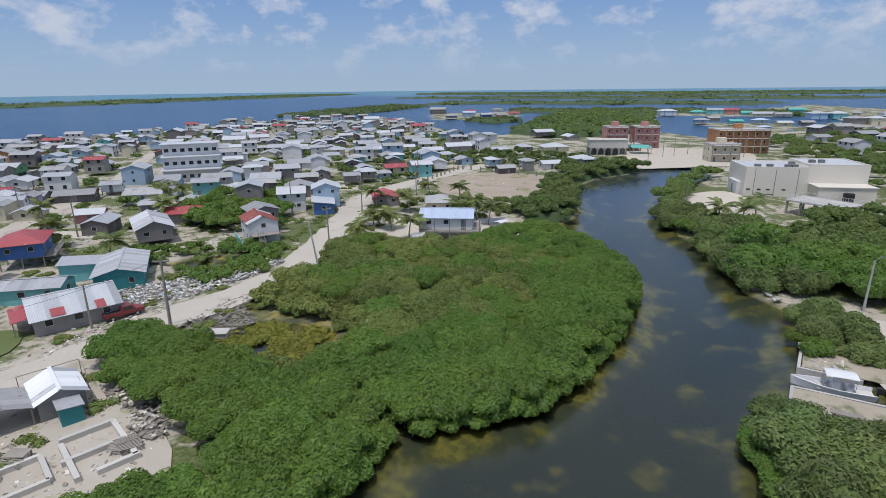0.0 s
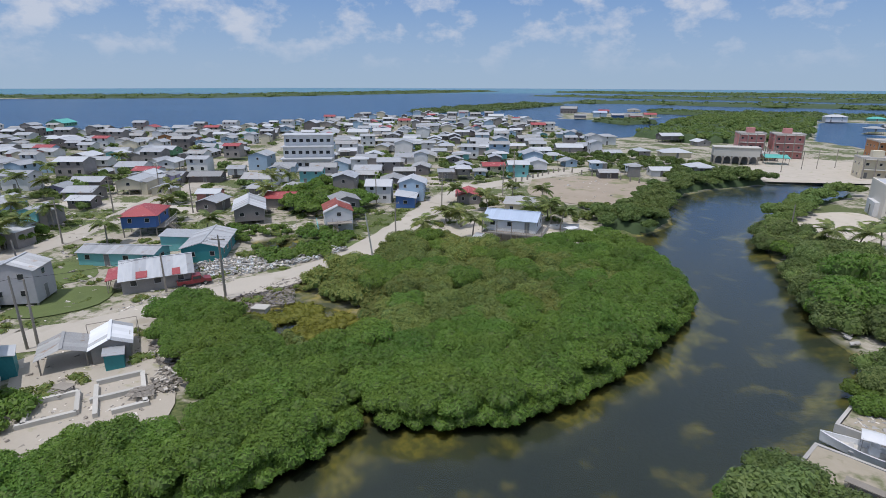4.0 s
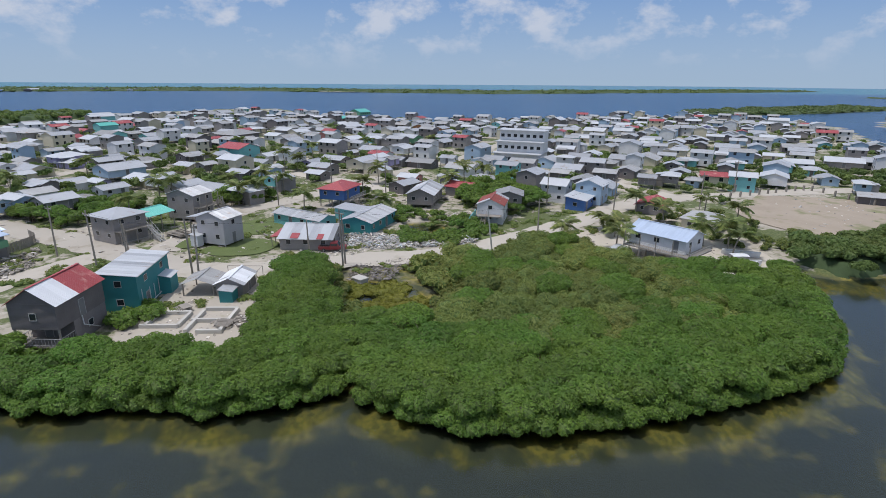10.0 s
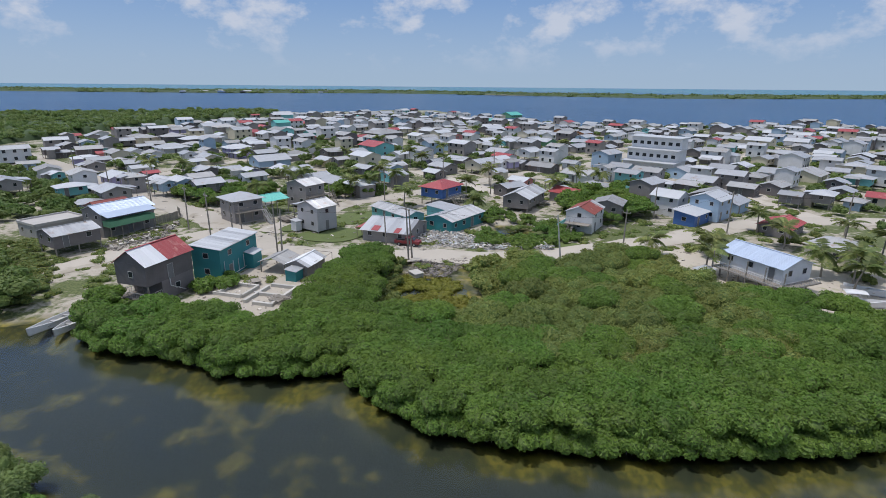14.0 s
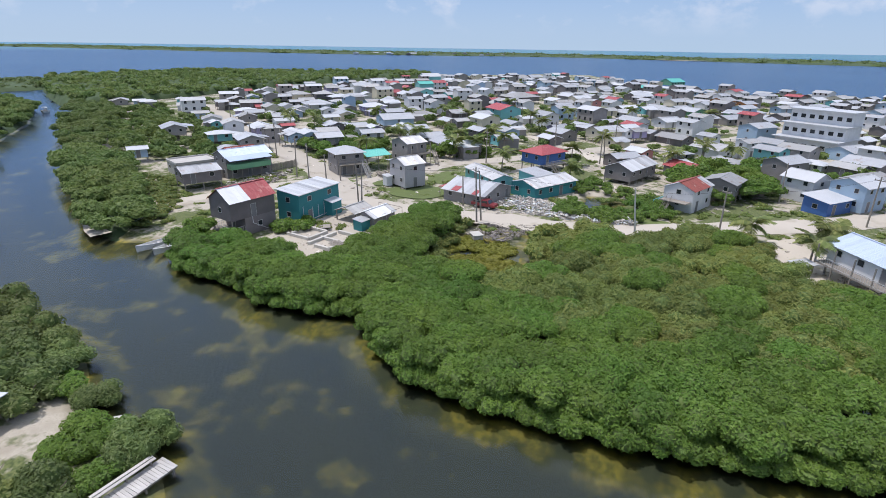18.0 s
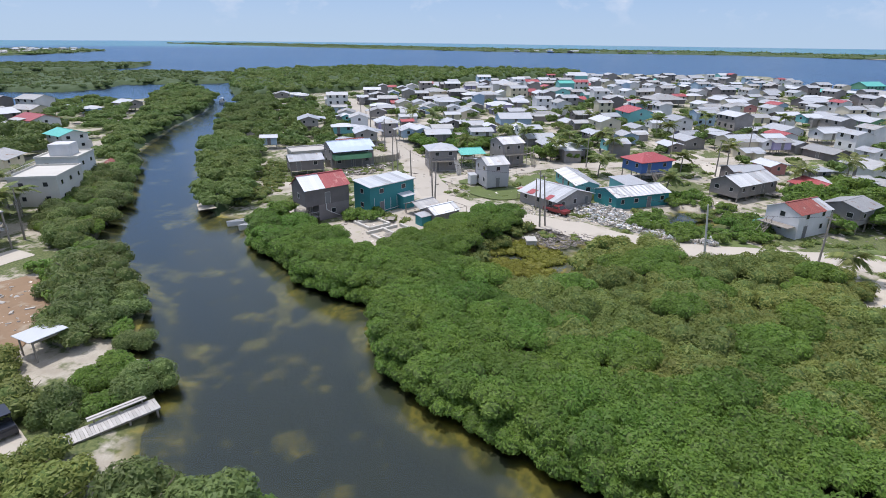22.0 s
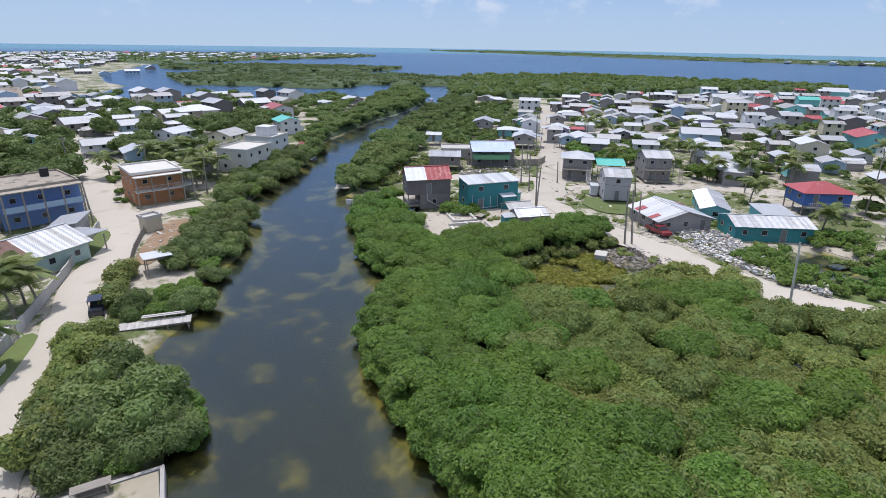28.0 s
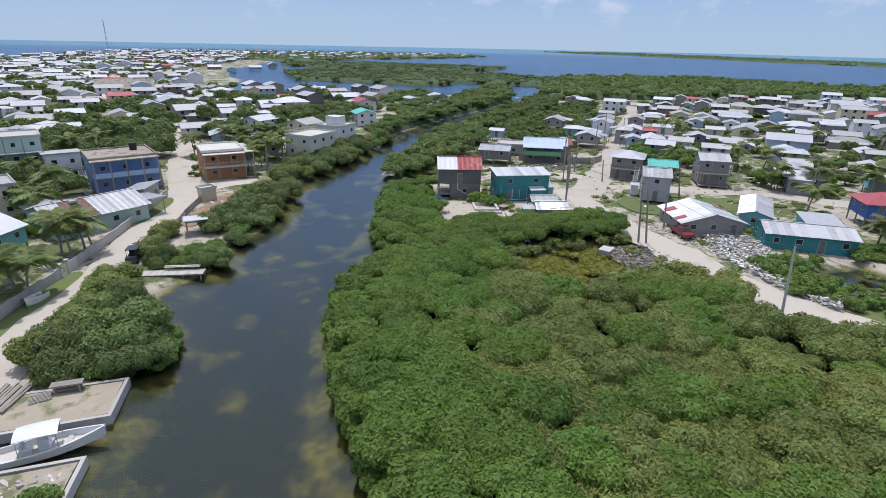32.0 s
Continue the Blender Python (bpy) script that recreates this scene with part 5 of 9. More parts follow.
def canopy(x, y, rot, w, d, high, roof, kind, label, rise=0.5, posts=4, over=0.3, z=LAND_Z):
    root = thing("open_shelter", pose(x, y, z, 0, 0, rot), label, "shelter")
    if kind == "gable":
        sheeted(root, w, d, rise, over, "x", pose(0, 0, high), lambda i, n, side: roof)
    else:
        part("roof", shed_roof(w, d, rise, over).mesh("roof", roof), root, pose(0, 0, high))
    for i in range(posts // 2):
        for s in (-1, 1):
            part("post", unit_post(high, 0.07), root, pose(-w / 2 + 0.1 + i * (w - 0.2) / max(1, posts // 2 - 1), s * (d / 2 - 0.1), 0))
    for s in (-1, 1):
        part("beam", Builder().box(-w / 2, s * (d / 2 - 0.1) - 0.06, high - 0.16, w / 2, s * (d / 2 - 0.1) + 0.06, high).mesh("beam", "timber"), root)
    return root


# tall dark house with the red and white roof
h = cottage(-64.9, -13.0, 157.6, 8.2, 5.2, "wood_dark", lambda i, n, side: "fresh_white_roof" if i < n * 0.36 else "red_roof", floors=1, stilt=2.8, rise=1.75, over=0.35, storey=3.05, windows=7.0,
            label="tall dark weathered timber house with a red and white sheet roof")
part("ground_floor", Builder().box(-1.7, -2.55, 0, 4.05, 2.55, 2.8).mesh("ground_floor", "wood_dark"), h)
part("window", unit_window(0.9, 0.9), h, pose(1.0, -2.57, 1.0))
part("window", unit_window(0.9, 0.9), h, pose(0, 0, 0, 0, 0, 180) @ pose(-1.4, -2.57, 1.2))
part("door", unit_door(), h, pose(-1.72, 0.5, 0.75, 0, 0, -90))
deck(h, pose(-3.0, 0, 0.75), 2.4, 5.2)
railing(h, pose(-4.1, -2.55, 0.75, 0, 0, 90), 5.1)
railing(h, pose(-4.1, -2.55, 0.75), 2.3)
railing(h, pose(-4.1, 2.55, 0.75), 2.3)
part("drain_pipe", Builder().bar((2.2, -2.8, 0.3), (-0.4, -2.75, 1.8), 0.06).bar((-0.4, -2.75, 1.8), (-0.4, -2.7, 2.9), 0.06).mesh("drain_pipe", "white_wall"), h, label="white plastic drain pipe")

# teal two-storey house
h = house(-74.9, -6.5, 164.4, 10.3, 4.7, "teal_wall", "zinc", "shed", 2, 0.0, rise=0.5, over=0.3, storey=2.5, windows=5.0, label="teal painted two-storey timber house with a pale metal roof")
for o in [c for c in h.children if c.name.startswith("roof")]:
    bpy.data.objects.remove(o)
base = part("roof", Builder().box(-5.35, -2.68, 4.98, 5.35, -2.6, 5.07).mesh("fascia", "pale_concrete"), h)
for i in range(12):
    b = shed_roof(0.9, 4.7, 0.5, 0.0)
    b.v = [(x, y * 1.12, z) for x, y, z in b.v]
    part("roof_sheet", b.mesh("roof_sheet", "white_roof" if i not in (4, 5, 9) else "zinc"), base, pose(-4.95 + 0.9 * i, 0, 5.02 + 0.012 * (i % 2)))
part("lean_to", wall_block(2.6, 1.5, 2.5, 0.3, "shed", "x").mesh("lean_to", "teal_wall"), h, pose(2.6, -3.12, 0))
part("lean_to_roof", shed_roof(2.6, 1.5, 0.3, 0.2).mesh("lean_to_roof", "white_roof"), h, pose(2.6, -3.12, 2.5))
part("lean_to", wall_block(1.8, 2.4, 2.2, 0.3, "shed", "x").mesh("lean_to", "aqua_wall"), h, pose(5.82, 0.4, 0))
part("lean_to_roof", shed_roof(1.8, 2.4, 0.3, 0.2).mesh("lean_to_roof", "zinc"), h, pose(5.82, 0.4, 2.2))
for px, top in ((-4.3, 3.0), (-2.0, 2.4), (-0.6, 2.4), (0.9, 2.6)):
    part("waste_pipe", Builder().bar((px, -2.42, 0.2), (px, -2.42, top), 0.05).mesh("waste_pipe", "white_wall"), h, label="white plastic waste pipe")
part("waste_pipe", Builder().bar((-4.9, -2.5, 0.25), (1.4, -2.5, 0.45), 0.06).mesh("waste_pipe", "white_wall"), h, label="white plastic waste pipe")

canopy(-74.7, 1.9, 160, 4.6, 4.4, 1.9, "zinc_old", "gable", "open-sided shelter with a grey sheet roof", rise=0.8)
h = cottage(-73.4, 6.2, 158.5, 5.4, 3.7, "wood", lambda i, n, side: "fresh_white_roof" if (i + side) % 5 else "zinc", rise=0.8, over=0.35, storey=2.0, label="low timber shed with a bright metal roof in a littered yard")
part("annex", wall_block(2.0, 1.8, 1.7, 0.2, "shed", "x").mesh("annex", "teal_wall"), h, pose(-3.9, -0.3, 0))
part("annex_roof", shed_roof(2.0, 1.8, 0.2, 0.15).mesh("annex_roof", "zinc"), h, pose(-3.9, -0.3, 1.7))
frame_b = Builder()
for a, c in (((3.8, -2.6, 0), (3.8, -2.6, 2.4)), ((3.8, 2.6, 0), (3.8, 2.6, 2.4)), ((3.8, -2.6, 2.4), (3.8, 2.6, 2.4)), ((1.0, -2.6, 2.4), (3.8, -2.6, 2.4)), ((1.0, -2.6, 0), (1.0, -2.6, 2.4))):
    frame_b.bar(a, c, 0.04)
part("pole_frame", frame_b.mesh("pole_frame", "timber"), h)

# grey gabled house inside the road bend
h = cottage(-99.4, 4.2, 139, 5.0, 6.0, "grey_wall", "zinc", floors=2, along="x", rise=1.1, over=0.3, stilt=0.5, storey=2.4, label="narrow two-storey pale grey timber house with a back porch")
deck(h, pose(0.4, 4.2, 2.9), 4.2, 2.4)
deck(h, pose(0.4, 4.2, 0.5), 4.2, 2.4)
part("porch_roof", shed_roof(4.6, 2.6, 0.35, 0.15).mesh("porch_roof", "zinc"), h, pose(0.4, 4.3, 4.9, 0, 0, 180))
for k in range(3):
    part("porch_post", unit_post(4.9, 0.06), h, pose(-1.6 + 2.0 * k, 5.3, 0))
railing(h, pose(-1.7, 5.35, 2.9), 4.2, material="timber")
stairs(h, pose(2.8, 7.4, 0.4, 0, 0, 180), 2.7, 3.0)
part("lean_to", wall_block(1.4, 1.6, 2.0, 0.2, "shed", "x").mesh("lean_to", "white_wall"), h, pose(-3.5, 2.4, 0.2))
part("lean_to_roof", shed_roof(1.4, 1.6, 0.2, 0.15).mesh("lean_to_roof", "white_roof"), h, pose(-3.5, 2.4, 2.2))
part("store_room", wall_block(1.2, 1.6, 2.1, 0.1, "shed", "x").mesh("store_room", "white_wall"), h, pose(1.2, 6.6, 0.3))

# grey house with the outdoor stair, turquoise shelter beside it
h = house(-108.6, -13.5, 132, 6.4, 6.6, "wood", "zinc", "hip", 2, 0.2, rise=1.1, over=0.6, storey=2.45, label="weathered grey two-storey timber house with an outdoor stair")
deck(h, pose(0, -4.1, 2.65), 6.4, 1.6)
railing(h, pose(-3.2, -4.8, 2.65), 4.8, material="timber")
stairs(h, pose(2.6, -8.2, 0, 0, 0, 0), 2.65, 3.4, material="trim")
for k in range(3):
    part("porch_post", unit_post(2.6, 0.07), h, pose(-3.0 + 3.0 * k, -4.8, 0))
canopy(-114.9, -9.2, 138, 6.2, 6.6, 3.5, "teal_roof", "gable", "open shelter with a bright turquoise sheet roof", rise=0.9, posts=6)
lumber = thing("lumber_pile", pose(-106.8, -3.4, LAND_Z, 0, 0, 35), "loose heap of brown salvaged boards", "lumber")
rl = random.Random(8)
board_me = Builder().box(-2.2, -0.1, -0.025, 2.2, 0.1, 0.025).mesh("board", "timber")
for k in range(46):
    part("board", board_me, lumber, pose(rl.uniform(-0.5, 0.5), rl.uniform(-1.6, 1.6), 0.05 + 0.02 * k, 0, rl.uniform(-1.5, 1.5), rl.uniform(-9, 9)))
h = cottage(-121.7, -1.8, 142, 5.9, 6.6, "wood", "zinc", floors=2, along="x", rise=1.1, over=0.4, stilt=0.6, storey=2.6, label="weathered grey two-storey timber house with verandahs")
deck(h, pose(0, -4.2, 3.2), 5.9, 1.8)
deck(h, pose(0, -4.2, 0.6), 5.9, 1.8)
railing(h, pose(-2.95, -5.0, 3.2), 5.9, material="timber")
for k in range(4):
    part("porch_post", unit_post(5.7, 0.06), h, pose(-2.85 + 1.9 * k, -5.0, 0))
stairs(h, pose(4.4, -6.0, 0.1, 0, 0, -20), 3.1, 3.6)

# houses by the landing
h = cottage(-87.3, -37.4, 142, 7.4, 6.2, "wood_dark", "zinc", rise=0.8, over=0.4, stilt=1.5, storey=2.3, label="small raised timber house with a worn pale metal roof")
stairs(h, pose(4.6, 0.5, 0, 0, 0, 90), 1.5, 1.8)
h = cottage(-100.7, -35.3, 147, 10.6, 6.4, "wood", "blue_roof", floors=2, rise=1.2, over=0.5, storey=2.4, label="timber house with a pale blue roof and green verandah")
part("verandah", Builder().box(-5.2, -5.4, 2.3, 4.0, -3.25, 3.4).mesh("verandah", "green_wall"), h, label="green boarded verandah front")
part("verandah_roof", shed_roof(9.6, 2.4, 0.5, 0.15).mesh("verandah_roof", "blue_roof"), h, pose(-0.6, -4.4, 4.3))
for k in range(5):
    part("porch_post", unit_post(2.3, 0.07), h, pose(-5.0 + 2.2 * k, -5.2, 0))
h2 = house(-109.4, -41.7, 147, 7.0, 6.0, "wood", "rust_roof", "gable", 1, 0.8, rise=1.1, label="timber house with a brown rusted roof")
house(-99.1, -47.4, 145, 9.0, 7.0, "concrete", "concrete", "flat", 1, label="unfinished grey concrete shell with open tops")

fence_at = smooth_line([(-94.8, -37.7), (-102.0, -32.2), (-110.0, -27.8), (-115.5, -30.0)], 0.45)
fence = thing("board_fence", Matrix(), "grey upright board fence round a yard", "fence", kind="structure")
fb = Builder().box(-0.2, -0.015, 0, 0.2, 0.015, 1.7).mesh("board", "timber")
for i in range(len(fence_at) - 1):
    (ax, ay), (bx, by) = fence_at[i], fence_at[i + 1]
    part("board", fb, fence, pose(ax, ay, LAND_Z + 0.05 * math.sin(i * 1.7), 0, 0, math.degrees(math.atan2(by - ay, bx - ax))))

# red-roofed blue house on stilts
h = house(-125.2, 31.5, 141, 8.6, 6.4, "blue_wall", "red_roof", "hip", 1, 1.9, rise=1.3, over=0.6, label="bright blue timber house on stilts with a red roof")
deck(h, pose(0, -4.05, 1.9), 8.6, 1.7)
railing(h, pose(-4.3, -4.85, 1.9), 8.6)
stairs(h, pose(-2.5, -7.2, 0), 1.9, 2.1)
# long aqua building and its wing
cottage(-107.2, 20.4, 36, 13.4, 4.6, "aqua_wall", "zinc", rise=0.7, over=0.4, storey=2.4, label="long low aqua building with a metal roof")
h = cottage(-101.6, 32.8, 140, 12.2, 6.6, "teal_wall", "zinc", rise=0.9, over=0.45, storey=2.6, label="teal boarded house with a wide pale metal roof")
part("wing", wall_block(5.0, 6.0, 2.5, 0.5, "shed", "x").mesh("wing", "aqua_wall"), h, pose(4.0, 5.8, 0))
part("wing_roof", shed_roof(5.0, 6.0, 0.5, 0.3).mesh("wing_roof", "zinc"), h, pose(4.0, 5.8, 2.5))
# patched white roof with the red truck in front
h = cottage(-93.9, 20.2, 156, 9.8, 9.4, "wood", lambda i, n, side: "white_roof" if i % 4 in (0, 1) else "zinc", along="y", rise=1.4, over=0.6, storey=2.3, label="low timber shack with a patched white and red roof")
part("porch_roof", shed_roof(6.0, 2.0, 0.3, 0.1).mesh("porch_roof", "red_roof"), h, pose(-0.8, 5.7, 2.0, 0, 0, 180))
for px, py, wd in ((-4.4, 2.0, 1.5), (-4.6, -2.6, 1.1), (4.5, 3.4, 1.3)):
    part("red_patch", Builder().box(-0.9, -wd / 2, 0, 0.9, wd / 2, 0.03).mesh("red_patch", "red_roof"), h, pose(px, py, 2.3 + 1.4 * (1 - abs(px) / 4.9) + 0.1, 0, math.degrees(math.atan2(1.4, 4.9)) * (1 if px > 0 else -1), 0), label="red sheet patched into the roof")
for k in range(4):
    part("porch_post", unit_post(2.0, 0.05), h, pose(-3.6 + 1.9 * k, 6.6, 0))
# maroon-roofed house
h = cottage(-98.4, 59.9, 145, 8.2, 5.6, "white_wall", lambda i, n, side: "rust_roof" if i < n - 2 else "zinc", floors=2, rise=1.2, over=0.3, storey=2.1, label="grey two-storey timber house with a rusted maroon roof")
part("fence_panel", Builder().box(-4.5, 4.3, 0, 3.5, 4.4, 1.3).mesh("fence_panel", "aqua_wall"), h, label="aqua boarded yard wall")
deck(h, pose(-5.2, 0, 2.1), 2.0, 5.0)
stairs(h, pose(-7.8, 1.0, 0, 0, 0, -90), 2.1, 2.4)
house(-105.3, 67.7, 150, 6.6, 5.8, "wood", "zinc_old", "gable", 1, 1.6, rise=0.9, label="raised grey timber house with a dull metal roof")
h = cottage(-119.0, 51.5, 148, 12.4, 6.2, "wood", lambda i, n, side: "white_roof" if i < n * 0.45 else "zinc", stilt=0.9, rise=1.3, over=0.5, label="long raised grey timber house with a bright metal roof")
deck(h, pose(5.0, -4.0, 0.9), 2.4, 1.8)
cottage(-93.0, 99.6, 128, 9.2, 6.0, "wood_dark", "red_roof", rise=1.0, over=0.45, storey=2.1, label="low dark timber house with a faded red roof")
house(-76.3, 98.1, 118, 8.0, 6.6, "cream_wall", "zinc_old", "hip", 1, rise=1.0, label="small rendered house with a dull grey hipped roof")

# white house with the pale blue roof above the mangroves
h = cottage(-64.4, 76.4, 19.5, 10.2, 6.2, "white_wall", "blue_roof", stilt=2.1, rise=1.1, over=0.55, storey=2.5, label="white timber house on stilts with a pale blue roof and verandah")
deck(h, pose(5.9, -0.6, 2.1), 1.8, 7.6)
deck(h, pose(0, -4.0, 2.1), 10.2, 1.8)
railing(h, pose(-5.1, -4.85, 2.1), 11.9)
railing(h, pose(6.75, -4.8, 2.1, 0, 0, 90), 7.8)
for k in range(5):
    part("verandah_post", unit_post(4.5, 0.07), h, pose(-5.0 + 2.9 * k, -4.8, 0))
part("lean_to_roof", shed_roof(2.2, 2.6, 0.2, 0.1).mesh("lean_to_roof", "white_roof"), h, pose(-5.0, -6.4, 1.6))
# blue and white group by the road
h = house(-105.5, 91.3, 128, 7.0, 6.4, "sky_wall", "white_roof", "gable", 2, 0.3, rise=1.2, storey=2.4, label="pale blue two-storey timber house with a white roof")
stairs(h, pose(4.6, -3.0, 0.2, 0, 0, 0), 2.5, 3.0)
house(-110.6, 84.2, 128, 5.2, 6.5, "white_wall", "white_roof", "gable", 2, 0, "y", 1.2, storey=2.3, label="white timber house with a steep white roof")
house(-102.0, 85.4, 128, 8.0, 4.6, "blue_wall", "white_roof", "shed", 1, 0, rise=0.6, label="navy blue shed with a white lean-to roof")
house(-112.8, 100.8, 130, 8.5, 5.5, "sky_wall", "zinc", "gable", 1, 0, rise=1.0, label="sky blue timber house with a metal roof")

# outer bank
h = house(-4.1, -44.2, 14, 11.5, 11.0, "mid_blue_wall", "slab_old", "flat", 2, storey=3.1, label="blue two-storey house with a weathered flat concrete roof", group="houses of the outer bank")
deck(h, pose(0, 6.4, 3.1), 11.5, 1.8, material="mid_blue_wall")
deck(h, pose(0, 6.4, 6.3), 11.8, 2.0, 0.16, material="slab_old")
part("balcony_front", Builder().box(-5.7, 7.18, 3.1, 5.7, 7.3, 4.0).mesh("balcony_front", "sky_wall"), h, label="pale blue balcony front")
for k in range(5):
    part("balcony_post", unit_post(6.2, 0.12), h, pose(-5.5 + 2.75 * k, 7.2, 0))
stairs(h, pose(7.0, 6.0, 0, 0, 0, 180), 3.1, 4.2, 1.1, "white_wall")
part("roof_tank", Builder().bar((-3, -2, 6.4), (-3, -2, 7.8), 0.7, sides=14).mesh("roof_tank", "black"), h, label="black plastic water tank")
h = house(-23.0, -47.0, 5, 8.4, 9.6, "orange_wall", "pale_concrete", "flat", 2, storey=2.9, label="orange two-storey house with white balconies", group="houses of the outer bank")
for zz in (2.9, 5.6):
    deck(h, pose(0, 5.7, zz), 8.4, 1.8, material="pale_concrete")
railing(h, pose(-4.2, 6.5, 2.9), 8.4)
for k in range(4):
    part("balcony_post", unit_post(5.6, 0.1), h, pose(-4.0 + 2.67 * k, 6.4, 0))
deck(h, pose(-5.1, 0.6, 2.9), 1.8, 10.2, material="pale_concrete")
railing(h, pose(-5.9, -4.4, 2.9, 0, 0, 90), 10.8)
stairs(h, pose(-5.2, -8.6, 0), 2.9, 3.8, 1.1, "trim")
part("canopy_slab", Builder().box(-6.0, -4.8, 5.6, -4.2, 6.5, 5.75).mesh("canopy_slab", "pale_concrete"), h)
for k in range(4):
    part("balcony_post", unit_post(5.6, 0.1), h, pose(-5.85, -4.3 + 3.5 * k, 0))
h = cottage(-1.6, -17.2, 31, 13.6, 9.6, "mint_wall", lambda i, n, side: "brown_rust" if side == 1 and 3 <= i <= 6 else "zinc" if i % 3 else "zinc_old", rise=1.5, over=0.7, storey=2.9, label="low pale green house with a patched metal roof", windows=3.4)
part("wing", wall_block(4.5, 6.0, 2.8, 1.0, "gable", "y").mesh("wing", "mint_wall"), h, pose(3.6, -6.6, 0))
part("wing_roof", gable_roof(4.5, 6.0, 1.0, 0.5, "y").mesh("wing_roof", "zinc"), h, pose(3.6, -6.6, 2.8))
part("carport_roof", shed_roof(3.6, 6.5, 0.5, 0.2).mesh("carport_roof", "zinc"), h, pose(-8.6, 0.5, 2.5))
for px, py in ((-10.2, -2.4), (-10.2, 3.4), (-7.0, -2.4)):
    part("carport_post", unit_post(2.5, 0.07), h, pose(px, py, 0))
part("roof_hatch", Builder().box(-0.5, -0.4, 0, 0.5, 0.4, 0.35).mesh("roof_hatch", "zinc_old"), h, pose(2.4, 1.0, 4.2))
h = house(16.5, -59.7, 14, 9.5, 9.0, "mint_wall", "pale_concrete", "flat", 3, storey=2.8, windows=3.0, label="pale green three-storey house with white balconies", group="houses of the outer bank")
for f in (1, 2):
    deck(h, pose(0, 5.4, 2.8 * f), 9.5, 1.8, material="pale_concrete")
    railing(h, pose(-4.7, 6.2, 2.8 * f), 9.4)
for k in range(4):
    part("balcony_post", unit_post(8.4, 0.1), h, pose(-4.6 + 3.06 * k, 6.2, 0))
h = house(7.5, -54.0, 14, 6.2, 7.5, "white_wall", "zinc_old", "shed", 2, rise=0.6, over=0.4, storey=2.6, label="white two-storey house with a low metal roof", group="houses of the outer bank")
deck(h, pose(0, 4.6, 2.6), 6.2, 1.6)
railing(h, pose(-3.1, 5.3, 2.6), 6.2)
h = house(18.3, -109.0, 18, 13.0, 9.0, "grey_wall", "zinc", "gable", 1, rise=1.8, over=0.8, label="broad low house with a grey metal roof", group="houses of the outer bank")
part("wing_roof", gable_roof(6.0, 8.0, 2.0, 0.4, "y").mesh("wing_roof", "zinc_old"), h, pose(-1.5, 5.0, 2.7))
part("wing", Builder().box(-3, -4, 0, 3, 4, 2.7).mesh("wing", "grey_wall"), h, pose(-1.5, 5.0, 0))
house(11, -253, 8, 26.0, 16.0, "wood_dark", "slab_old", "gable", 1, rise=4.0, over=1.0, storey=4.0, windows=6.0, label="large shed with a broad sand-coloured roof", group="houses of the outer bank")
house(-8.4, -28.6, 70, 6.0, 3.4, "concrete", "zinc", "shed", 1, rise=0.5, label="narrow shed with a metal roof behind a wall", group="houses of the outer bank")
house(10.4, -7.1, 60, 9.0, 7.0, "aqua_wall", "white_roof", "gable", 1, 0.6, rise=1.4, label="aqua house with a white roof", group="houses of the outer bank")
house(14.7, -28.0, 20, 9.0, 8.0, "cream_wall", "zinc_old", "flat", 2, label="pale two-storey house with balconies", group="houses of the outer bank")
canopy(-16.8, -6.7, 0, 2.9, 2.9, 2.2, "white_roof", "shed", "small shelter with a white sheet roof on the bank", rise=0.2)
house(-19.1, -25.7, 20, 2.6, 2.2, "cream_wall", "concrete", "flat", 1, storey=2.2, windows=False, label="tiny rendered pump house", group="houses of the outer bank")
wall_at = smooth_line([(4.4, 23.7), (2.8, 16.1), (1.1, 11.2), (-0.7, 6.7), (-1.6, 4.2), (-3.3, -1.2), (-6.8, -11.7), (-8.2, -17.5), (-12.3, -31.0)], 2.2)
bank_wall = thing("boundary_wall", Matrix(), "grey concrete boundary wall along the bank road", "wall", kind="structure")
for i in range(len(wall_at) - 1):
    (ax, ay), (bx, by) = wall_at[i], wall_at[i + 1]
    length = math.hypot(bx - ax, by - ay)
    if i == 8:
        gate = part("gate", Builder().box(0.1, -0.03, 0.1, length - 0.1, 0.03, 0.2).box(0.1, -0.03, 1.3, length - 0.1, 0.03, 1.4).mesh("gate", "trim"), bank_wall, pose(ax, ay, LAND_Z, 0, 0, math.degrees(math.atan2(by - ay, bx - ax))), label="pale slatted gate between pillars")
        for k in range(9):
            part("slat", Builder().box(0.16 + 0.22 * k, -0.05, 0.12, 0.3 + 0.22 * k, -0.03, 1.5).mesh("slat", "cream_wall"), gate)
        for k in (-0.1, length + 0.1):
            part("pillar", Builder().box(k - 0.17, -0.17, 0, k + 0.17, 0.17, 1.75).box(k - 0.22, -0.22, 1.75, k + 0.22, 0.22, 1.85).mesh("pillar", "pale_concrete"), bank_wall, pose(ax, ay, LAND_Z, 0, 0, math.degrees(math.atan2(by - ay, bx - ax))))
        continue
    part("wall_panel", Builder().box(0, -0.09, 0, length - 0.03, 0.09, 1.3 + 0.1 * (i % 2)).mesh("wall_panel", "concrete"), bank_wall, pose(ax, ay, LAND_Z, 0, 0, math.degrees(math.atan2(by - ay, bx - ax))))
h = house(-46.4, -64.1, 40, 10.5, 8.0, "pale_concrete", "pale_concrete", "flat", 2, label="unfinished concrete house with a roof terrace", group="houses of the outer bank")
railing(h, pose(-5.2, -4.0, 5.4), 10.4, material="pale_concrete")
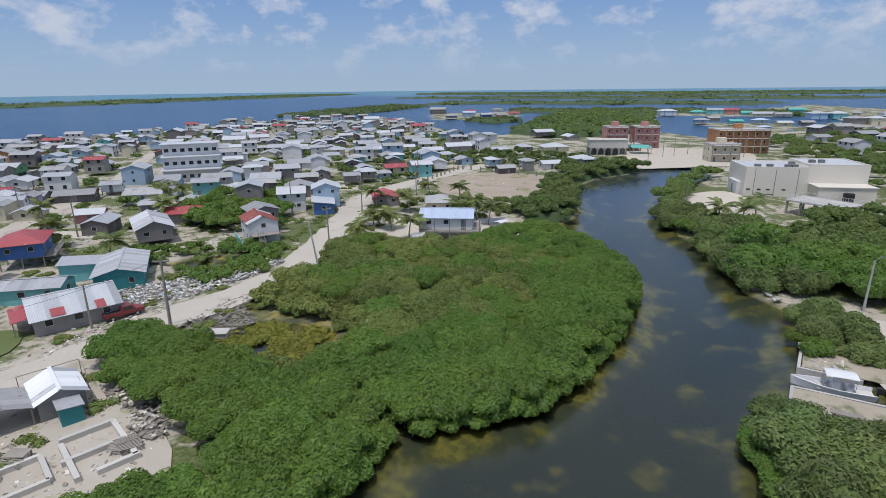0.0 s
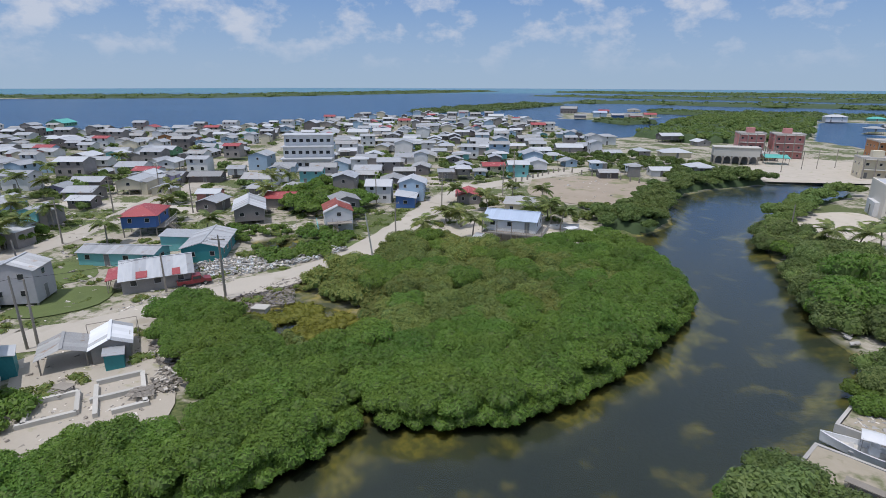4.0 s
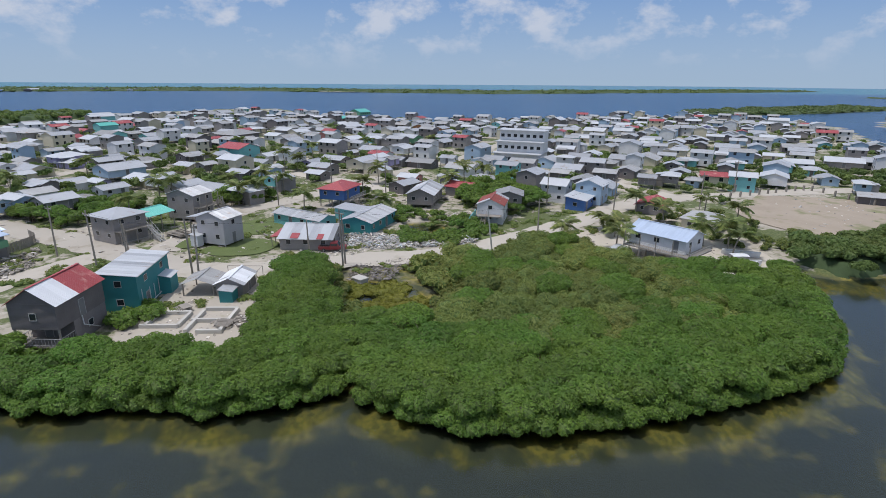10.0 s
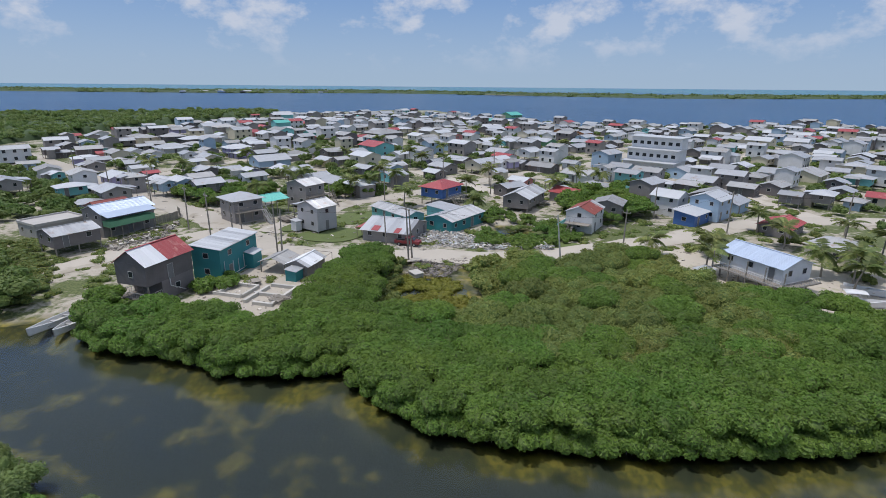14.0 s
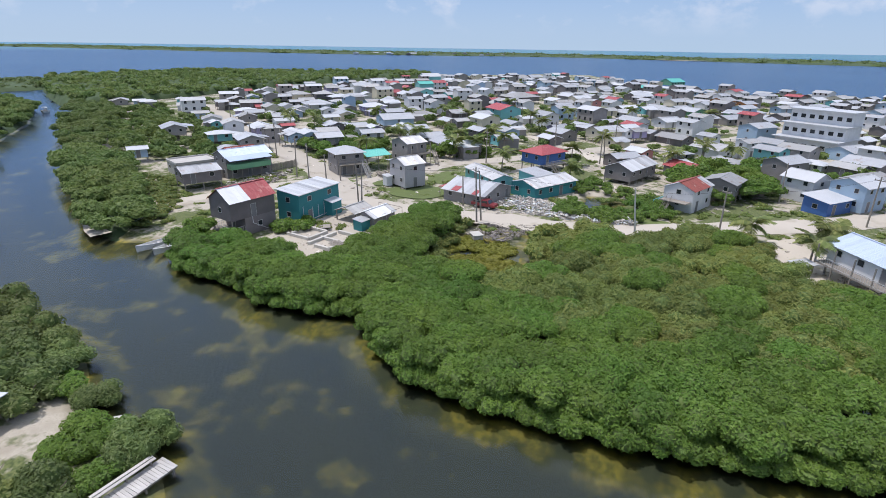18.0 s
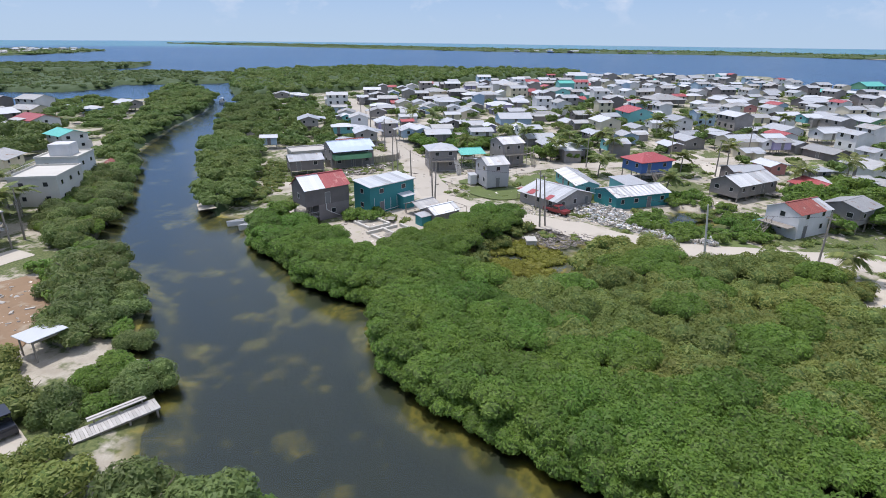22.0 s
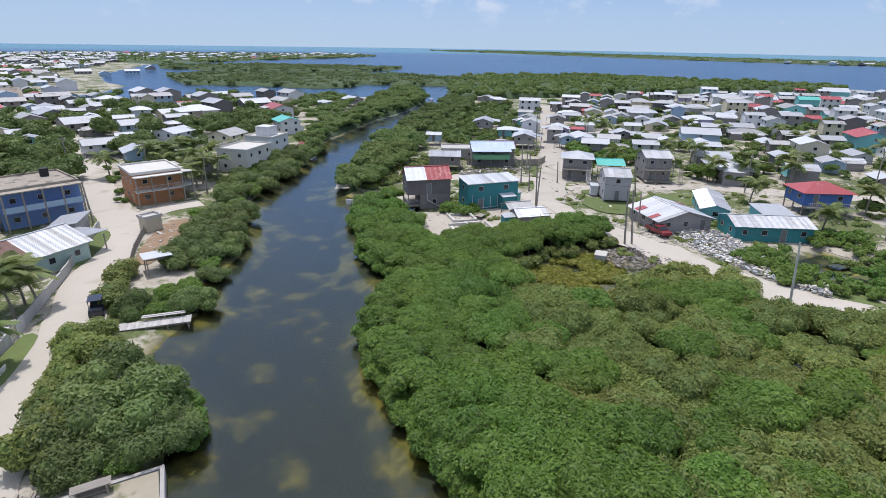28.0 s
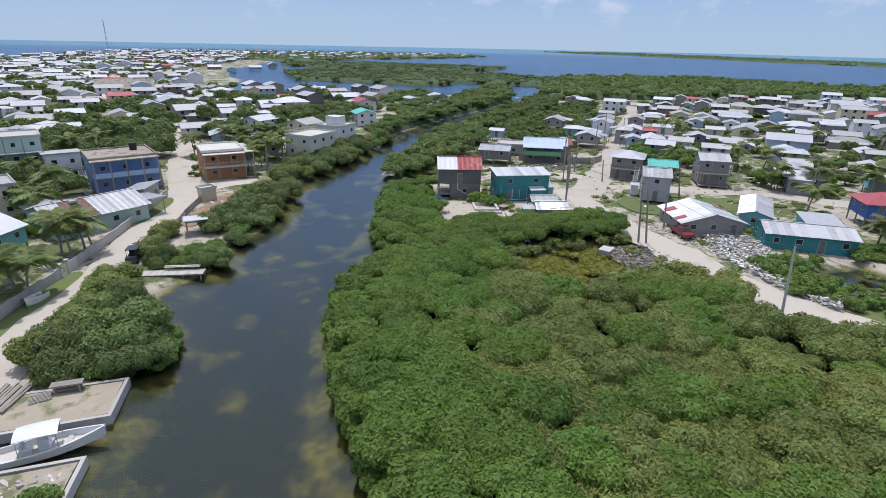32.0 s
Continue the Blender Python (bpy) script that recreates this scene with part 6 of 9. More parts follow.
h = house(-56.0, -75.7, 40, 8.0, 8.0, "white_wall", "pale_concrete", "flat", 2, storey=2.8, label="white rendered block house with a roof terrace", group="houses of the outer bank")
part("stair_tower", Builder().box(-2.0, -2.0, 5.6, 2.0, 2.0, 8.2).mesh("stair_tower", "white_wall"), h)

# concrete hall at the canal's head
hall = thing("concrete_hall", pose(4.4, 153.4, LAND_Z, 0, 0, 14), "large plain beige concrete hall with a flat white roof", "building")
for x0, x1, top in ((-14.5, 0.5, 7.5), (0.5, 14.5, 8.3)):
    part("wall", Builder().box(x0, -6.8, 0, x1, 6.8, top).mesh("wall", "hall_wall"), hall)
    part("roof", Builder().box(x0 + 0.3, -6.5, top, x1 - 0.3, 6.5, top + 0.12).mesh("roof", "white_roof"), hall)
    for a0, b0, a1, b1 in ((x0, -6.8, x1, -6.5), (x0, 6.5, x1, 6.8), (x0, -6.5, x0 + 0.3, 6.5), (x1 - 0.3, -6.5, x1, 6.5)):
        part("parapet", Builder().box(a0, b0, top, a1, b1, top + 0.35).mesh("parapet", "hall_wall"), hall)
for px in (-12.2, -7.2, -1.8):
    part("down_pipe", Builder().bar((px, -6.88, 0.2), (px, -6.88, 7.4), 0.06).mesh("down_pipe", "shade"), hall)
for px in (-13.4, -10.8, -8.6, -4.8):
    part("vent_window", unit_window(1.0, 0.5), hall, pose(px, -6.81, 1.6))
for px, py, pz in ((-11.5, -5.6, 7.6), (-8.5, -5.4, 7.6), (-4.2, -5.6, 7.6), (-2.6, -5.6, 7.6), (-1.0, 0.5, 7.6), (3.0, -1.5, 8.4), (5.4, -1.2, 8.4)):
    u = part("roof_unit", Builder().box(px - 0.7, py - 0.5, pz, px + 0.7, py + 0.5, pz + 0.8).mesh("roof_unit", "shade"), hall)
    part("fan_guard", Builder().bar((px, py, pz + 0.8), (px, py, pz + 0.88), 0.35, sides=10).mesh("fan_guard", "steel"), u)
part("entrance", Builder().box(-15.5, -4.0, 0, -14.5, 3.0, 3.4).mesh("entrance", "white_wall"), hall, label="white arched entrance front")
part("entrance_door", unit_door(2.4), hall, pose(-15.52, -0.5, 0, 0, 0, -90))
part("side_wing", Builder().box(1, -12.5, 0, 14, -6.8, 3.6).box(0.7, -12.8, 3.6, 14.3, -6.8, 3.8).mesh("side_wing", "hall_wall"), hall)
part("water_tank", Builder().bar((7, -14.5, 0), (7, -14.5, 2.6), 1.2, sides=16).mesh("water_tank", "black"), hall, label="black plastic water tank")
terrace = thing("roof_terrace", pose(6.5, 123.5, LAND_Z, 0, 0, -35), "unfinished concrete deck with white balustrades", "building")
part("slab", Builder().box(-6.2, -4, 3.0, 6.2, 4, 3.3).mesh("slab", "concrete"), terrace)
for i in range(5):
    for s in (-1, 1):
        part("column", unit_post(3.0, 0.18), terrace, pose(-5.8 + 2.9 * i, s * 3.6, 0))
railing(terrace, pose(-6.1, -3.9, 3.3), 12.2, 0.9, "white_wall", 0.5)
railing(terrace, pose(-6.1, 3.9, 3.3), 12.2, 0.9, "white_wall", 0.5)
railing(terrace, pose(-6.1, -3.9, 3.3, 0, 0, 90), 7.8, 0.9, "white_wall", 0.5)
BLOCKS = "blocks at the canal's head"
for x_, y_, rot_, w_, d_, fl_, n_, text in ((-57, 253, 20, 10.5, 9, 3, "pink_wall", "unfinished pink rendered block with balconies"), (-44, 258, 20, 11.5, 9, 3, "pink_wall", "unfinished pink rendered block with balconies"), (-5, 251, 20, 22, 10, 3, "orange_wall", "orange rendered block with a flat slab roof"), (-11.9, 216.7, 20, 11, 7, 2, "cream_wall", "cream rendered annex on the sand")):
    bl = house(x_, y_, rot_, w_, d_, n_, "concrete", "flat", fl_, storey=3.3, windows=3.2, label=text, group=BLOCKS)
    for f in range(fl_):
        part("balcony", Builder().box(-w_ / 2 + 0.4, -d_ / 2 - 1.3, 3.3 * f + 3.0, w_ / 2 - 0.4, -d_ / 2 - 0.05, 3.3 * f + 3.2).mesh("balcony", "pale_concrete"), bl)
    for k in range(int(w_ / 3) + 1):
        part("column", unit_post(3.3 * fl_, 0.16), bl, pose(-w_ / 2 + 0.5 + k * (w_ - 1) / int(w_ / 3), -d_ / 2 - 1.2, 0))
    part("stair_head", Builder().box(-1.6, 0, 3.3 * fl_ + 0.2, 1.6, 2.6, 3.3 * fl_ + 2.3).mesh("stair_head", n_), bl)
arch = thing("arcade_building", pose(-56, 224, LAND_Z, 0, 0, 20), "grey concrete building with a row of arches", "building", BLOCKS)
part("upper_wall", Builder().box(-8, -3.5, 3.2, 8, 3.5, 6.4).box(-8.3, -3.8, 6.4, 8.3, 3.8, 6.65).mesh("upper_wall", "pale_concrete"), arch)
part("back_wall", Builder().box(-8, 1.0, 0, 8, 3.5, 3.2).mesh("back_wall", "shade"), arch)
for k in range(6):
    part("column", unit_post(3.2, 0.3), arch, pose(-7.5 + 3 * k, -3.1, 0))
for k in range(5):
    b = Builder()
    for i in range(6):
        a0, a1 = math.pi * i / 6, math.pi * (i + 1) / 6
        b.add([(x, y, z) for y in (-3.45, -3.1) for x, z in ((1.2 * math.cos(a0), 2 + 1.2 * math.sin(a0)), (1.2 * math.cos(a1), 2 + 1.2 * math.sin(a1)), (1.2 * math.cos(a1), 3.25), (1.2 * math.cos(a0), 3.25))], [(0, 1, 2, 3), (7, 6, 5, 4), (0, 4, 5, 1)])
    part("arch", b.mesh("arch", "pale_concrete"), arch, pose(-6 + 3 * k, 0, 0))
hut = canopy(-43, 232, 20, 8, 6, 2.8, "teal_roof", "shed", "open shelter with a pale green roof on the sand", rise=0.6)
for k, (px, py) in enumerate(((-33, 221), (-29, 227), (-47, 231), (-24, 234), (-18, 227), (-3, 231), (3, 237), (-37.7, 209.5))):
    thing("timber_post", pose(px, py, LAND_Z, 2 * (k % 3) - 2, 0, 0), "tall bare timber post on the sand", "post", "posts on the sand", data=unit_post(7.0 + 0.5 * (k % 3), 0.12))
frame_ = thing("column_frame", pose(-55, 240, LAND_Z, 0, 0, 20), "unfinished frame of grey concrete columns", "building")
for i in range(8):
    for j in range(3):
        part("column", unit_post(5.0, 0.2), frame_, pose(-11 + 3.1 * i, -4 + 4 * j, 0))
part("slab", Builder().box(-11.5, -4.5, 3.0, 11.2, 4.5, 3.3).mesh("slab", "concrete"), frame_)

# school: three stepped floors with white slabs
school = thing("school", pose(-175.1, 110.3, LAND_Z, 0, 0, 45), "long white three-storey school with stepped balconies", "building")
for f in range(3):
    y0 = -6.5 + 3.2 * f
    part("floor_block", Builder().box(-8.6, y0, 3.95 * f, 8.6, 6.5, 3.95 * f + 3.75).mesh("floor_block", "white_wall"), school)
    part("slab_roof", Builder().box(-9.2, y0 - 1.4, 3.95 * f + 3.75, 9.2, 6.9, 3.95 * f + 3.97).mesh("slab_roof", "white_roof"), school)
    for i in range(7):
        part("window", unit_window(1.4, 1.2), school, pose(-7.4 + 2.46 * i, y0 - 0.02, 3.95 * f + 1.2))
        part("window", unit_window(1.4, 1.2), school, pose(0, 0, 0, 0, 0, 180) @ pose(-7.4 + 2.46 * i, -6.52, 3.95 * f + 1.2))

# ---- the rest of the village ----
ROOFS = {"w": "white_roof", "o": "zinc_old", "r": "red_roof", "t": "teal_roof", "b": "blue_roof"}
WALLS = {"W": "white_wall", "G": "wood", "D": "wood_dark", "A": "aqua_wall", "S": "sky_wall", "B": "blue_wall", "L": "lilac_wall", "P": "pink_wall", "O": "orange_wall", "C": "cream_wall", "N": "green_wall"}
TONE = {"wood": "weathered grey timber", "wood_dark": "dark timber", "white_wall": "white timber", "aqua_wall": "aqua timber", "sky_wall": "pale blue timber", "blue_wall": "blue timber", "lilac_wall": "lilac timber", "pink_wall": "pink rendered", "orange_wall": "orange rendered", "cream_wall": "cream rendered", "green_wall": "green timber"}
LID = {"white_roof": "bright white metal", "zinc": "pale metal", "zinc_old": "dull grey metal", "red_roof": "faded red", "teal_roof": "turquoise", "blue_roof": "pale blue"}
TAKEN, OUTER = [], []
dice = random.Random(77)


def H(x, y, rot, w, d, code=""):
    """A village house from a short code: roof and wall colours, storeys, hipped or not."""
    wall = next((WALLS[c] for c in code if c in WALLS), dice.choice(["wood", "wood", "wood", "wood_dark", "wood_dark", "white_wall", "cream_wall", "sky_wall", "lilac_wall", "aqua_wall"]))
    roof = next((ROOFS[c] for c in code if c in ROOFS), "zinc")
    if roof == "white_roof" and dice.random() < 0.45:
        roof = "zinc"
    floors = 2 if "2" in code else 1
    stilt = dice.choice([0.0, 0.0, 1.2, 1.5]) if floors == 1 else 0.0
    kind = "hip" if "h" in code or dice.random() < 0.2 else "gable"
    TAKEN.append((x, y, max(w, d) * 0.55))
    if x < -330 or y < -290 or (x < -250 and y > 200):
        OUTER.append((x, y, rot, w, d, floors, wall, roof))
        return
    ob = house(x, y, rot, w, d, wall, roof, kind, floors, stilt, "x", 0.16 * d, 0.7, storey=2.25, windows=2.9 if x > -165 and abs(y) < 150 and x < 20 else 6.5, label=f"{'two-storey' if floors == 2 else 'small'} {TONE[wall]} house with a {LID[roof]} roof")
    if x > -260 and abs(y) < 190 and dice.random() < 0.75:
        lw, ld = w * dice.uniform(0.4, 0.9), dice.uniform(1.6, 2.6)
        side, off = dice.choice([0, 180]), dice.uniform(-0.5, 0.5)
        turn = pose(0, 0, 0, 0, 0, side)
        lh = 2.0 + stilt + (dice.choice([0, 2.5]) if floors == 2 else 0)
        if dice.random() < 0.5:
            part("lean_to", Builder().box(-lw / 2, -ld / 2, 0, lw / 2, ld / 2 - 0.02, lh).mesh("lean_to", dice.choice([wall, "wood"])), ob, turn @ pose(off * (w - lw), -d / 2 - ld / 2, 0))
        else:
            for sx in (-lw / 2 + 0.1, lw / 2 - 0.1):
                part("porch_post", unit_post(lh, 0.06), ob, turn @ pose(off * (w - lw) + sx, -d / 2 - ld + 0.15, 0))
        part("porch_roof", shed_roof(lw, ld, 0.35, 0.2).mesh("porch_roof", dice.choice([roof, "zinc_old", "zinc"])), ob, turn @ pose(off * (w - lw), -d / 2 - ld / 2, lh))


H(-212, -110, 127, 6.2, 4.2, "w")
H(-211, -100, 127, 8.7, 5.7, "o")
H(-223, -103, 42, 6.6, 5.3, "Ao")
H(-210, -94, 130, 5.2, 3.5, "rP")
H(-195.3, -92.8, 127, 8.1, 5.3, "w")
H(-171.5, -77.6, 43, 6.5, 5.2, "oG")
H(-183.1, -70.3, 128, 6.5, 5.1, "wG")
H(-187.4, -76.4, 42, 6.3, 4.7, "o")
H(-197.5, -72.4, 37, 7.0, 5.6, "o")
H(-217, -71, 130, 11.0, 8.3, "hwW")
H(-198.6, -58.0, 37, 6.1, 4.4, "WL")
H(-208.9, -57.2, 130, 5.4, 4.3, "o")
H(-257, -98, 41, 8.5, 6.8, "ho")
H(-254, -85, 130, 8.9, 7.0, "oD2")
H(-301, -101, 129, 7.5, 5.5, "o")
H(-256, -69, 133, 10.8, 7.4, "hW")
H(-243, -72, 131, 7.4, 4.7, "o")
H(-318, -89, 130, 11.1, 8.1, "W2")
H(-310, -79, 128, 10.4, 8.5, "oG2")
H(-306, -72, 131, 8.3, 5.5, "o")
H(-352, -80, 132, 9.5, 6.6, "w")
H(-288, -60, 133, 9.4, 6.8, "rP")
H(-325, -61, 38, 8.9, 5.6, "r")
H(-419, -70, 128, 14.1, 10.5, "wA2")
H(-336, -53, 130, 9.7, 6.4, "tA2")
H(-298, -45, 43, 11.8, 9.0, "oA")
H(-267, -37, 134, 7.9, 6.0, "wW")
H(-416, -53, 44, 12.0, 8.1, "w")
H(-446, -48, 44, 11.3, 8.0, "o")
H(-404, -33, 128, 10.4, 8.1, "w")
H(-273, -28, 127, 9.0, 6.4, "r")
H(-302, -28, 129, 8.9, 7.2, "w")
H(-306, -21, 37, 8.0, 5.0, "o")
H(-216, -45, 128, 9.8, 6.8, "w")
H(-220, -30, 129, 7.7, 6.3, "w")
H(-205.5, -20.9, 126, 11.0, 6.9, "o")
H(-180.5, -24.0, 127, 11.2, 8.5, "w")
H(-168.0, -15.9, 38, 9.1, 6.5, "w")
H(-166.4, -26.9, 40, 5.3, 3.4, "w")
H(-167.6, -33.9, 134, 6.8, 4.8, "wW")
H(-165.9, -40.0, 129, 6.7, 4.5, "w")
H(-139.8, -38.0, 38, 7.4, 5.2, "w")
H(-135.4, -29.9, 130, 7.0, 5.5, "w")
H(-143.4, -27.0, 128, 4.6, 3.1, "oS")
H(-146.2, -20.9, 133, 6.6, 4.4, "w")
H(-153.6, -4.9, 133, 8.5, 5.3, "w")
H(-147.0, -67.5, 39, 7.0, 5.7, "oW2")
H(-141.3, -51.2, 42, 5.6, 4.2, "oG2")
H(-136.8, -63.5, 127, 8.4, 6.1, "hwG")
H(-126.2, -49.2, 43, 7.5, 6.0, "wG")
H(-118.3, -51.3, 41, 4.7, 3.3, "w")
H(-476, -3, 133, 10.6, 7.9, "oW")
H(-494, 6, 131, 12.7, 9.5, "w")
H(-550, 23, 134, 9.4, 7.6, "w")
H(-426, -16, 44, 12.4, 10.1, "t")
H(-339, -5, 133, 10.7, 6.7, "w")
H(-291, -12, 131, 10.2, 8.3, "hw")
H(-266, 1, 131, 6.1, 4.0, "r")
H(-284, 12, 133, 16.0, 12.3, "oD")
H(-310, 23, 133, 7.2, 4.4, "w")
H(-217.4, 11.0, 37, 11.8, 9.4, "rA2")
H(-208.2, 20.9, 133, 6.9, 5.3, "wW")
H(-202.0, 28.9, 38, 7.8, 6.2, "wW2")
H(-191.0, 17.0, 43, 7.0, 4.8, "wW")
H(-177.9, 19.9, 130, 4.6, 3.3, "wC")
H(-187.3, 8.0, 131, 5.8, 3.7, "o")
H(-180.5, 0.1, 131, 4.9, 3.9, "o")
H(-204.9, -5.9, 132, 7.4, 5.1, "o")
H(-161.0, 10.0, 43, 6.6, 4.1, "w")
H(-148.8, 18.9, 130, 6.2, 4.0, "wA")
H(-135.9, 10.1, 128, 6.9, 5.4, "hw")
H(-185.8, 33.8, 134, 6.3, 4.5, "w")
H(-190.8, 42.8, 41, 9.0, 5.8, "w")
H(-161.6, 31.8, 39, 5.8, 4.2, "wD")
H(-308, 59, 37, 10.1, 7.8, "w")
H(-273, 47, 38, 10.0, 6.6, "P")
H(-316, 75, 132, 13.3, 9.4, "wD")
H(-257, 63, 127, 9.5, 7.6, "w")
H(-244, 70, 129, 6.8, 4.9, "w")
H(-232, 53, 132, 6.5, 5.2, "o")
H(-206.7, 51.7, 130, 5.8, 4.0, "w")
H(-183.4, 56.5, 130, 6.3, 4.8, "w")
H(-172.5, 48.6, 133, 9.9, 6.6, "C")
H(-172.3, 54.5, 44, 4.3, 3.3, "w")
H(-479, 119, 131, 16.0, 12.1, "htN")
H(-393, 115, 40, 13.0, 10.4, "o")
H(-306, 106, 43, 8.6, 5.9, "w")
H(-291, 112, 130, 9.9, 7.3, "oO2")
H(-367, 154, 39, 9.7, 7.5, "wS")
H(-255, 112, 127, 8.8, 5.7, "wS2")
H(-242, 88, 37, 9.2, 7.2, "N")
H(-203.1, 72.3, 131, 7.8, 5.4, "wW")
H(-218, 88, 127, 8.4, 6.2, "w")
H(-241, 114, 37, 8.4, 6.8, "w")
H(-268, 131, 128, 7.8, 5.3, "o")
H(-174.1, 70.3, 44, 9.5, 5.9, "oD")
H(-172.8, 79.9, 42, 5.1, 4.0, "w")
H(-155.8, 85.8, 131, 5.3, 3.5, "oW2")
H(-136.9, 77.0, 44, 5.6, 4.1, "oG")
H(-137.1, 65.2, 37, 4.0, 3.3, "w")
H(-146.2, 56.5, 42, 5.7, 4.3, "wP")
H(-298, 37, 38, 9.6, 7.6, "w")
H(-414, 27, 41, 9.4, 6.6, "w")
H(-401, 39, 128, 9.2, 7.0, "w")
H(-468, 57, 41, 8.2, 5.6, "o")
H(-497, 70, 129, 10.5, 8.4, "w")
H(-414, 75, 128, 10.4, 8.1, "w")
H(-400, 86, 127, 10.8, 6.7, "t")
H(-329, 179, 131, 9.6, 7.3, "oC2")
H(-300, 158, 131, 8.7, 7.1, "w")
H(-284, 165, 44, 8.4, 5.3, "w")
H(-303, 190, 131, 9.0, 7.2, "o")
H(-311, 215, 128, 12.4, 7.9, "wD2")
H(-267, 179, 43, 6.9, 5.6, "w")
H(-276, 203, 128, 10.0, 6.5, "w")
H(-240, 193, 37, 10.8, 8.7, "wC2")
H(-303, 242, 40, 8.0, 6.0, "w")
H(-316, 274, 130, 11.0, 7.4, "rP")
H(-280, 256, 126, 7.5, 4.8, "wW")
H(-237, 181, 36, 8.7, 5.6, "w")
H(-221, 165, 43, 6.7, 4.6, "A")
H(-243, 214, 41, 10.0, 7.6, "w")
H(-251, 242, 132, 10.4, 8.3, "w")
H(-304, 294, 132, 7.5, 5.7, "w")
H(-300, 303, 37, 6.2, 4.5, "w")
H(-241, 258, 127, 9.1, 6.5, "wW2")
H(-261, 285, 128, 6.6, 5.2, "w")
H(-249, 282, 133, 7.9, 6.0, "w")
H(-217, 197, 129, 8.1, 5.7, "w")
H(-197, 177, 36, 8.2, 6.5, "w")
H(-197, 192, 37, 7.4, 4.8, "w")
H(-199, 210, 128, 8.4, 6.6, "w")
H(-195, 149, 132, 8.0, 5.7, "wW")
H(-183, 136, 44, 6.7, 5.3, "w")
H(-173, 141, 133, 7.9, 6.3, "Gw")
H(-193, 219, 133, 7.4, 5.8, "wD")
H(-202, 238, 41, 7.8, 5.0, "w")
H(-172, 174, 41, 6.2, 4.2, "wW2")
H(-179, 218, 36, 6.6, 4.9, "Sw")
H(-148.7, 96.3, 43, 7.9, 5.3, "oG2")
H(-140.8, 97.3, 43, 5.8, 3.9, "wW")
H(-153.6, 115.7, 43, 5.4, 3.7, "wW2")
H(-141.8, 118.7, 43, 7.4, 5.9, "wG2")
H(-151.8, 132.2, 131, 7.3, 5.5, "oG")
H(-156.1, 152.8, 129, 11.6, 9.5, "oC")
H(-163, 176, 130, 7.7, 5.9, "hw")
H(-161, 186, 128, 5.9, 4.4, "wC")
H(-149, 184, 42, 7.2, 4.5, "w")
H(-140.7, 158.0, 37, 6.1, 4.6, "w")
H(-134.5, 145.2, 130, 5.2, 4.1, "w")
H(-116.6, 118.9, 41, 4.6, 3.6, "wG")
H(-115.8, 126.8, 132, 6.4, 4.0, "wG")
H(-113.9, 133.7, 127, 5.0, 3.6, "o")
H(-104.4, 141.8, 42, 6.6, 5.3, "wA2")
H(-128.2, 167.1, 39, 5.1, 3.5, "wA")
H(-265, 365, 39, 12.1, 7.6, "hwW2")
H(-289, 330, 133, 10.0, 7.7, "wW")
H(-281, 341, 42, 7.8, 5.9, "w")
H(-205, 225, 127, 8.1, 5.7, "w")
H(-190, 200, 133, 7.3, 5.8, "C")
H(-185, 234, 39, 7.0, 5.4, "S")
H(-193, 264, 39, 7.1, 5.6, "w")
H(-180, 255, 130, 8.5, 5.7, "w")
H(-146, 208, 38, 7.0, 4.7, "w")
H(-169, 272, 132, 7.6, 4.9, "A")
H(-152, 265, 127, 7.9, 6.4, "S")
H(-124, 258, 43, 9.0, 6.0, "W2")
H(-121.6, 180.0, 130, 8.0, 6.4, "wA")
H(-115.8, 186.8, 40, 7.3, 5.1, "wA")
H(-120, 209, 38, 11.2, 7.3, "w")
H(-102.9, 176.2, 134, 6.9, 4.4, "S")
H(-101, 211, 41, 7.4, 5.5, "w")
H(-94, 227, 133, 8.2, 5.2, "hw")
H(-81, 231, 36, 11.4, 8.7, "hwC")
H(-89.0, 169.3, 128, 5.4, 3.5, "w")
H(-80.0, 158.6, 39, 6.1, 4.2, "oD")
H(-75.3, 168.3, 39, 4.2, 3.1, "w")
H(-68.5, 175.0, 38, 7.1, 4.6, "w")
H(-58.8, 183.6, 41, 7.2, 5.9, "w")
H(-103, 293, 43, 11.5, 7.2, "w")
H(-85, 286, 133, 8.2, 6.2, "w")
H(-316, 127, 127, 6.0, 3.9, "w")
H(-289, 122, 130, 8.6, 6.3, "O")
H(-240, 105, 43, 7.4, 5.7, "N")
H(-258, 118, 127, 7.2, 4.5, "S")
H(-311, 170, 131, 7.9, 5.3, "w")
H(-174.3, 58.5, 129, 5.4, 4.0, "o")
H(-162.4, 51.6, 134, 5.7, 4.3, "C")
H(-132.1, 64.3, 134, 4.0, 2.8, "wW")
H(-144.8, 88.6, 38, 6.8, 4.3, "wA2")
H(-132.0, 72.0, 134, 4.3, 3.3, "o")
H(-213, -169, 43, 9.1, 5.7, "w")
H(-203, -150, 132, 4.8, 3.3, "w")
H(-199, -142, 134, 5.6, 4.0, "wW")
H(-227, -147, 41, 6.1, 4.0, "w")
H(-209, -113, 134, 5.0, 3.9, "w")
H(-225, -115, 45, 7.2, 4.9, "oD")
H(-218, -103, 139, 6.0, 4.3, "r")
H(-187.2, -68.4, 46, 6.7, 4.4, "o")
H(-265, -106, 137, 7.9, 5.9, "ho")
H(-253, -76, 137, 9.8, 6.9, "hw")
H(-331, -114, 132, 6.3, 3.9, "w")
H(-329, -104, 44, 9.2, 6.5, "w")
H(-358, -102, 44, 9.8, 6.4, "w")
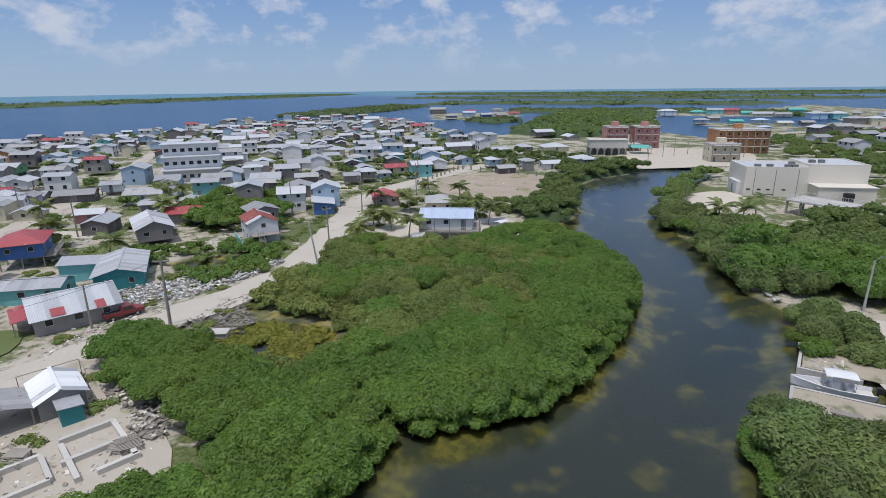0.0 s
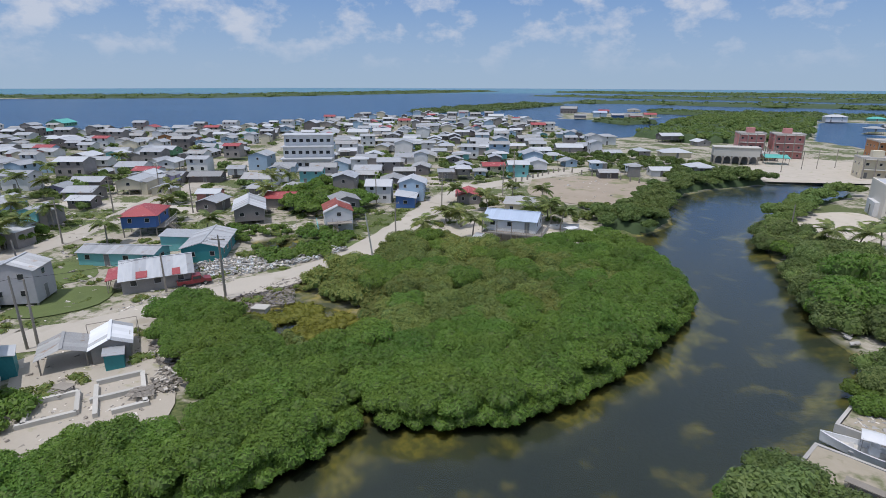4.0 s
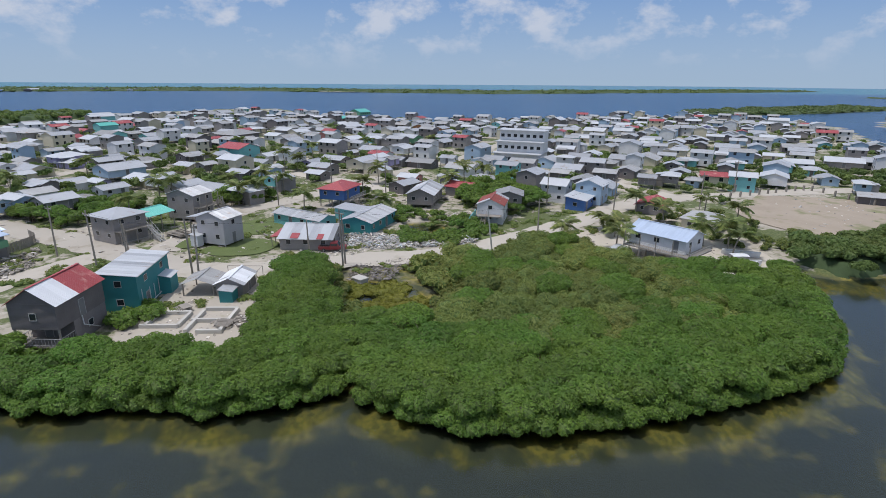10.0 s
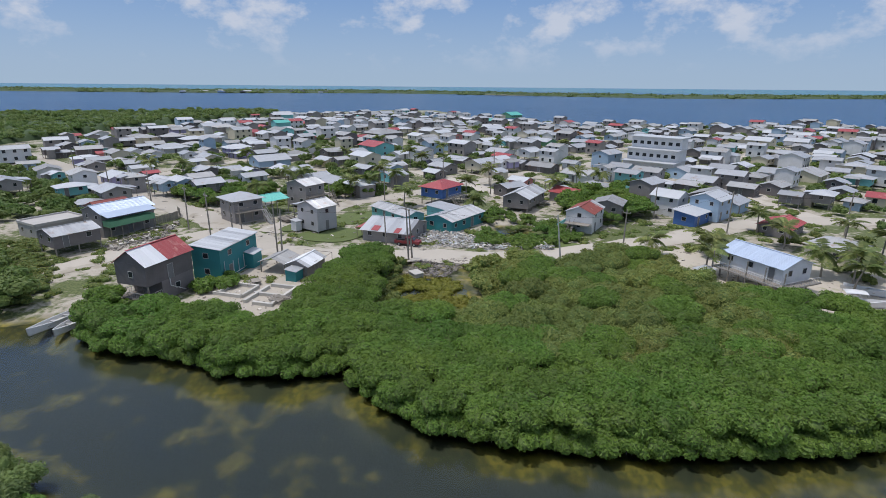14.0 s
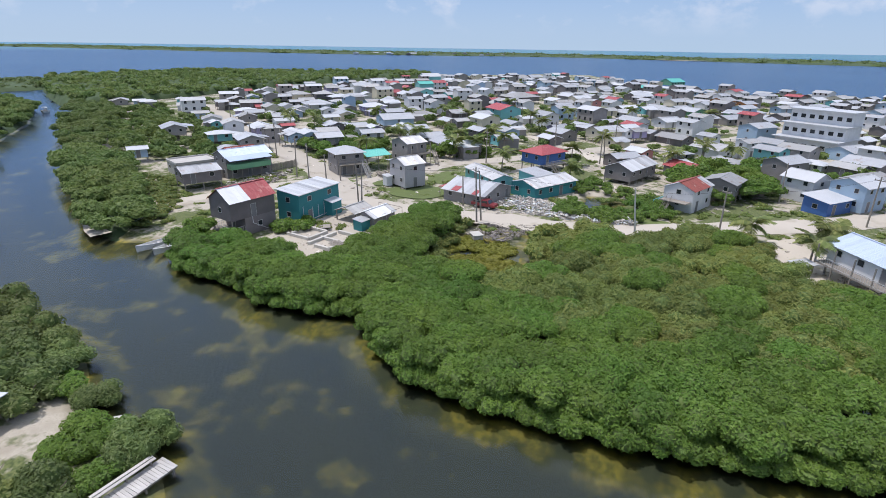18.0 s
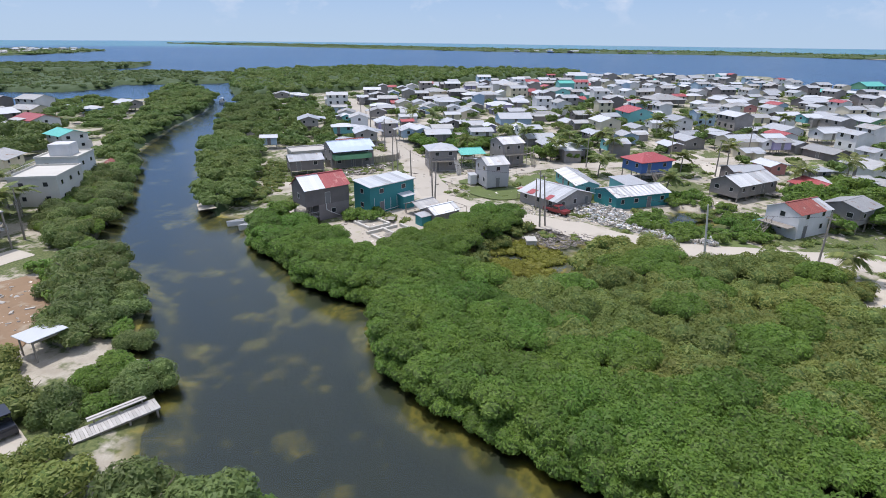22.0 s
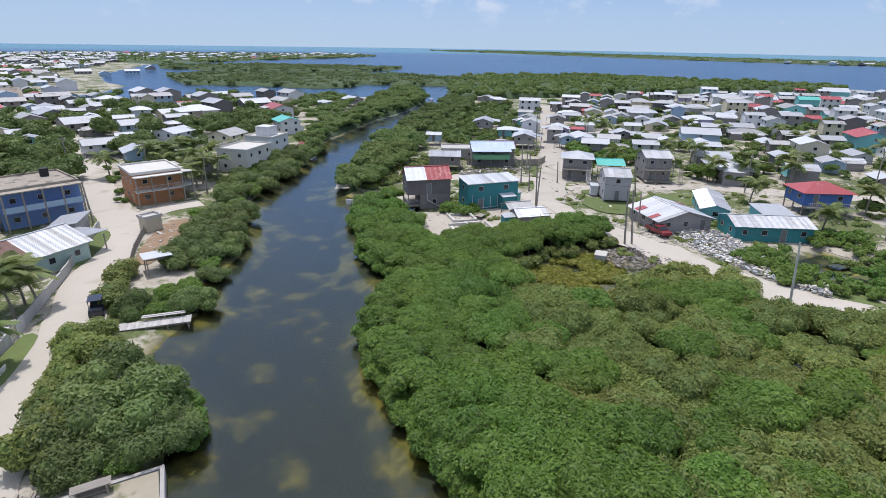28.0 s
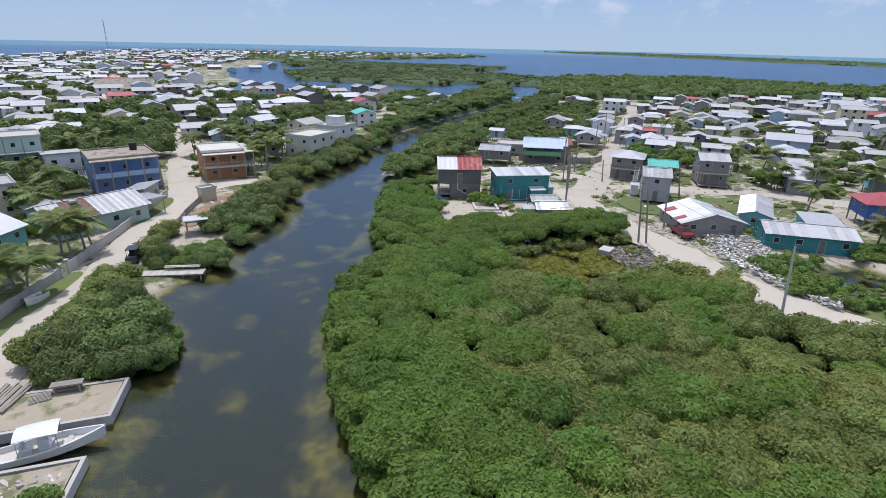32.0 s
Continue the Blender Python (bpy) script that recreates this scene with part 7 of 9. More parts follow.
H(-152.5, -77.8, 49, 4.2, 3.1, "wA")
H(-130.8, -61.5, 134, 6.1, 4.1, "hw")
H(-137.8, -82.2, 44, 8.3, 6.1, "w")
H(-105.1, -67.2, 135, 4.1, 2.7, "w")
H(-155.7, -62.3, 46, 8.5, 6.8, "w")
H(-153.4, -52.1, 137, 4.0, 2.6, "r")
H(-149.1, -47.0, 48, 7.3, 4.6, "w")
H(-135.8, -41.0, 49, 5.3, 3.4, "w")
H(-178.3, -48.1, 135, 5.4, 4.0, "w")
H(-158.8, -38.0, 45, 6.5, 4.1, "w")
H(-160.8, -10.9, 135, 7.0, 4.6, "w")
H(-211.0, -42.9, 49, 7.2, 5.5, "w")
H(-231, -42, 134, 7.3, 4.9, "w")
H(61, -259, 3, 8.6, 6.3, "W2w")
H(71, -343, 89, 10.6, 6.7, "w")
H(47, -276, 93, 11.6, 8.2, "S")
H(38, -240, 4, 7.2, 5.7, "w")
H(42.0, -162.8, 3, 4.2, 2.8, "w")
H(20.8, -114.7, 86, 8.2, 6.7, "hw")
H(14.9, -75.6, 90, 4.0, 2.7, "w")
H(7.9, -51.3, 1, 4.9, 3.1, "wW")
H(-4.3, -118.4, 90, 5.3, 4.0, "w")
H(-2.9, -93.7, 87, 4.0, 3.0, "w")
H(-19.4, -183.9, -3, 5.5, 3.6, "w")
H(-22.2, -163.4, 89, 5.5, 3.8, "w")
H(-31.6, -154.9, -3, 6.2, 4.6, "w")
H(-33, -218, 94, 6.7, 4.2, "wC")
H(-20.6, -139.3, 90, 6.1, 4.7, "o")
H(-29.5, -117.4, -1, 9.4, 6.4, "wW")
H(-25.4, -82.8, 90, 7.4, 5.3, "w")
H(11, -278, 87, 16.0, 11.9, "o")
H(-39.4, -169.9, 90, 7.7, 5.8, "hwW2")
H(-49, -238, -2, 7.2, 5.3, "w")
H(-57.0, -158.5, 2, 13.5, 10.2, "hwC2")
H(-83, -258, 89, 5.3, 3.8, "w")
H(-90, -265, 88, 5.4, 3.7, "w")
H(-101, -241, 90, 7.9, 5.2, "w")
H(-83.1, -163.3, 91, 6.2, 4.3, "w")
H(-86.5, -151.3, 92, 10.8, 8.6, "rW2")
H(-75.5, -112.8, 87, 8.5, 6.7, "tW2")
H(-119, -194, 86, 6.2, 5.1, "w")
H(-116.5, -173.9, -4, 5.4, 4.3, "S")
H(-134, -178, 88, 9.4, 6.9, "w")
H(-57.5, -123.4, 89, 5.1, 4.2, "w")
H(-43.4, -131.4, 92, 5.1, 3.6, "w")
H(-35.8, -60.8, 92, 4.0, 2.6, "w")
H(-35.6, -83.5, -4, 4.1, 2.6, "w")
H(43, -479, 92, 16.0, 11.3, "W2")
H(32, -539, 89, 15.5, 12.6, "W2")
H(19, -452, 86, 10.3, 7.8, "w")
H(123, -550, 91, 14.7, 11.4, "w")
H(99, -514, -1, 14.2, 11.5, "A")
H(85, -639, 87, 12.9, 9.0, "O")
H(86, -491, 86, 11.8, 7.8, "w")
H(9, -502, -0, 9.7, 6.3, "w")
H(-20, -475, 93, 14.7, 11.4, "G")
H(-24, -338, 93, 12.8, 9.7, "W2")
H(-3, -638, -3, 13.5, 10.9, "w")
H(-46, -530, 4, 12.2, 9.7, "w")
H(-39, -636, -1, 13.8, 10.5, "w")
H(119, -747, 1, 14.3, 11.4, "o")
H(-59, -492, 88, 10.1, 8.1, "w")
H(-84, -524, 3, 12.4, 7.8, "S")
H(-111, -594, 88, 12.0, 9.0, "w")
H(25, -330, 93, 9.8, 7.0, "P")
H(50, -400, -1, 12.2, 8.6, "w")
H(-5, -323, 93, 8.3, 5.4, "o")
H(52, -251, 92, 6.5, 4.9, "w")
H(-19.6, -101.0, 5, 9.0, 6.5, "wW")
H(-40.1, -192.2, 2, 9.5, 7.0, "wC")
H(-34, -223, 90, 9.0, 7.0, "wW2")
H(-38.4, -104.7, 40, 8.5, 6.5, "wW2")
H(-50.2, -92.8, 40, 8.0, 7.0, "oC2")
# painted houses on the spits beyond the canal's head, and on the shore to the west of them
for x, y, rot, w, d, code in ((-51, 561, 20, 22, 14, "hWw2"), (-24, 600, 10, 18, 12, "tA"), (-9, 593, 10, 20, 12, "A2"), (4, 596, 10, 22, 12, "rP2"), (19, 588, 10, 14, 11, "tA"), (31, 570, 10, 26, 13, "CO"), (46, 563, 10, 18, 12, "CoW"), (62, 610, 10, 20, 12, "tA2"), (-20, 432, 20, 13, 9, "SG"), (-12, 463, 20, 12, 9, "oG"), (2, 426, 20, 12, 9, "tA"), (19, 444, 20, 13, 9, "bS"), (33, 436, 20, 14, 9, "wC"), (44, 418, 20, 11, 8, "oD"), (17, 387, 20, 9, 7, "bB"), (55, 373, 20, 13, 11, "oG2"), (67, 532, 20, 18, 14, "hw2"), (82, 535, 20, 16, 14, "hw2"), (79, 462, 20, 14, 12, "hwG2"), (92, 465, 20, 14, 12, "hw2"), (-290, 544, 20, 24, 14, "oD2"), (-233, 454, 30, 14, 10, "oG"), (-232, 494, 30, 17, 11, "bS2"), (-201, 461, 30, 14, 10, "B2"), (-200, 503, 30, 15, 10, "oP"), (-199, 537, 30, 16, 11, "rC"), (-238, 597, 30, 18, 12, "oC"), (-215, 523, 30, 15, 10, "oW"), (-259, 565, 30, 15, 10, "rD")):
    H(x, y, rot, 0.72 * w, 0.72 * d, code)
VILLAGE = [(-137.9, -65.5), (-213, -138), (-268, -142), (-337, -131), (-428, -96), (-491, -41), (-509, 40), (-421, 99), (-386, 147), (-363, 194), (-370, 288), (-369, 387), (-269, 408), (-200, 322), (-131, 274), (-96.1, 186.8), (-111.7, 118.0), (-124.2, 59.4), (-134.9, 10.1)]
TOWN = [(28.5, -65.8), (7.0, -131.2), (-35.4, -141.1), (-104.7, -182.6), (-123, -223), (-39, -267), (16, -326), (-25, -391), (-22, -514), (-164, -1073), (-174, -1373), (108, -1268), (202, -611), (121, -200), (60.6, -79.9)]
NORTH_TOWN = [(25, 226), (40, 367), (94, 456), (98, 610), (170, 651), (230, 400), (180, 200), (90.2, 169.9)]
FAR_TOWN = [(-170, -830), (-300, -925), (-420, -1000), (-560, -1095), (-700, -1220), (-640, -1330), (-150, -1330)]


SINGLE = []


def fill(name, poly, step, seed, label, small=1.0, lanes=(), turn=40):
    """Far houses too small and many to tell apart, in one mesh."""
    kinds = ["white_roof", "zinc", "zinc_old", "red_roof", "wood", "wood_dark", "white_wall", "cream_wall", "sky_wall", "glass"]
    b = Builder()
    for x, y in scatter(poly, step, seed, 0.3):
        r = 3.6 * small
        if any((x - a) ** 2 + (y - c) ** 2 < (r + e) ** 2 for a, c, e in TAKEN) or any(edge_gap(l, np.array([[x, y]]), False)[0] < 6.5 for l in lanes):
            continue
        w = dice.uniform(6, 9.5) * small
        d, floors = w * dice.uniform(0.65, 0.85), dice.choice([1, 1, 1, 2])
        h, rise, stilt = 2.4 * floors, 0.16 * d, dice.choice([0, 0.5, 1.0])
        m = pose(x, y, LAND_Z + stilt, 0, 0, turn + dice.choice([0, 90]) + dice.uniform(-5, 5))
        wk, rk = dice.choice([4, 4, 5, 6, 6, 7, 8]), dice.choice([0, 1, 1, 1, 2, 2, 2, 3 if dice.random() < 0.35 else 1])
        TAKEN.append((x, y, r))
        if name == "village_houses" and x > -190 and len(SINGLE) < 28:
            SINGLE.append((x, y))
            wall, roof = kinds[wk], kinds[rk]
            house(x, y, math.degrees(m.to_euler().z), w, d, wall, roof, "gable", floors, 0.0, "x", rise, 0.5, windows=7.5, label=f"{'two-storey' if floors == 2 else 'small'} {TONE[wall]} house with a {LID[roof]} roof")
            continue
        for q, k in ((wall_block(w, d, h, rise, "gable", "x"), wk), (gable_roof(w, d, rise, 0.5), rk)):
            lift = h if k == rk else 0
            b.add([tuple(m @ Vector((p[0], p[1], p[2] + lift))) for p in q.v], q.f, k)
        for s in (-1, 1):
            for i in range(int(w / 3)):
                px = (i + 0.5) * w / int(w / 3) - w / 2
                for f in range(floors):
                    b.box(px - 0.5, s * d / 2 - 0.04, 2.6 * f + 0.9, px + 0.5, s * d / 2 + 0.04, 2.6 * f + 2.0, 9, m)
    if b.v:
        thing(name, Matrix(), label, "houses", kind="stuff", data=b.mesh(name, *kinds))


def outer_houses():
    """The measured houses too far off to be told apart."""
    kinds = list(LID) + list(TONE)
    b = Builder()
    for x, y, rot, w, d, floors, wall, roof in OUTER:
        m, h, rise = pose(x, y, LAND_Z, 0, 0, rot), 2.6 * floors, 0.2 * d
        b.add([tuple(m @ Vector(p)) for p in wall_block(w, d, h, rise, "gable", "x").v], wall_block(w, d, h, rise, "gable", "x").f, kinds.index(wall))
        q = gable_roof(w, d, rise, 0.5)
        b.add([tuple(m @ Vector((p[0], p[1], p[2] + h))) for p in q.v], q.f, kinds.index(roof))
        for s in (-1, 1):
            for i in range(int(w / 3)):
                px = (i + 0.5) * w / int(w / 3) - w / 2
                b.box(px - 0.5, s * d / 2 - 0.04, 0.9, px + 0.5, s * d / 2 + 0.04, 2.0, len(kinds), m)
    thing("distant_houses", Matrix(), "distant small houses with metal roofs at the village's far edge", "houses", kind="stuff", data=b.mesh("distant_houses", *kinds, "glass"))


outer_houses()
LANES = [MAIN_ROAD, SOUTH_ROAD, WEST_ROAD]
fill("village_houses", VILLAGE, 15.5, 3, "crowded small timber houses with metal roofs across the island", 1.0, LANES)
fill("town_houses", TOWN, 14.5, 5, "spread of pale houses in the town on the outer bank", 1.25, [BANK_ROAD], 10)
fill("town_houses", NORTH_TOWN, 30, 6, "spread of pale houses beyond the canal's head", 1.3, (), 30)
fill("town_houses", FAR_TOWN, 38, 9, "distant pale houses along the far shore", 1.6, (), 20)
fill("shore_houses", [(-1503, -562), (-1435, -477), (-1537, -354), (-1568, -216), (-1590, -138), (-1673, -141), (-1626, -354), (-1557, -556)], 60, 10, "tiny pale houses on the far island's shore", 2.2, (), 10)

# ---- palms ----
def frond_mesh(length, seed):
    """An arching midrib with drooping leaflets down both sides."""
    rng = random.Random(seed)
    b = Builder()
    pts = [Vector((0, length * t, length * (0.42 * t - 0.62 * t * t))) for t in (i / 9 for i in range(10))]
    verts, faces = [], []
    for i, p in enumerate(pts):
        r = 0.035 * (1 - i / 11)
        verts += [(p.x - r, p.y, p.z), (p.x + r, p.y, p.z)]
        if i:
            faces.append((2 * i - 2, 2 * i - 1, 2 * i + 1, 2 * i))
    n_leaf = 15
    for i in range(n_leaf):
        t = 0.12 + 0.86 * i / n_leaf
        k = min(int(t * 9), 8)
        p = pts[k].lerp(pts[k + 1], t * 9 - k)
        size = length * 0.34 * math.sin(math.pi * min(0.97, 0.18 + 0.8 * t)) + 0.1
        for s in (-1, 1):
            tip = p + Vector((s * size * 0.85, size * 0.5, -size * (0.25 + 0.3 * rng.random())))
            n = len(verts)
            verts += [tuple(p + Vector((0, -0.06, 0))), tuple(p + Vector((0, 0.14, 0))), tuple(tip), tuple(p.lerp(tip, 0.5) + Vector((0, -0.2, 0.03)))]
            faces.append((n, n + 1, n + 2, n + 3))
    b.add(verts, faces)
    return b.mesh("frond", "palm_leaf")


FRONDS = [frond_mesh(3.0 + 0.35 * s, 60 + s) for s in range(3)]


def palm(x, y, high, seed, lean=0.4):
    rng = random.Random(seed)
    high = max(3.2, 0.78 * high)
    root = thing("coconut_palm", pose(x, y, LAND_Z - 0.05, 0, 0, rng.uniform(0, 360)), "coconut palm with arching yellow-green fronds", "palm", "palms")
    b = Builder()
    p0 = Vector((0, 0, 0))
    for i in range(6):
        t = (i + 1) / 6
        p1 = Vector((lean * t * t * 2, 0, high * t))
        b.bar(p0, p1, 0.17 - 0.07 * (t - 1 / 6), sides=7, r2=0.17 - 0.07 * t)
        p0 = p1
    part("trunk", b.mesh("trunk", "palm_trunk"), root)
    n = 13
    for i in range(n):
        part("frond", FRONDS[i % 3], root, Matrix.Translation(p0) @ Euler((radians(rng.uniform(-28, 38)), radians(rng.uniform(-12, 12)), radians(360 * i / n + rng.uniform(-12, 12)))).to_matrix().to_4x4())
    return root


BANK_PALMS = [(-1.4, -0.6, 7.0), (3.4, 13.6, 7.0), (4.6, -31.5, 7.5), (-3.6, -2.4, 6.0), (-26.6, -68.0, 8.0), (-29.4, -67.0, 8.5), (-34.0, -71.0, 8.0), (-39.0, -66.0, 7.0), (1.0, -88.0, 8.0), (-28.6, -46.5, 7.0), (-33.6, -53.0, 7.0)]
for i, (x, y, hi) in enumerate(BANK_PALMS + [(1.3, 10.2, 5.5), (0.2, -3.1, 6.5), (5.0, 4.9, 5.5), (3.3, 7.3, 6.0), (-2.3, -4.3, 6.0), (8.1, 8.4, 6.0), (11.1, -40.8, 7.5), (6.8, -64.3, 8.0), (2.6, -68.4, 8.0), (21.0, -75.5, 8), (-29.9, -65.3, 8), (-26.9, -67.4, 8.5), (-37.1, -69.3, 8), (-29.0, -52.4, 6.5), (-31.9, -50.7, 5.5), (-27.7, -59.9, 6.5), (-37.6, -56.4, 6), (-33.8, -60.8, 7), (-46.3, -72.2, 6), (-70.3, 70.9, 5.5), (-82.8, 77.8, 4), (-77.4, 76.3, 4.5), (-66.5, 87.8, 5.5), (-63.7, 90.9, 6), (-66.8, 94.8, 5), (-59.7, 87.5, 5.5), (-81.9, 92.7, 5), (-92.1, 94.0, 5.5), (-79.1, 65.7, 4.5), (-82.8, 105.2, 6), (-73.8, 104.6, 6), (-15.3, 103.8, 6), (-7.2, 113.1, 6.5), (-10.5, 106.9, 5.5), (-119.6, 22.0, 6), (-131.0, 8.1, 6.5), (-135.9, 12.0, 6), (-142.8, 19.9, 6.5), (-148.7, -7.9, 6), (-112.3, 37.7, 5), (6.3, -21.5, 6), (-17.9, -70.1, 6.5)]):
    palm(x, y, hi, 900 + i)

# ---- scrub, weeds and garden trees among the houses ----
def clear_of_houses(pts, gap=1.0):
    keep = [all((x - a) ** 2 + (y - b) ** 2 > (c + gap) ** 2 for a, b, c in TAKEN) for x, y in pts]
    return pts[np.array(keep, bool)] if len(pts) else pts


NEAR_HOUSES = [(-65.2, -13.5, 5), (-76.3, -6.7, 5.5), (-74.7, 1.9, 3), (-73.4, 6.2, 3.4), (-97.1, 5.2, 5), (-108.6, -13.5, 5), (-111.3, -7.0, 4.6), (-121.7, -1.8, 5.5), (-87.3, -37.4, 5), (-100.7, -35.3, 7), (-125.2, 31.5, 6), (-107.2, 20.4, 5), (-110.8, 17.0, 5), (-101.6, 32.8, 6.5), (-93.9, 20.2, 6.5), (-98.4, 59.9, 5), (-105.3, 67.7, 4.5), (-116.2, 49.5, 6), (-122.2, 54.4, 6), (-93.0, 99.6, 5.5), (-76.3, 98.1, 5), (-64.2, 76.1, 7), (-105.5, 91.3, 5), (-110.6, 84.2, 4), (-102.0, 85.4, 5), (-112.8, 100.8, 5), (-4.1, -44.2, 8), (-23.0, -47.0, 6.5), (-0.7, -19.9, 8), (2.7, -25.6, 4), (-8.2, -21.2, 4), (10.4, -7.1, 6), (14.7, -28.0, 6), (16.5, -59.7, 7), (7.5, -54.0, 5), (18.3, -109.0, 8), (11, -253, 14), (1.3, 10.2, 1), (-46.4, -64.1, 7), (-56.0, -75.7, 6), (-174.3, 109.0, 11), (3.7, 148.5, 12), (16.7, 155.6, 12), (-7.4, 142.4, 10), (10.6, 123.4, 8)]
TAKEN.extend(NEAR_HOUSES)
ALL_ROADS = [MAIN_ROAD, SOUTH_ROAD, BANK_ROAD, WEST_ROAD]


def off_roads(pts, gap=4.5):
    for road in ALL_ROADS:
        pts = away(pts, road, gap)
    return pts


def thicket(name, poly, step, kinds, seed, label, mats=("leaf_dry", "core"), z=0.55, gap=0.5):
    pts = thicket_free(off_roads(clear_of_houses(scatter(poly, step, seed, 0.45), gap), 4.2))
    if len(pts):
        joined(name, kinds, pts, label, "bushes", mats, seed, z)


def thicket_free(pts):
    for pool, gap in ((POND, 1.6), (SWAMP, 0.2), (CREEK, 0.2)):
        pts = pts[~inside(pool, pts)]
        pts = away(pts, pool, gap, True) if len(pts) else pts
    return pts


HOLLOW = [(-86.5, 35.7), (-83.4, 45.5), (-87.2, 57.3), (-95.2, 55.4), (-103.2, 51.5), (-112.3, 43.6), (-107.3, 37.7), (-96.4, 37.7)]
GARDENS = "garden trees scattered between village houses"
TOWN_TREES = "broad green trees between the houses of the outer bank"
thicket("scrub_thicket", HOLLOW, 2.3, BUSH, 31, "green scrub filling a low wet hollow", ("leaf", "core"))
thicket("scrub_thicket", [(-99.2, 63.2), (-111.2, 59.3), (-123.1, 61.3), (-129.0, 73.0), (-119.0, 80.8), (-107.1, 76.9), (-100.1, 71.0)], 2.8, MID, 32, "dense green bush behind the houses", ("leaf", "core"), 0.3)
thicket("scrub_thicket", [(-74.9, 12.2), (-68.9, 10.2), (-65.9, 12.2), (-69.8, 18.1), (-76.8, 19.1), (-78.8, 14.2)], 1.7, BUSH, 33, "scrub along the yard edge", ("leaf", "core"))
thicket("scrub_thicket", [(-75.6, 33.8), (-69.6, 32.8), (-63.7, 32.8), (-61.6, 36.7), (-67.5, 40.6), (-73.4, 49.4), (-77.3, 57.3), (-75.2, 65.2), (-69.2, 63.2), (-74.5, 43.6)], 1.9, BUSH, 34, "pale green scrub between road and mangroves")
joined("scrub_thicket", BUSH, np.array([(-75.0, 50.4), (-75.8, 51.6), (-76.4, 53.2), (-75.6, 54.4), (-74.4, 52.2), (-77.2, 55.2), (-76.6, 57.0), (-78.0, 57.4)]), "grey-green scrub at the edge of the coral road", "bushes", ("leaf_dry", "core"), 36, 0.5)
thicket("scrub_thicket", [(-78.7, 19.6), (-72.8, 19.6), (-61.8, 18.1), (-52.9, 20.1), (-49.8, 30.8), (-57.7, 37.7), (-69.5, 39.6), (-75.5, 37.7), (-69.6, 33.8), (-59.7, 32.8), (-56.8, 28.9), (-57.8, 20.6), (-73.7, 21.0)], 1.7, BUSH, 46, "yellow-green scrub round a swamp pool", ("leaf_dry", "core"), 0.1)
thicket("scrub_thicket", [(-57.1, -11.8), (-55.8, -17.0), (-59.0, -18.1), (-60.8, -17.0)], 2.0, BUSH, 35, "scrub beside the timber houses", ("leaf", "core"))
thicket("scrub_thicket", [(-70.6, -4.6), (-68.2, -2.6), (-63.4, -6.9), (-65.7, -8.8)], 1.4, BUSH, 45, "scrub between the timber houses", ("leaf", "core"))
thicket("scrub_thicket", [(-95.2, 1.2), (-92.0, 6.2), (-94.0, 8.2), (-97.2, 1.2)], 1.6, BUSH, 37, "rounded bush on a green verge", ("leaf", "core"))
thicket("scrub_thicket", [(-57.4, -28.3), (-67.5, -30.2), (-81.7, -36.3), (-94.1, -46.4), (-90.4, -52.7), (-72.0, -42.6)], 2.4, SHRUB, 38, "low weeds by the landing")
garden_kinds = [tree_kind("garden_tree", ["leaf", "core"], 2.3, 3.9, 700, 0.26, 9, 751 + s, "leafy green garden tree among the houses", "tree") for s in range(3)]
for i, (poly, step) in enumerate((([(-116.3, -26.9), (-125.2, -20.9), (-135.8, -10.9), (-153.4, -23.0), (-142.6, -32.9), (-135.0, -44.1)], 3.6), ([(-120.0, 9.7), (-129.0, 12.4), (-145.2, 2.6), (-139.3, -0.9)], 4.2), ([(-129.0, 12.0), (-127.7, 20.0), (-145.9, 12.0), (-161.9, 14.0), (-160.0, 10.0), (-146.0, 8.1)], 5.0), ([(-117.1, 65.2), (-116.0, 77.8), (-127.0, 84.7), (-136.9, 86.6), (-127.0, 69.1)], 4.0), ([(-119.0, 84.7), (-125.0, 86.6), (-148.7, 117.7), (-144.9, 121.6), (-123.1, 98.3)], 6.0))):
    pts = off_roads(clear_of_houses(scatter(poly, step, 60 + i, 0.4), -1.2), 4.0)
    plant(garden_kinds, pts, 300 + i, z=LAND_Z - 0.1, low=0.75, high=1.15, group="garden trees")
park(garden_kinds)
thicket("garden_trees", VILLAGE, 15.0, GARDEN, 39, GARDENS, ("leaf_far", "core"), 0.2, -0.3)
thicket("garden_trees", [(-92.1, 118.2), (-127.4, 127.6), (-149.2, 156.7), (-160, 226), (-111, 197), (-98.7, 157.6)], 8.0, GARDEN, 40, GARDENS, ("leaf_far", "core"), 0.2, -0.3)
thicket("garden_trees", [(-125.2, 0.2), (-151.9, -40.0), (-193.7, -80.5), (-263, -60), (-282, 0), (-199.5, 59.5), (-139.8, 19.9)], 10.0, GARDEN, 43, GARDENS, ("leaf_far", "core"), 0.2, -0.4)
thicket("garden_trees", [(-132.4, -228.4), (-147.1, -213.6), (-138.2, -178.8), (-91.5, -121.9), (-80.7, -110.2), (-98.4, -145.5), (-107.1, -185.7)], 6.0, MID, 60, "green trees on the sandy end of the outer bank", ("leaf_far", "core"), 0.0, -1.5)
joined("scrub_thicket", BUSH, np.array([(-18.8, -95.2), (-18.5, -79.5), (-18.0, -65.3), (-17.6, -53.3), (-17.4, -46.2), (-20.3, -69.5), (-20.5, -108.1)]), "green bushes along the edge of the bank road", "bushes", ("leaf", "core"), 59, 0.5)
thicket("garden_trees", TOWN, 15.0, FAR, 41, TOWN_TREES, ("leaf_far", "core"), 0.0, 0.0)
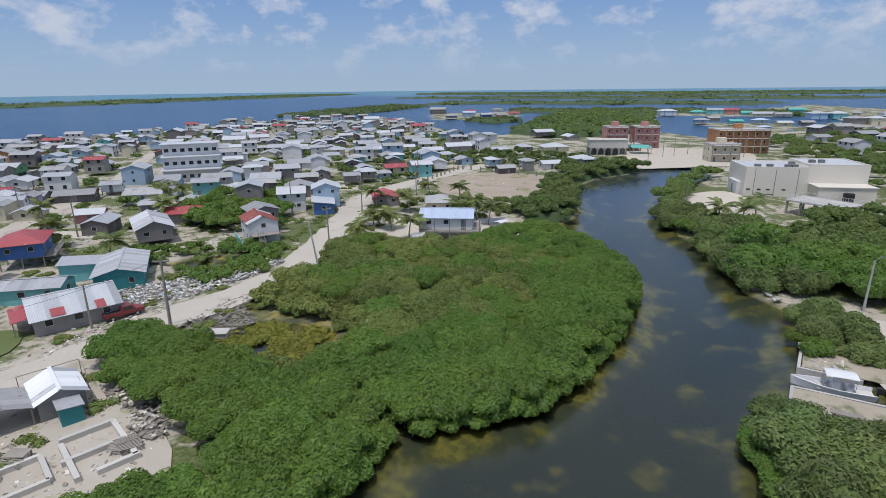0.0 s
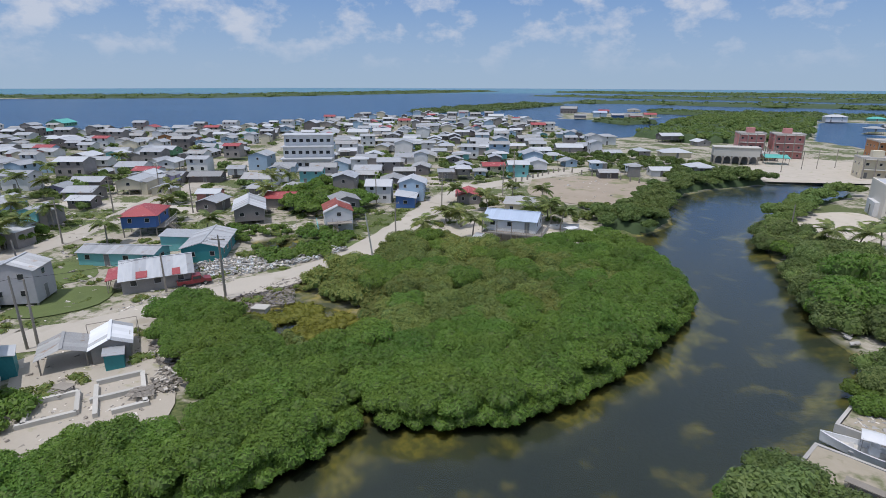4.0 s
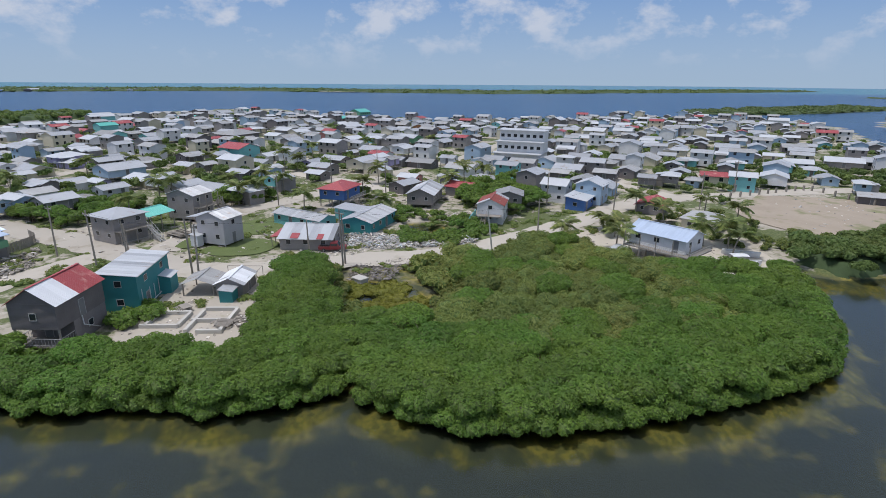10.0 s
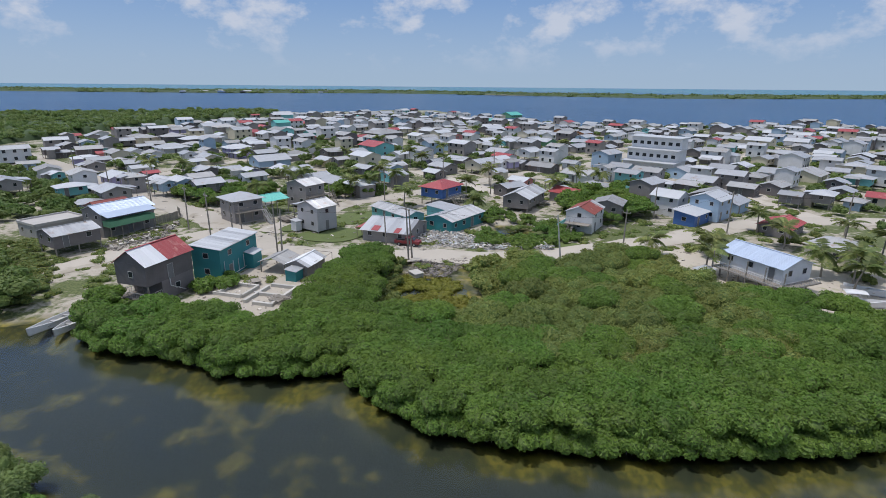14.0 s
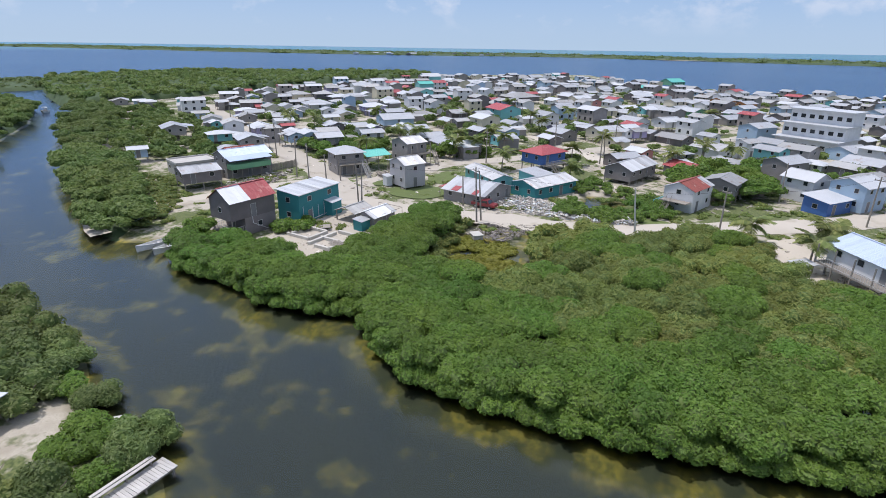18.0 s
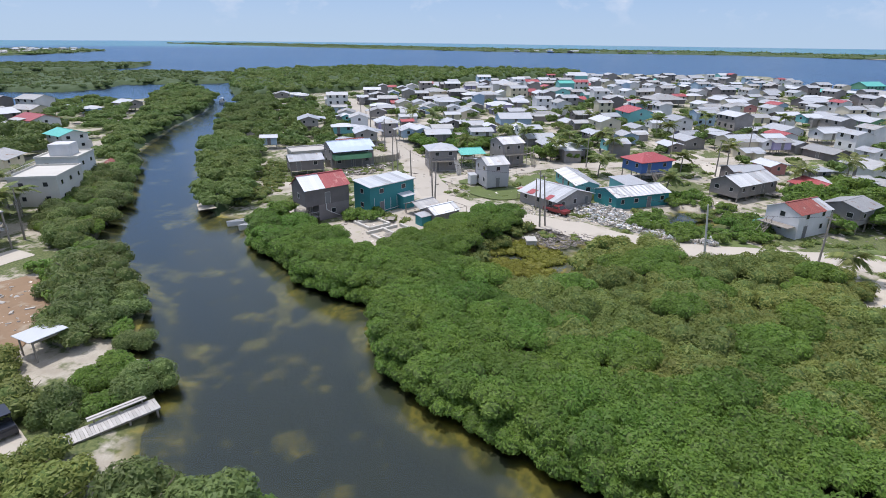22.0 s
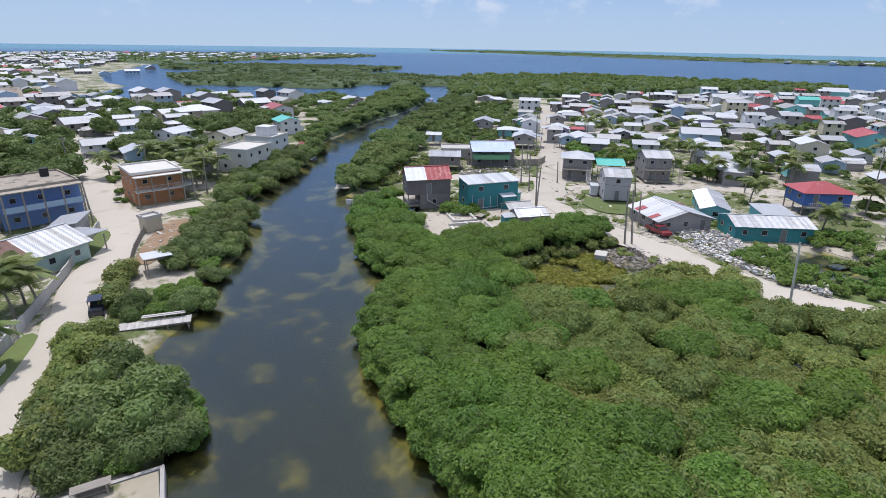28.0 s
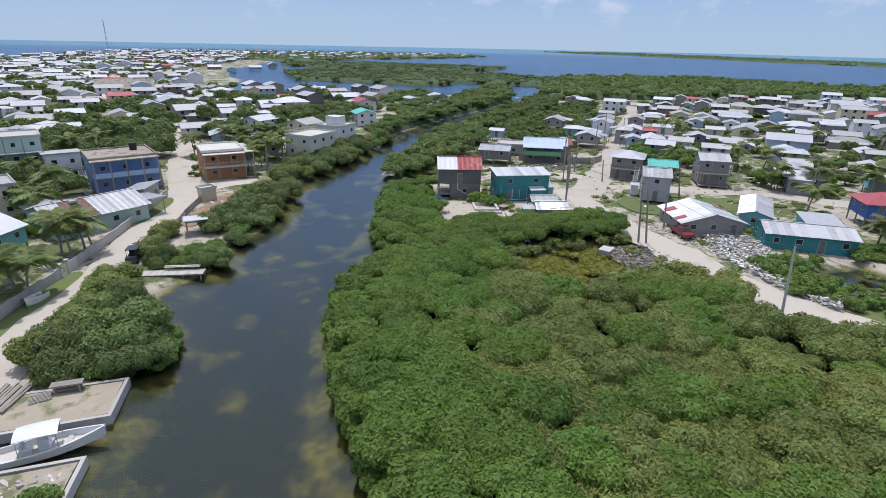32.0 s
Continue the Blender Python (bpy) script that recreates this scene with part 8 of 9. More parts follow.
thicket("garden_trees", [(28.2, 19.9), (6.4, -9.0), (-0.4, -64.1), (-20.8, -65.6), (-31.4, -79.2), (-64.9, -105.3), (-97.8, -148.8), (-70, -210), (17.1, -177.5), (60.6, -59.9)], 9.0, BROAD, 42, TOWN_TREES, ("leaf_far", "core"), 0.0, 0.0)
thicket("garden_trees", [(4.6, 85.2), (30.2, 74.8), (70.2, 89.8), (90.2, 199.9), (34, 226), (25.9, 177.9), (30.8, 139.0)], 6.5, MID, 44, "broad green trees on the outer bank", ("leaf_far", "core"), 0.2, 0)
thicket("garden_trees", [(-106.3, -52.4), (-116.1, -46.2), (-134.8, -63.5), (-177.3, -107.9), (-208, -144), (-180, -147), (-137.4, -106.9), (-111.7, -79.6)], 4.6, GARDEN, 47, "green bush between the street and the mangroves", ("leaf_far", "core"), 0.1, 0.0)
thicket("garden_trees", [(15.3, 211.4), (54.3, 196.2), (110, 240), (105, 401), (59, 366), (22, 320), (4, 292)], 7.5, MID, 48, "green bush beyond the concrete hall", ("leaf_far", "core"), 0.0, 0.0)
thicket("garden_trees", [(-100.9, 175.2), (-61.5, 167.2), (-46.3, 192.3), (-62.1, 210.6), (-101, 211), (-131, 197)], 6.0, GARDEN, 49, "green bush behind the cleared plot", ("leaf_far", "core"), 0.1, 0.0)
thicket("scrub_thicket", [(-83.9, 94.6), (-60.3, 91.0), (-56.6, 106.7), (-60.7, 114.6), (-84.2, 112.4), (-91.8, 102.4)], 5.0, BUSH, 50, "scattered scrub on sandy ground")
thicket("garden_trees", [(-8.4, -55.2), (7.9, -55.6), (14.2, -34.4), (20.4, -18.1), (32.7, -44.3), (21.9, -103.3), (-3.1, -106.0), (-7.8, -80.3)], 6.4, NEAR_BROAD, 53, TOWN_TREES, ("leaf_far", "core"), 0.0, -0.5)
thicket("garden_trees", [(-17.5, -54.9), (-22.7, -59.1), (-32.9, -65.1), (-39.4, -75.7), (-31.6, -85.0), (-21.2, -81.0), (-17.8, -67.9)], 4.2, GARDEN, 54, TOWN_TREES, ("leaf_far", "core"), 0.0, -0.5)
thicket("scrub_thicket", [(-18.3, -9.0), (-22.2, -17.8), (-26.7, -29.2), (-29.7, -31.2), (-25.2, -18.7), (-20.8, -8.9)], 2.4, BUSH, 55, "green scrub along the fenced garden", ("leaf", "core"))
thicket("scrub_thicket", [(4.6, 3.4), (10.5, 1.0), (16.4, -15.7), (6.3, -21.5), (4.4, -9.0)], 3.0, BUSH, 56, "garden bushes beside the bank houses", ("leaf", "core"))
thicket("garden_trees", [(-9.7, 69.5), (-13.9, 85.2), (0.7, 84.0), (28.2, 79.9), (34.2, 65.8), (13.2, 58.5), (6.1, 62.5), (0.1, 67.9)], 4.4, NEAR_BROAD, 57, "tall dark trees on the outer bank", ("leaf", "core"), 0.0, 0.0)
thicket("garden_trees", [(6.8, 23.6), (7.4, 52.6), (30.2, 55.8), (60.2, 30.1), (40.2, 0.1), (20.2, 6.1)], 7.5, BROAD, 58, "scattered trees on the outer bank", ("leaf", "core"), 0.0, 0.0)
weeds = scatter([(-132.7, -60.4), (-62.0, -42.9), (-73.5, 39.6), (-75.2, 65.2), (-100.2, 128.0), (-148.8, 127.4), (-159.8, 19.9)], 3.4, 51, 0.48)
weeds = off_roads(clear_of_houses(weeds, -0.5), 3.6)
rw = np.random.RandomState(3)
weeds = weeds[rw.rand(len(weeds)) < 0.5]
joined("weed_tufts", SHRUB, weeds, "low tufts of weeds on sandy lots", "weeds", ("leaf_dry", "core"), 52, 0.35)

# palms standing between the village houses
spots = clear_of_houses(scatter([(-118, -20), (-140, -60), (-190, -70), (-240, 0), (-230, 90), (-160, 110), (-125, 60)], 9.0, 71, 0.45), 0.6)
spots = off_roads(spots, 4.0)
for i, (x, y) in enumerate(spots[::max(1, len(spots) // 20)]):
    palm(x, y, 6.0 + 1.6 * ((i * 7) % 5) / 4, 960 + i, 0.3)

# ---- rubble ----
def rubble(name, poly, count, seed, label, mats=("rubbish", "rubbish_b"), big=0.5, high=0.5):
    rng = random.Random(seed)
    poly = np.asarray(poly, float)
    (x0, y0), (x1, y1) = poly.min(0), poly.max(0)
    b, done = Builder(), 0
    while done < count:
        p = np.array([[rng.uniform(x0, x1), rng.uniform(y0, y1)]])
        if not inside(poly, p)[0]:
            continue
        done += 1
        s = big * rng.uniform(0.25, 1.0) ** 1.5
        lift = LAND_Z + high * rng.random() ** 2
        m = Matrix.LocRotScale((p[0][0], p[0][1], lift), Euler((rng.uniform(-0.4, 0.4), rng.uniform(-0.4, 0.4), rng.uniform(0, 6.3))), None)
        l = s * rng.uniform(0.8, 3.0)
        b.box(-l / 2, -s / 2, -0.04, l / 2, s / 2, rng.uniform(0.02, 0.3) * s + 0.03, rng.random() < 0.3, m)
    return thing(name, Matrix(), label, "rubble", kind="stuff", data=b.mesh(name, *mats))


rubble("rubble_heap", [(-96.5, 26.9), (-90.6, 24.0), (-85.5, 29.9), (-82.9, 41.6), (-83.3, 49.5), (-87.3, 47.5), (-89.4, 37.7), (-94.5, 32.8)], 3000, 5, "white heaps of broken rubble and rubbish beside the road", big=0.36, high=0.7)
rubble("rubble_heap", [(-107.3, -26.0), (-99.5, -30.1), (-89.6, -33.1), (-85.4, -29.1), (-95.3, -24.0)], 500, 6, "scattered broken boards and rubble", ("timber", "rubbish"), 0.5, 0.5)
rubble("rubble_heap", [(-71.4, 9.2), (-66.0, 7.8), (-61.0, 4.8), (-59.0, 6.8), (-63.9, 10.2), (-69.9, 12.7)], 420, 7, "heap of salvaged boards and junk by the yard", ("timber", "rubbish"), 0.4, 0.5)
rubble("rubble_heap", [(-78.7, 24.0), (-71.7, 22.0), (-69.7, 27.9), (-75.6, 32.8), (-77.5, 39.6), (-76.4, 44.5), (-78.5, 35.7)], 900, 8, "broken boards and junk at the swamp's edge", ("timber", "wood_dark"), 0.28, 0.15)
rubble("rubble_heap", [(-87.9, 12.2), (-83.9, 10.2), (-83.2, 24.0), (-85.5, 29.9), (-89.6, 25.9)], 260, 9, "loose stones along the road verge", ("rubbish", "concrete"), 0.3, 0.15)
rubble("rubble_heap", [(-66.1, -2.7), (-61.1, -1.7), (-60.0, 4.3), (-66.0, 5.3)], 150, 10, "loose stones and scraps inside the footings", ("rubbish", "timber"), 0.3, 0.1)
rubble("rubble_heap", [(-16.5, -11.7), (-20.6, -15.2), (-25.5, -25.0), (-22.7, -28.3), (-17.9, -20.0)], 60, 61, "broken boards and stones on the garden plot", ("rubbish", "concrete"), 0.45, 0.15)
rubble("rubble_heap", [(-80.5, 118.4), (-60.8, 118.5), (-55.3, 147.8), (-84.9, 155.7), (-95.5, 139.9)], 180, 11, "loose stones on the cleared plot", ("rubbish", "concrete"), 0.5, 0.15)
rubble("rubble_heap", [(-7.1, 43.7), (-3.4, 43.1), (-3.5, 49.6), (-7.2, 49.6)], 160, 12, "broken stones on the quay fill", ("rubbish", "concrete"), 0.4, 0.1)
rubble("rubble_heap", [(-7.6, 62.6), (-10.6, 66.5), (-19.0, 94.0), (-16.1, 94.1), (-7.7, 69.5)], 200, 13, "pale stones along the canal bank", ("rubbish", "concrete"), 0.6, 0.2)

rubble("yard_clutter", [(-89.6, 25.9), (-84.0, 8.2), (-92.7, -11.8), (-113.5, -30.0), (-142.3, -50.2), (-161.6, -30.0), (-159.2, 59.4), (-129.1, 108.0), (-103.5, 98.4), (-91.1, 61.3), (-103.3, 39.7)], 1500, 14, "boards, sheets and odds and ends lying about the yards", ("timber", "rubbish"), 0.5, 0.12)
rubble("yard_clutter", [(-79.2, -1.8), (-70.2, -4.8), (-62.1, -7.8), (-57.0, -3.7), (-55.0, 2.3), (-57.5, 5.8), (-64.0, 8.3), (-71.9, 11.2), (-77.9, 13.2)], 320, 15, "boards and scraps lying about a sandy yard", ("timber", "rubbish"), 0.32, 0.1)
rubble("yard_clutter", [(-81.2, 69.0), (-69.2, 66.2), (-54.0, 77.0), (-51.3, 87.1), (-62.3, 93.9), (-81.4, 82.7)], 260, 16, "scraps and stones lying about a palm yard", ("timber", "rubbish"), 0.35, 0.1)
# concrete footings of an unbuilt house
foot = thing("concrete_footing", pose(-63.0, 3.1, LAND_Z, 0, 0, 160), "pale concrete ring beams of an unbuilt house", "footing")
for a, c in (((-3.3, -2), (3.3, -2)), ((-3.3, 2.1), (2.6, 2.1)), ((3.3, -2), (3.3, 2.1)), ((-0.2, -2), (-0.2, 2.6)), ((-3.3, -2.3), (-3.3, 0.8))):
    part("beam", Builder().plank((*a, 0.32), (*c, 0.32), 0.42, 0.5).mesh("beam", "pale_concrete"), foot, pose(0, 0, 0.004 * (a[0] + 5)))
foot = thing("concrete_footing", pose(-65.1, -2.1, LAND_Z, 0, 0, 160), "pale concrete ring beams of an unbuilt house", "footing")
for a, c in (((-2.0, -2), (2.0, -2)), ((-2.0, 2), (1.4, 2)), ((-2.0, -2), (-2.0, 2.6)), ((2.0, -2), (2.0, 2.6))):
    part("beam", Builder().plank((*a, 0.32), (*c, 0.32), 0.4, 0.46).mesh("beam", "pale_concrete"), foot, pose(0, 0, 0.004 * (a[0] + 5)))
for k, (px, py, pr) in enumerate(((-61.6, 4.7, 70), (-60.6, 4.3, 60), (-61.2, 3.9, 40), (-67.5, -0.9, 20))):
    rack = thing("timber_pallet", pose(px, py, LAND_Z + 0.52, 4 * k - 6, 3, pr), "grey slatted timber pallet dropped on the footings", "pallet", "pallets")
    for i in range(6):
        part("slat", Builder().box(-0.9, -0.62 + 0.21 * i, 0.09, 0.9, -0.48 + 0.21 * i, 0.12).mesh("slat", "timber"), rack)
    for sx in (-0.8, 0, 0.8):
        part("bearer", Builder().box(sx - 0.05, -0.62, 0, sx + 0.05, 0.57, 0.09).mesh("bearer", "timber"), rack)
bench_w = thing("work_table", pose(-67.9, -0.3, LAND_Z, 0, 0, 25), "rough timber work table beside the shelter", "table")
part("tabletop", Builder().box(-0.9, -0.6, 0.7, 0.9, 0.6, 0.76).mesh("tabletop", "timber"), bench_w)
for sx in (-0.75, 0.75):
    for sy in (-0.45, 0.45):
        part("leg", unit_post(0.7, 0.05), bench_w, pose(sx, sy, 0))
drum = Builder().bar((0, 0, 0), (0, 0, 0.9), 0.3, sides=14).bar((0, 0, 0.28), (0, 0, 0.32), 0.315, sides=14).bar((0, 0, 0.58), (0, 0, 0.62), 0.315, sides=14)
thing("blue_drum", pose(-70.2, 4.9, LAND_Z), "blue plastic drum standing in a sandy yard", "drum", data=drum.mesh("blue_drum", "blue_tarp"))
box = thing("concrete_box", pose(-71.1, 23.7, 0.12, 0, 0, 30), "small grey concrete cistern at the swamp's edge", "cistern")
part("body", Builder().box(-1.0, -0.75, 0, 1.0, 0.75, 0.95).mesh("body", "concrete"), box)
part("lid", Builder().box(-1.1, -0.85, 0.95, 1.1, 0.85, 1.05).mesh("lid", "pale_concrete"), box)
marsh = scatter(SWAMP, 0.95, 44, 0.45)
marsh = marsh[(np.sin(marsh[:, 0] * 0.9) + np.sin(marsh[:, 1] * 0.8 + marsh[:, 0] * 0.5) > -0.2)]
joined("marsh_weed", SHRUB, marsh, "bright yellow-green marsh weed spreading over a swamp pool", "weeds", ("leaf_marsh", "leaf_marsh"), 45, -0.28)

# ---- poles and wires ----
def pole(x, y, high, lean=(0.0, 0.0), arm=0.0, material="timber", z=LAND_Z, lamp=False):
    root = thing("utility_pole", pose(x, y, z, lean[0], lean[1], 40), "tall weathered utility pole beside a dirt road", "pole", "utility poles")
    part("shaft", Builder().bar((0, 0, -0.3), (0, 0, high), 0.17, sides=8, r2=0.1).mesh("shaft", material), root)
    if arm:
        part("crossarm", Builder().box(-arm, -0.06, high - 0.75, arm, 0.06, high - 0.6).mesh("crossarm", "timber"), root)
        for k in (-arm * 0.9, 0, arm * 0.9):
            part("insulator", Builder().bar((k, 0, high - 0.6), (k, 0, high - 0.4), 0.05).mesh("insulator", "trim"), root)
    if lamp:
        part("lamp_arm", Builder().bar((0, 0, high - 0.1), (0.9, 0, high + 0.35), 0.03).mesh("lamp_arm", "steel"), root)
        part("lamp_head", Builder().box(0.85, -0.12, high + 0.28, 1.35, 0.12, high + 0.4).mesh("lamp_head", "steel"), root)
    return root


POLES = [(-91.6, -14.6, 9.5, 1, 0.9), (-81.5, 0.0, 9.2, 2, 0), (-80.7, 0.9, 8.5, -2, 0), (-78.3, 22.6, 9.8, 4, 0.9), (-79.3, 23.2, 9.0, 6, 0), (-87.7, 18.5, 6.0, 3, 0), (-83.3, 62.3, 7.5, 0, 0.8), (-92.5, 87.9, 9.0, 2, 0.9), (-89.9, 111.3, 9.0, -1, 0.9), (-106.0, 78.6, 8.0, 0, 0), (-99.7, -11.2, 5.0, 3, 0), (-89.2, -9.6, 8.0, 2, 0), (-100.4, -22.0, 9.0, -1, 0.9), (-105.1, 5.6, 8.0, 8, 0), (-118.7, -37.0, 9, 0, 0.9), (-138.5, -56.3, 9, 1, 0.9), (-161.5, -77.7, 9, 0, 0.9), (-127.8, 17.0, 8.5, 0, 0.9), (-149.4, 33.8, 8.5, 2, 0.9), (-134.2, 45.6, 8, 0, 0), (-165.4, 51.6, 8.5, 0, 0.9), (-11.7, -35.3, 7.0, 3, 0), (-32.2, -43.8, 8, -2, 0), (-24.8, -63.4, 8.5, 0, 0.9), (-10.9, -80.1, 8.5, 0, 0.9), (-103.2, 137.8, 9, 0, 0.9), (-21.3, 108.8, 7.5, 0, 0)]
for x, y, hi, ln, ar in POLES:
    pole(x, y, hi, (ln, ln * 0.4), ar)
pole(-74.8, 48.1, 8.6, (2, -7), 0, "pale_concrete")
pole(1.7, 63.2, 7.0, (0, 0), 0, "concrete", lamp=True)


def wire(a, c, sag):
    cu = bpy.data.curves.new("wire", "CURVE")
    cu.dimensions, cu.bevel_depth, cu.bevel_resolution = "3D", 0.018, 0
    sp = cu.splines.new("POLY")
    sp.points.add(10)
    for i in range(11):
        t = i / 10
        sp.points[i].co = (*(Vector(a).lerp(Vector(c), t) - Vector((0, 0, sag * 4 * t * (1 - t)))), 1)
    cu.materials.append(M["black"])
    return thing("overhead_wire", Matrix(), "thin black overhead wire slung between poles", "wire", "wires", data=cu)


for i, j in ((0, 1), (1, 3), (0, 12), (12, 14), (14, 15), (15, 16), (7, 8), (6, 7), (17, 18), (18, 20)):
    (ax, ay, ah, *_), (bx, by, bh, *_) = POLES[i], POLES[j]
    wire((ax, ay, LAND_Z + ah - 0.5), (bx, by, LAND_Z + bh - 0.5), 0.9)
wire((-78.3, 22.6, 10.0), (-75.4, 48.1, 9.0), 1.0)
wire((-75.4, 48.1, 9.0), (-83.3, 62.3, 7.8), 0.7)

# ---- quays, pier and boats ----
def quay(name, outline, label):
    root = thing(name, Matrix(), label, "quay", kind="structure")
    for k, ((ax, ay), (bx, by)) in enumerate(zip(outline, outline[1:])):
        length = math.hypot(bx - ax, by - ay)
        part("edge_beam", Builder().box(-0.15 + 0.3 * (k % 2), -0.15, -1.5, length + 0.15 - 0.3 * (k % 2), 0.15, 0.1).mesh("edge_beam", "concrete"), root, pose(ax, ay, 0.72 + 0.004 * k, 0, 0, math.degrees(math.atan2(by - ay, bx - ax))))
    return root


quay("quay_edge", [(-2.8, 32.1), (-10.2, 32.9), (-9.3, 37.9), (-0.5, 37.1)], "low pale concrete quay wall round a sand fill")
quay("quay_edge", [(-2.9, 41.9), (-8.2, 42.5), (-7.4, 46.9)], "low pale concrete quay wall with a stone fill")
patch("quay_fill", [(-9.9, 33.2), (-5.6, 32.6), (-2.4, 32.2), (0.9, 30.9), (3.7, 30.6), (3.7, 36.6), (-0.5, 36.8), (-4.4, 37.2), (-9.2, 37.6), (-9.5, 35.8)], 0.785, "quay_sand", "sand fill with thin grass behind the quay wall")
patch("quay_fill", [(-7.9, 42.8), (-4.4, 42.5), (-1.9, 42.2), (3.6, 42.1), (3.9, 52.5), (-2.6, 51.6), (-7.3, 49.6), (-7.3, 46.2)], 0.785, "quay_sand", "sand and stone fill behind the quay wall")
bench_t = thing("picnic_table", pose(-5.9, 33.0, 0.78, 0, 0, 174), "weathered timber work table on the quay", "table")
part("tabletop", Builder().box(-1.2, -0.4, 0.72, 1.2, 0.4, 0.8).mesh("tabletop", "timber"), bench_t)
for sx in (-0.9, 0.9):
    for sy in (-0.3, 0.3):
        part("leg", Builder().box(sx - 0.06, sy - 0.06, 0, sx + 0.06, sy + 0.06, 0.72).mesh("leg", "timber"), bench_t)
part("shelf", Builder().box(-1.0, -0.35, 0.25, 1.0, 0.35, 0.3).mesh("shelf", "timber"), bench_t)
planks = thing("stacked_posts", pose(-1.4, 32.3, LAND_Z, 0, 0, 68), "loose stack of grey timber posts", "lumber")
for k in range(9):
    part("post_length", Builder().plank((-2.0 + 0.2 * (k % 3), 0.28 * k - 1.2, 0.2 + 0.05 * (k % 2)), (2.0, 0.24 * k - 0.8, 0.2 + 0.05 * (k % 3)), 0.2, 0.16).mesh("post_length", "timber"), planks)
pallet = thing("timber_pallet", pose(-4.0, 33.3, 0.79, 0, 0, 8), "grey timber pallet lying on sand", "pallet")
for k in range(7):
    part("slat", Builder().box(-0.8, -0.6 + 0.19 * k, 0.1, 0.8, -0.47 + 0.19 * k, 0.13).mesh("slat", "timber"), pallet)

pier = thing("timber_pier", pose(-17.2, 10.2, 0, 0, 0, -16.5), "weathered grey timber pier with a bench along its edge", "pier")
plank_me = Builder().box(-0.115, -0.85, 0, 0.115, 0.85, 0.05).mesh("deck_plank", "pale_timber")
for k in range(36):
    part("deck_plank", plank_me, pier, pose(0.12 + 0.25 * k, 0.015 * math.sin(k * 2.3), 0.75 + 0.004 * (k % 3), 0, 0, 1.2 * math.sin(k * 1.3)))
for s in (-0.7, 0.7):
    part("bearer", Builder().box(0, s - 0.07, 0.58, 9.0, s + 0.07, 0.75).mesh("bearer", "timber"), pier)
    for k in range(5):
        part("pier_post", Builder().bar((0.3 + 2.1 * k, s, -1.6), (0.3 + 2.1 * k, s, 0.6), 0.1).mesh("pier_post", "timber"), pier)
for s, zz in ((-0.72, 1.2), (-1.02, 1.25)):
    part("bench_board", Builder().box(0.6, s - 0.13, zz, 5.0, s + 0.13, zz + 0.05).mesh("bench_board", "pale_timber"), pier)
for k in range(3):
    part("bench_leg", Builder().box(0.9 + 1.8 * k, -0.95, 0.75, 1.0 + 1.8 * k, -0.68, 1.2).mesh("bench_leg", "timber"), pier)


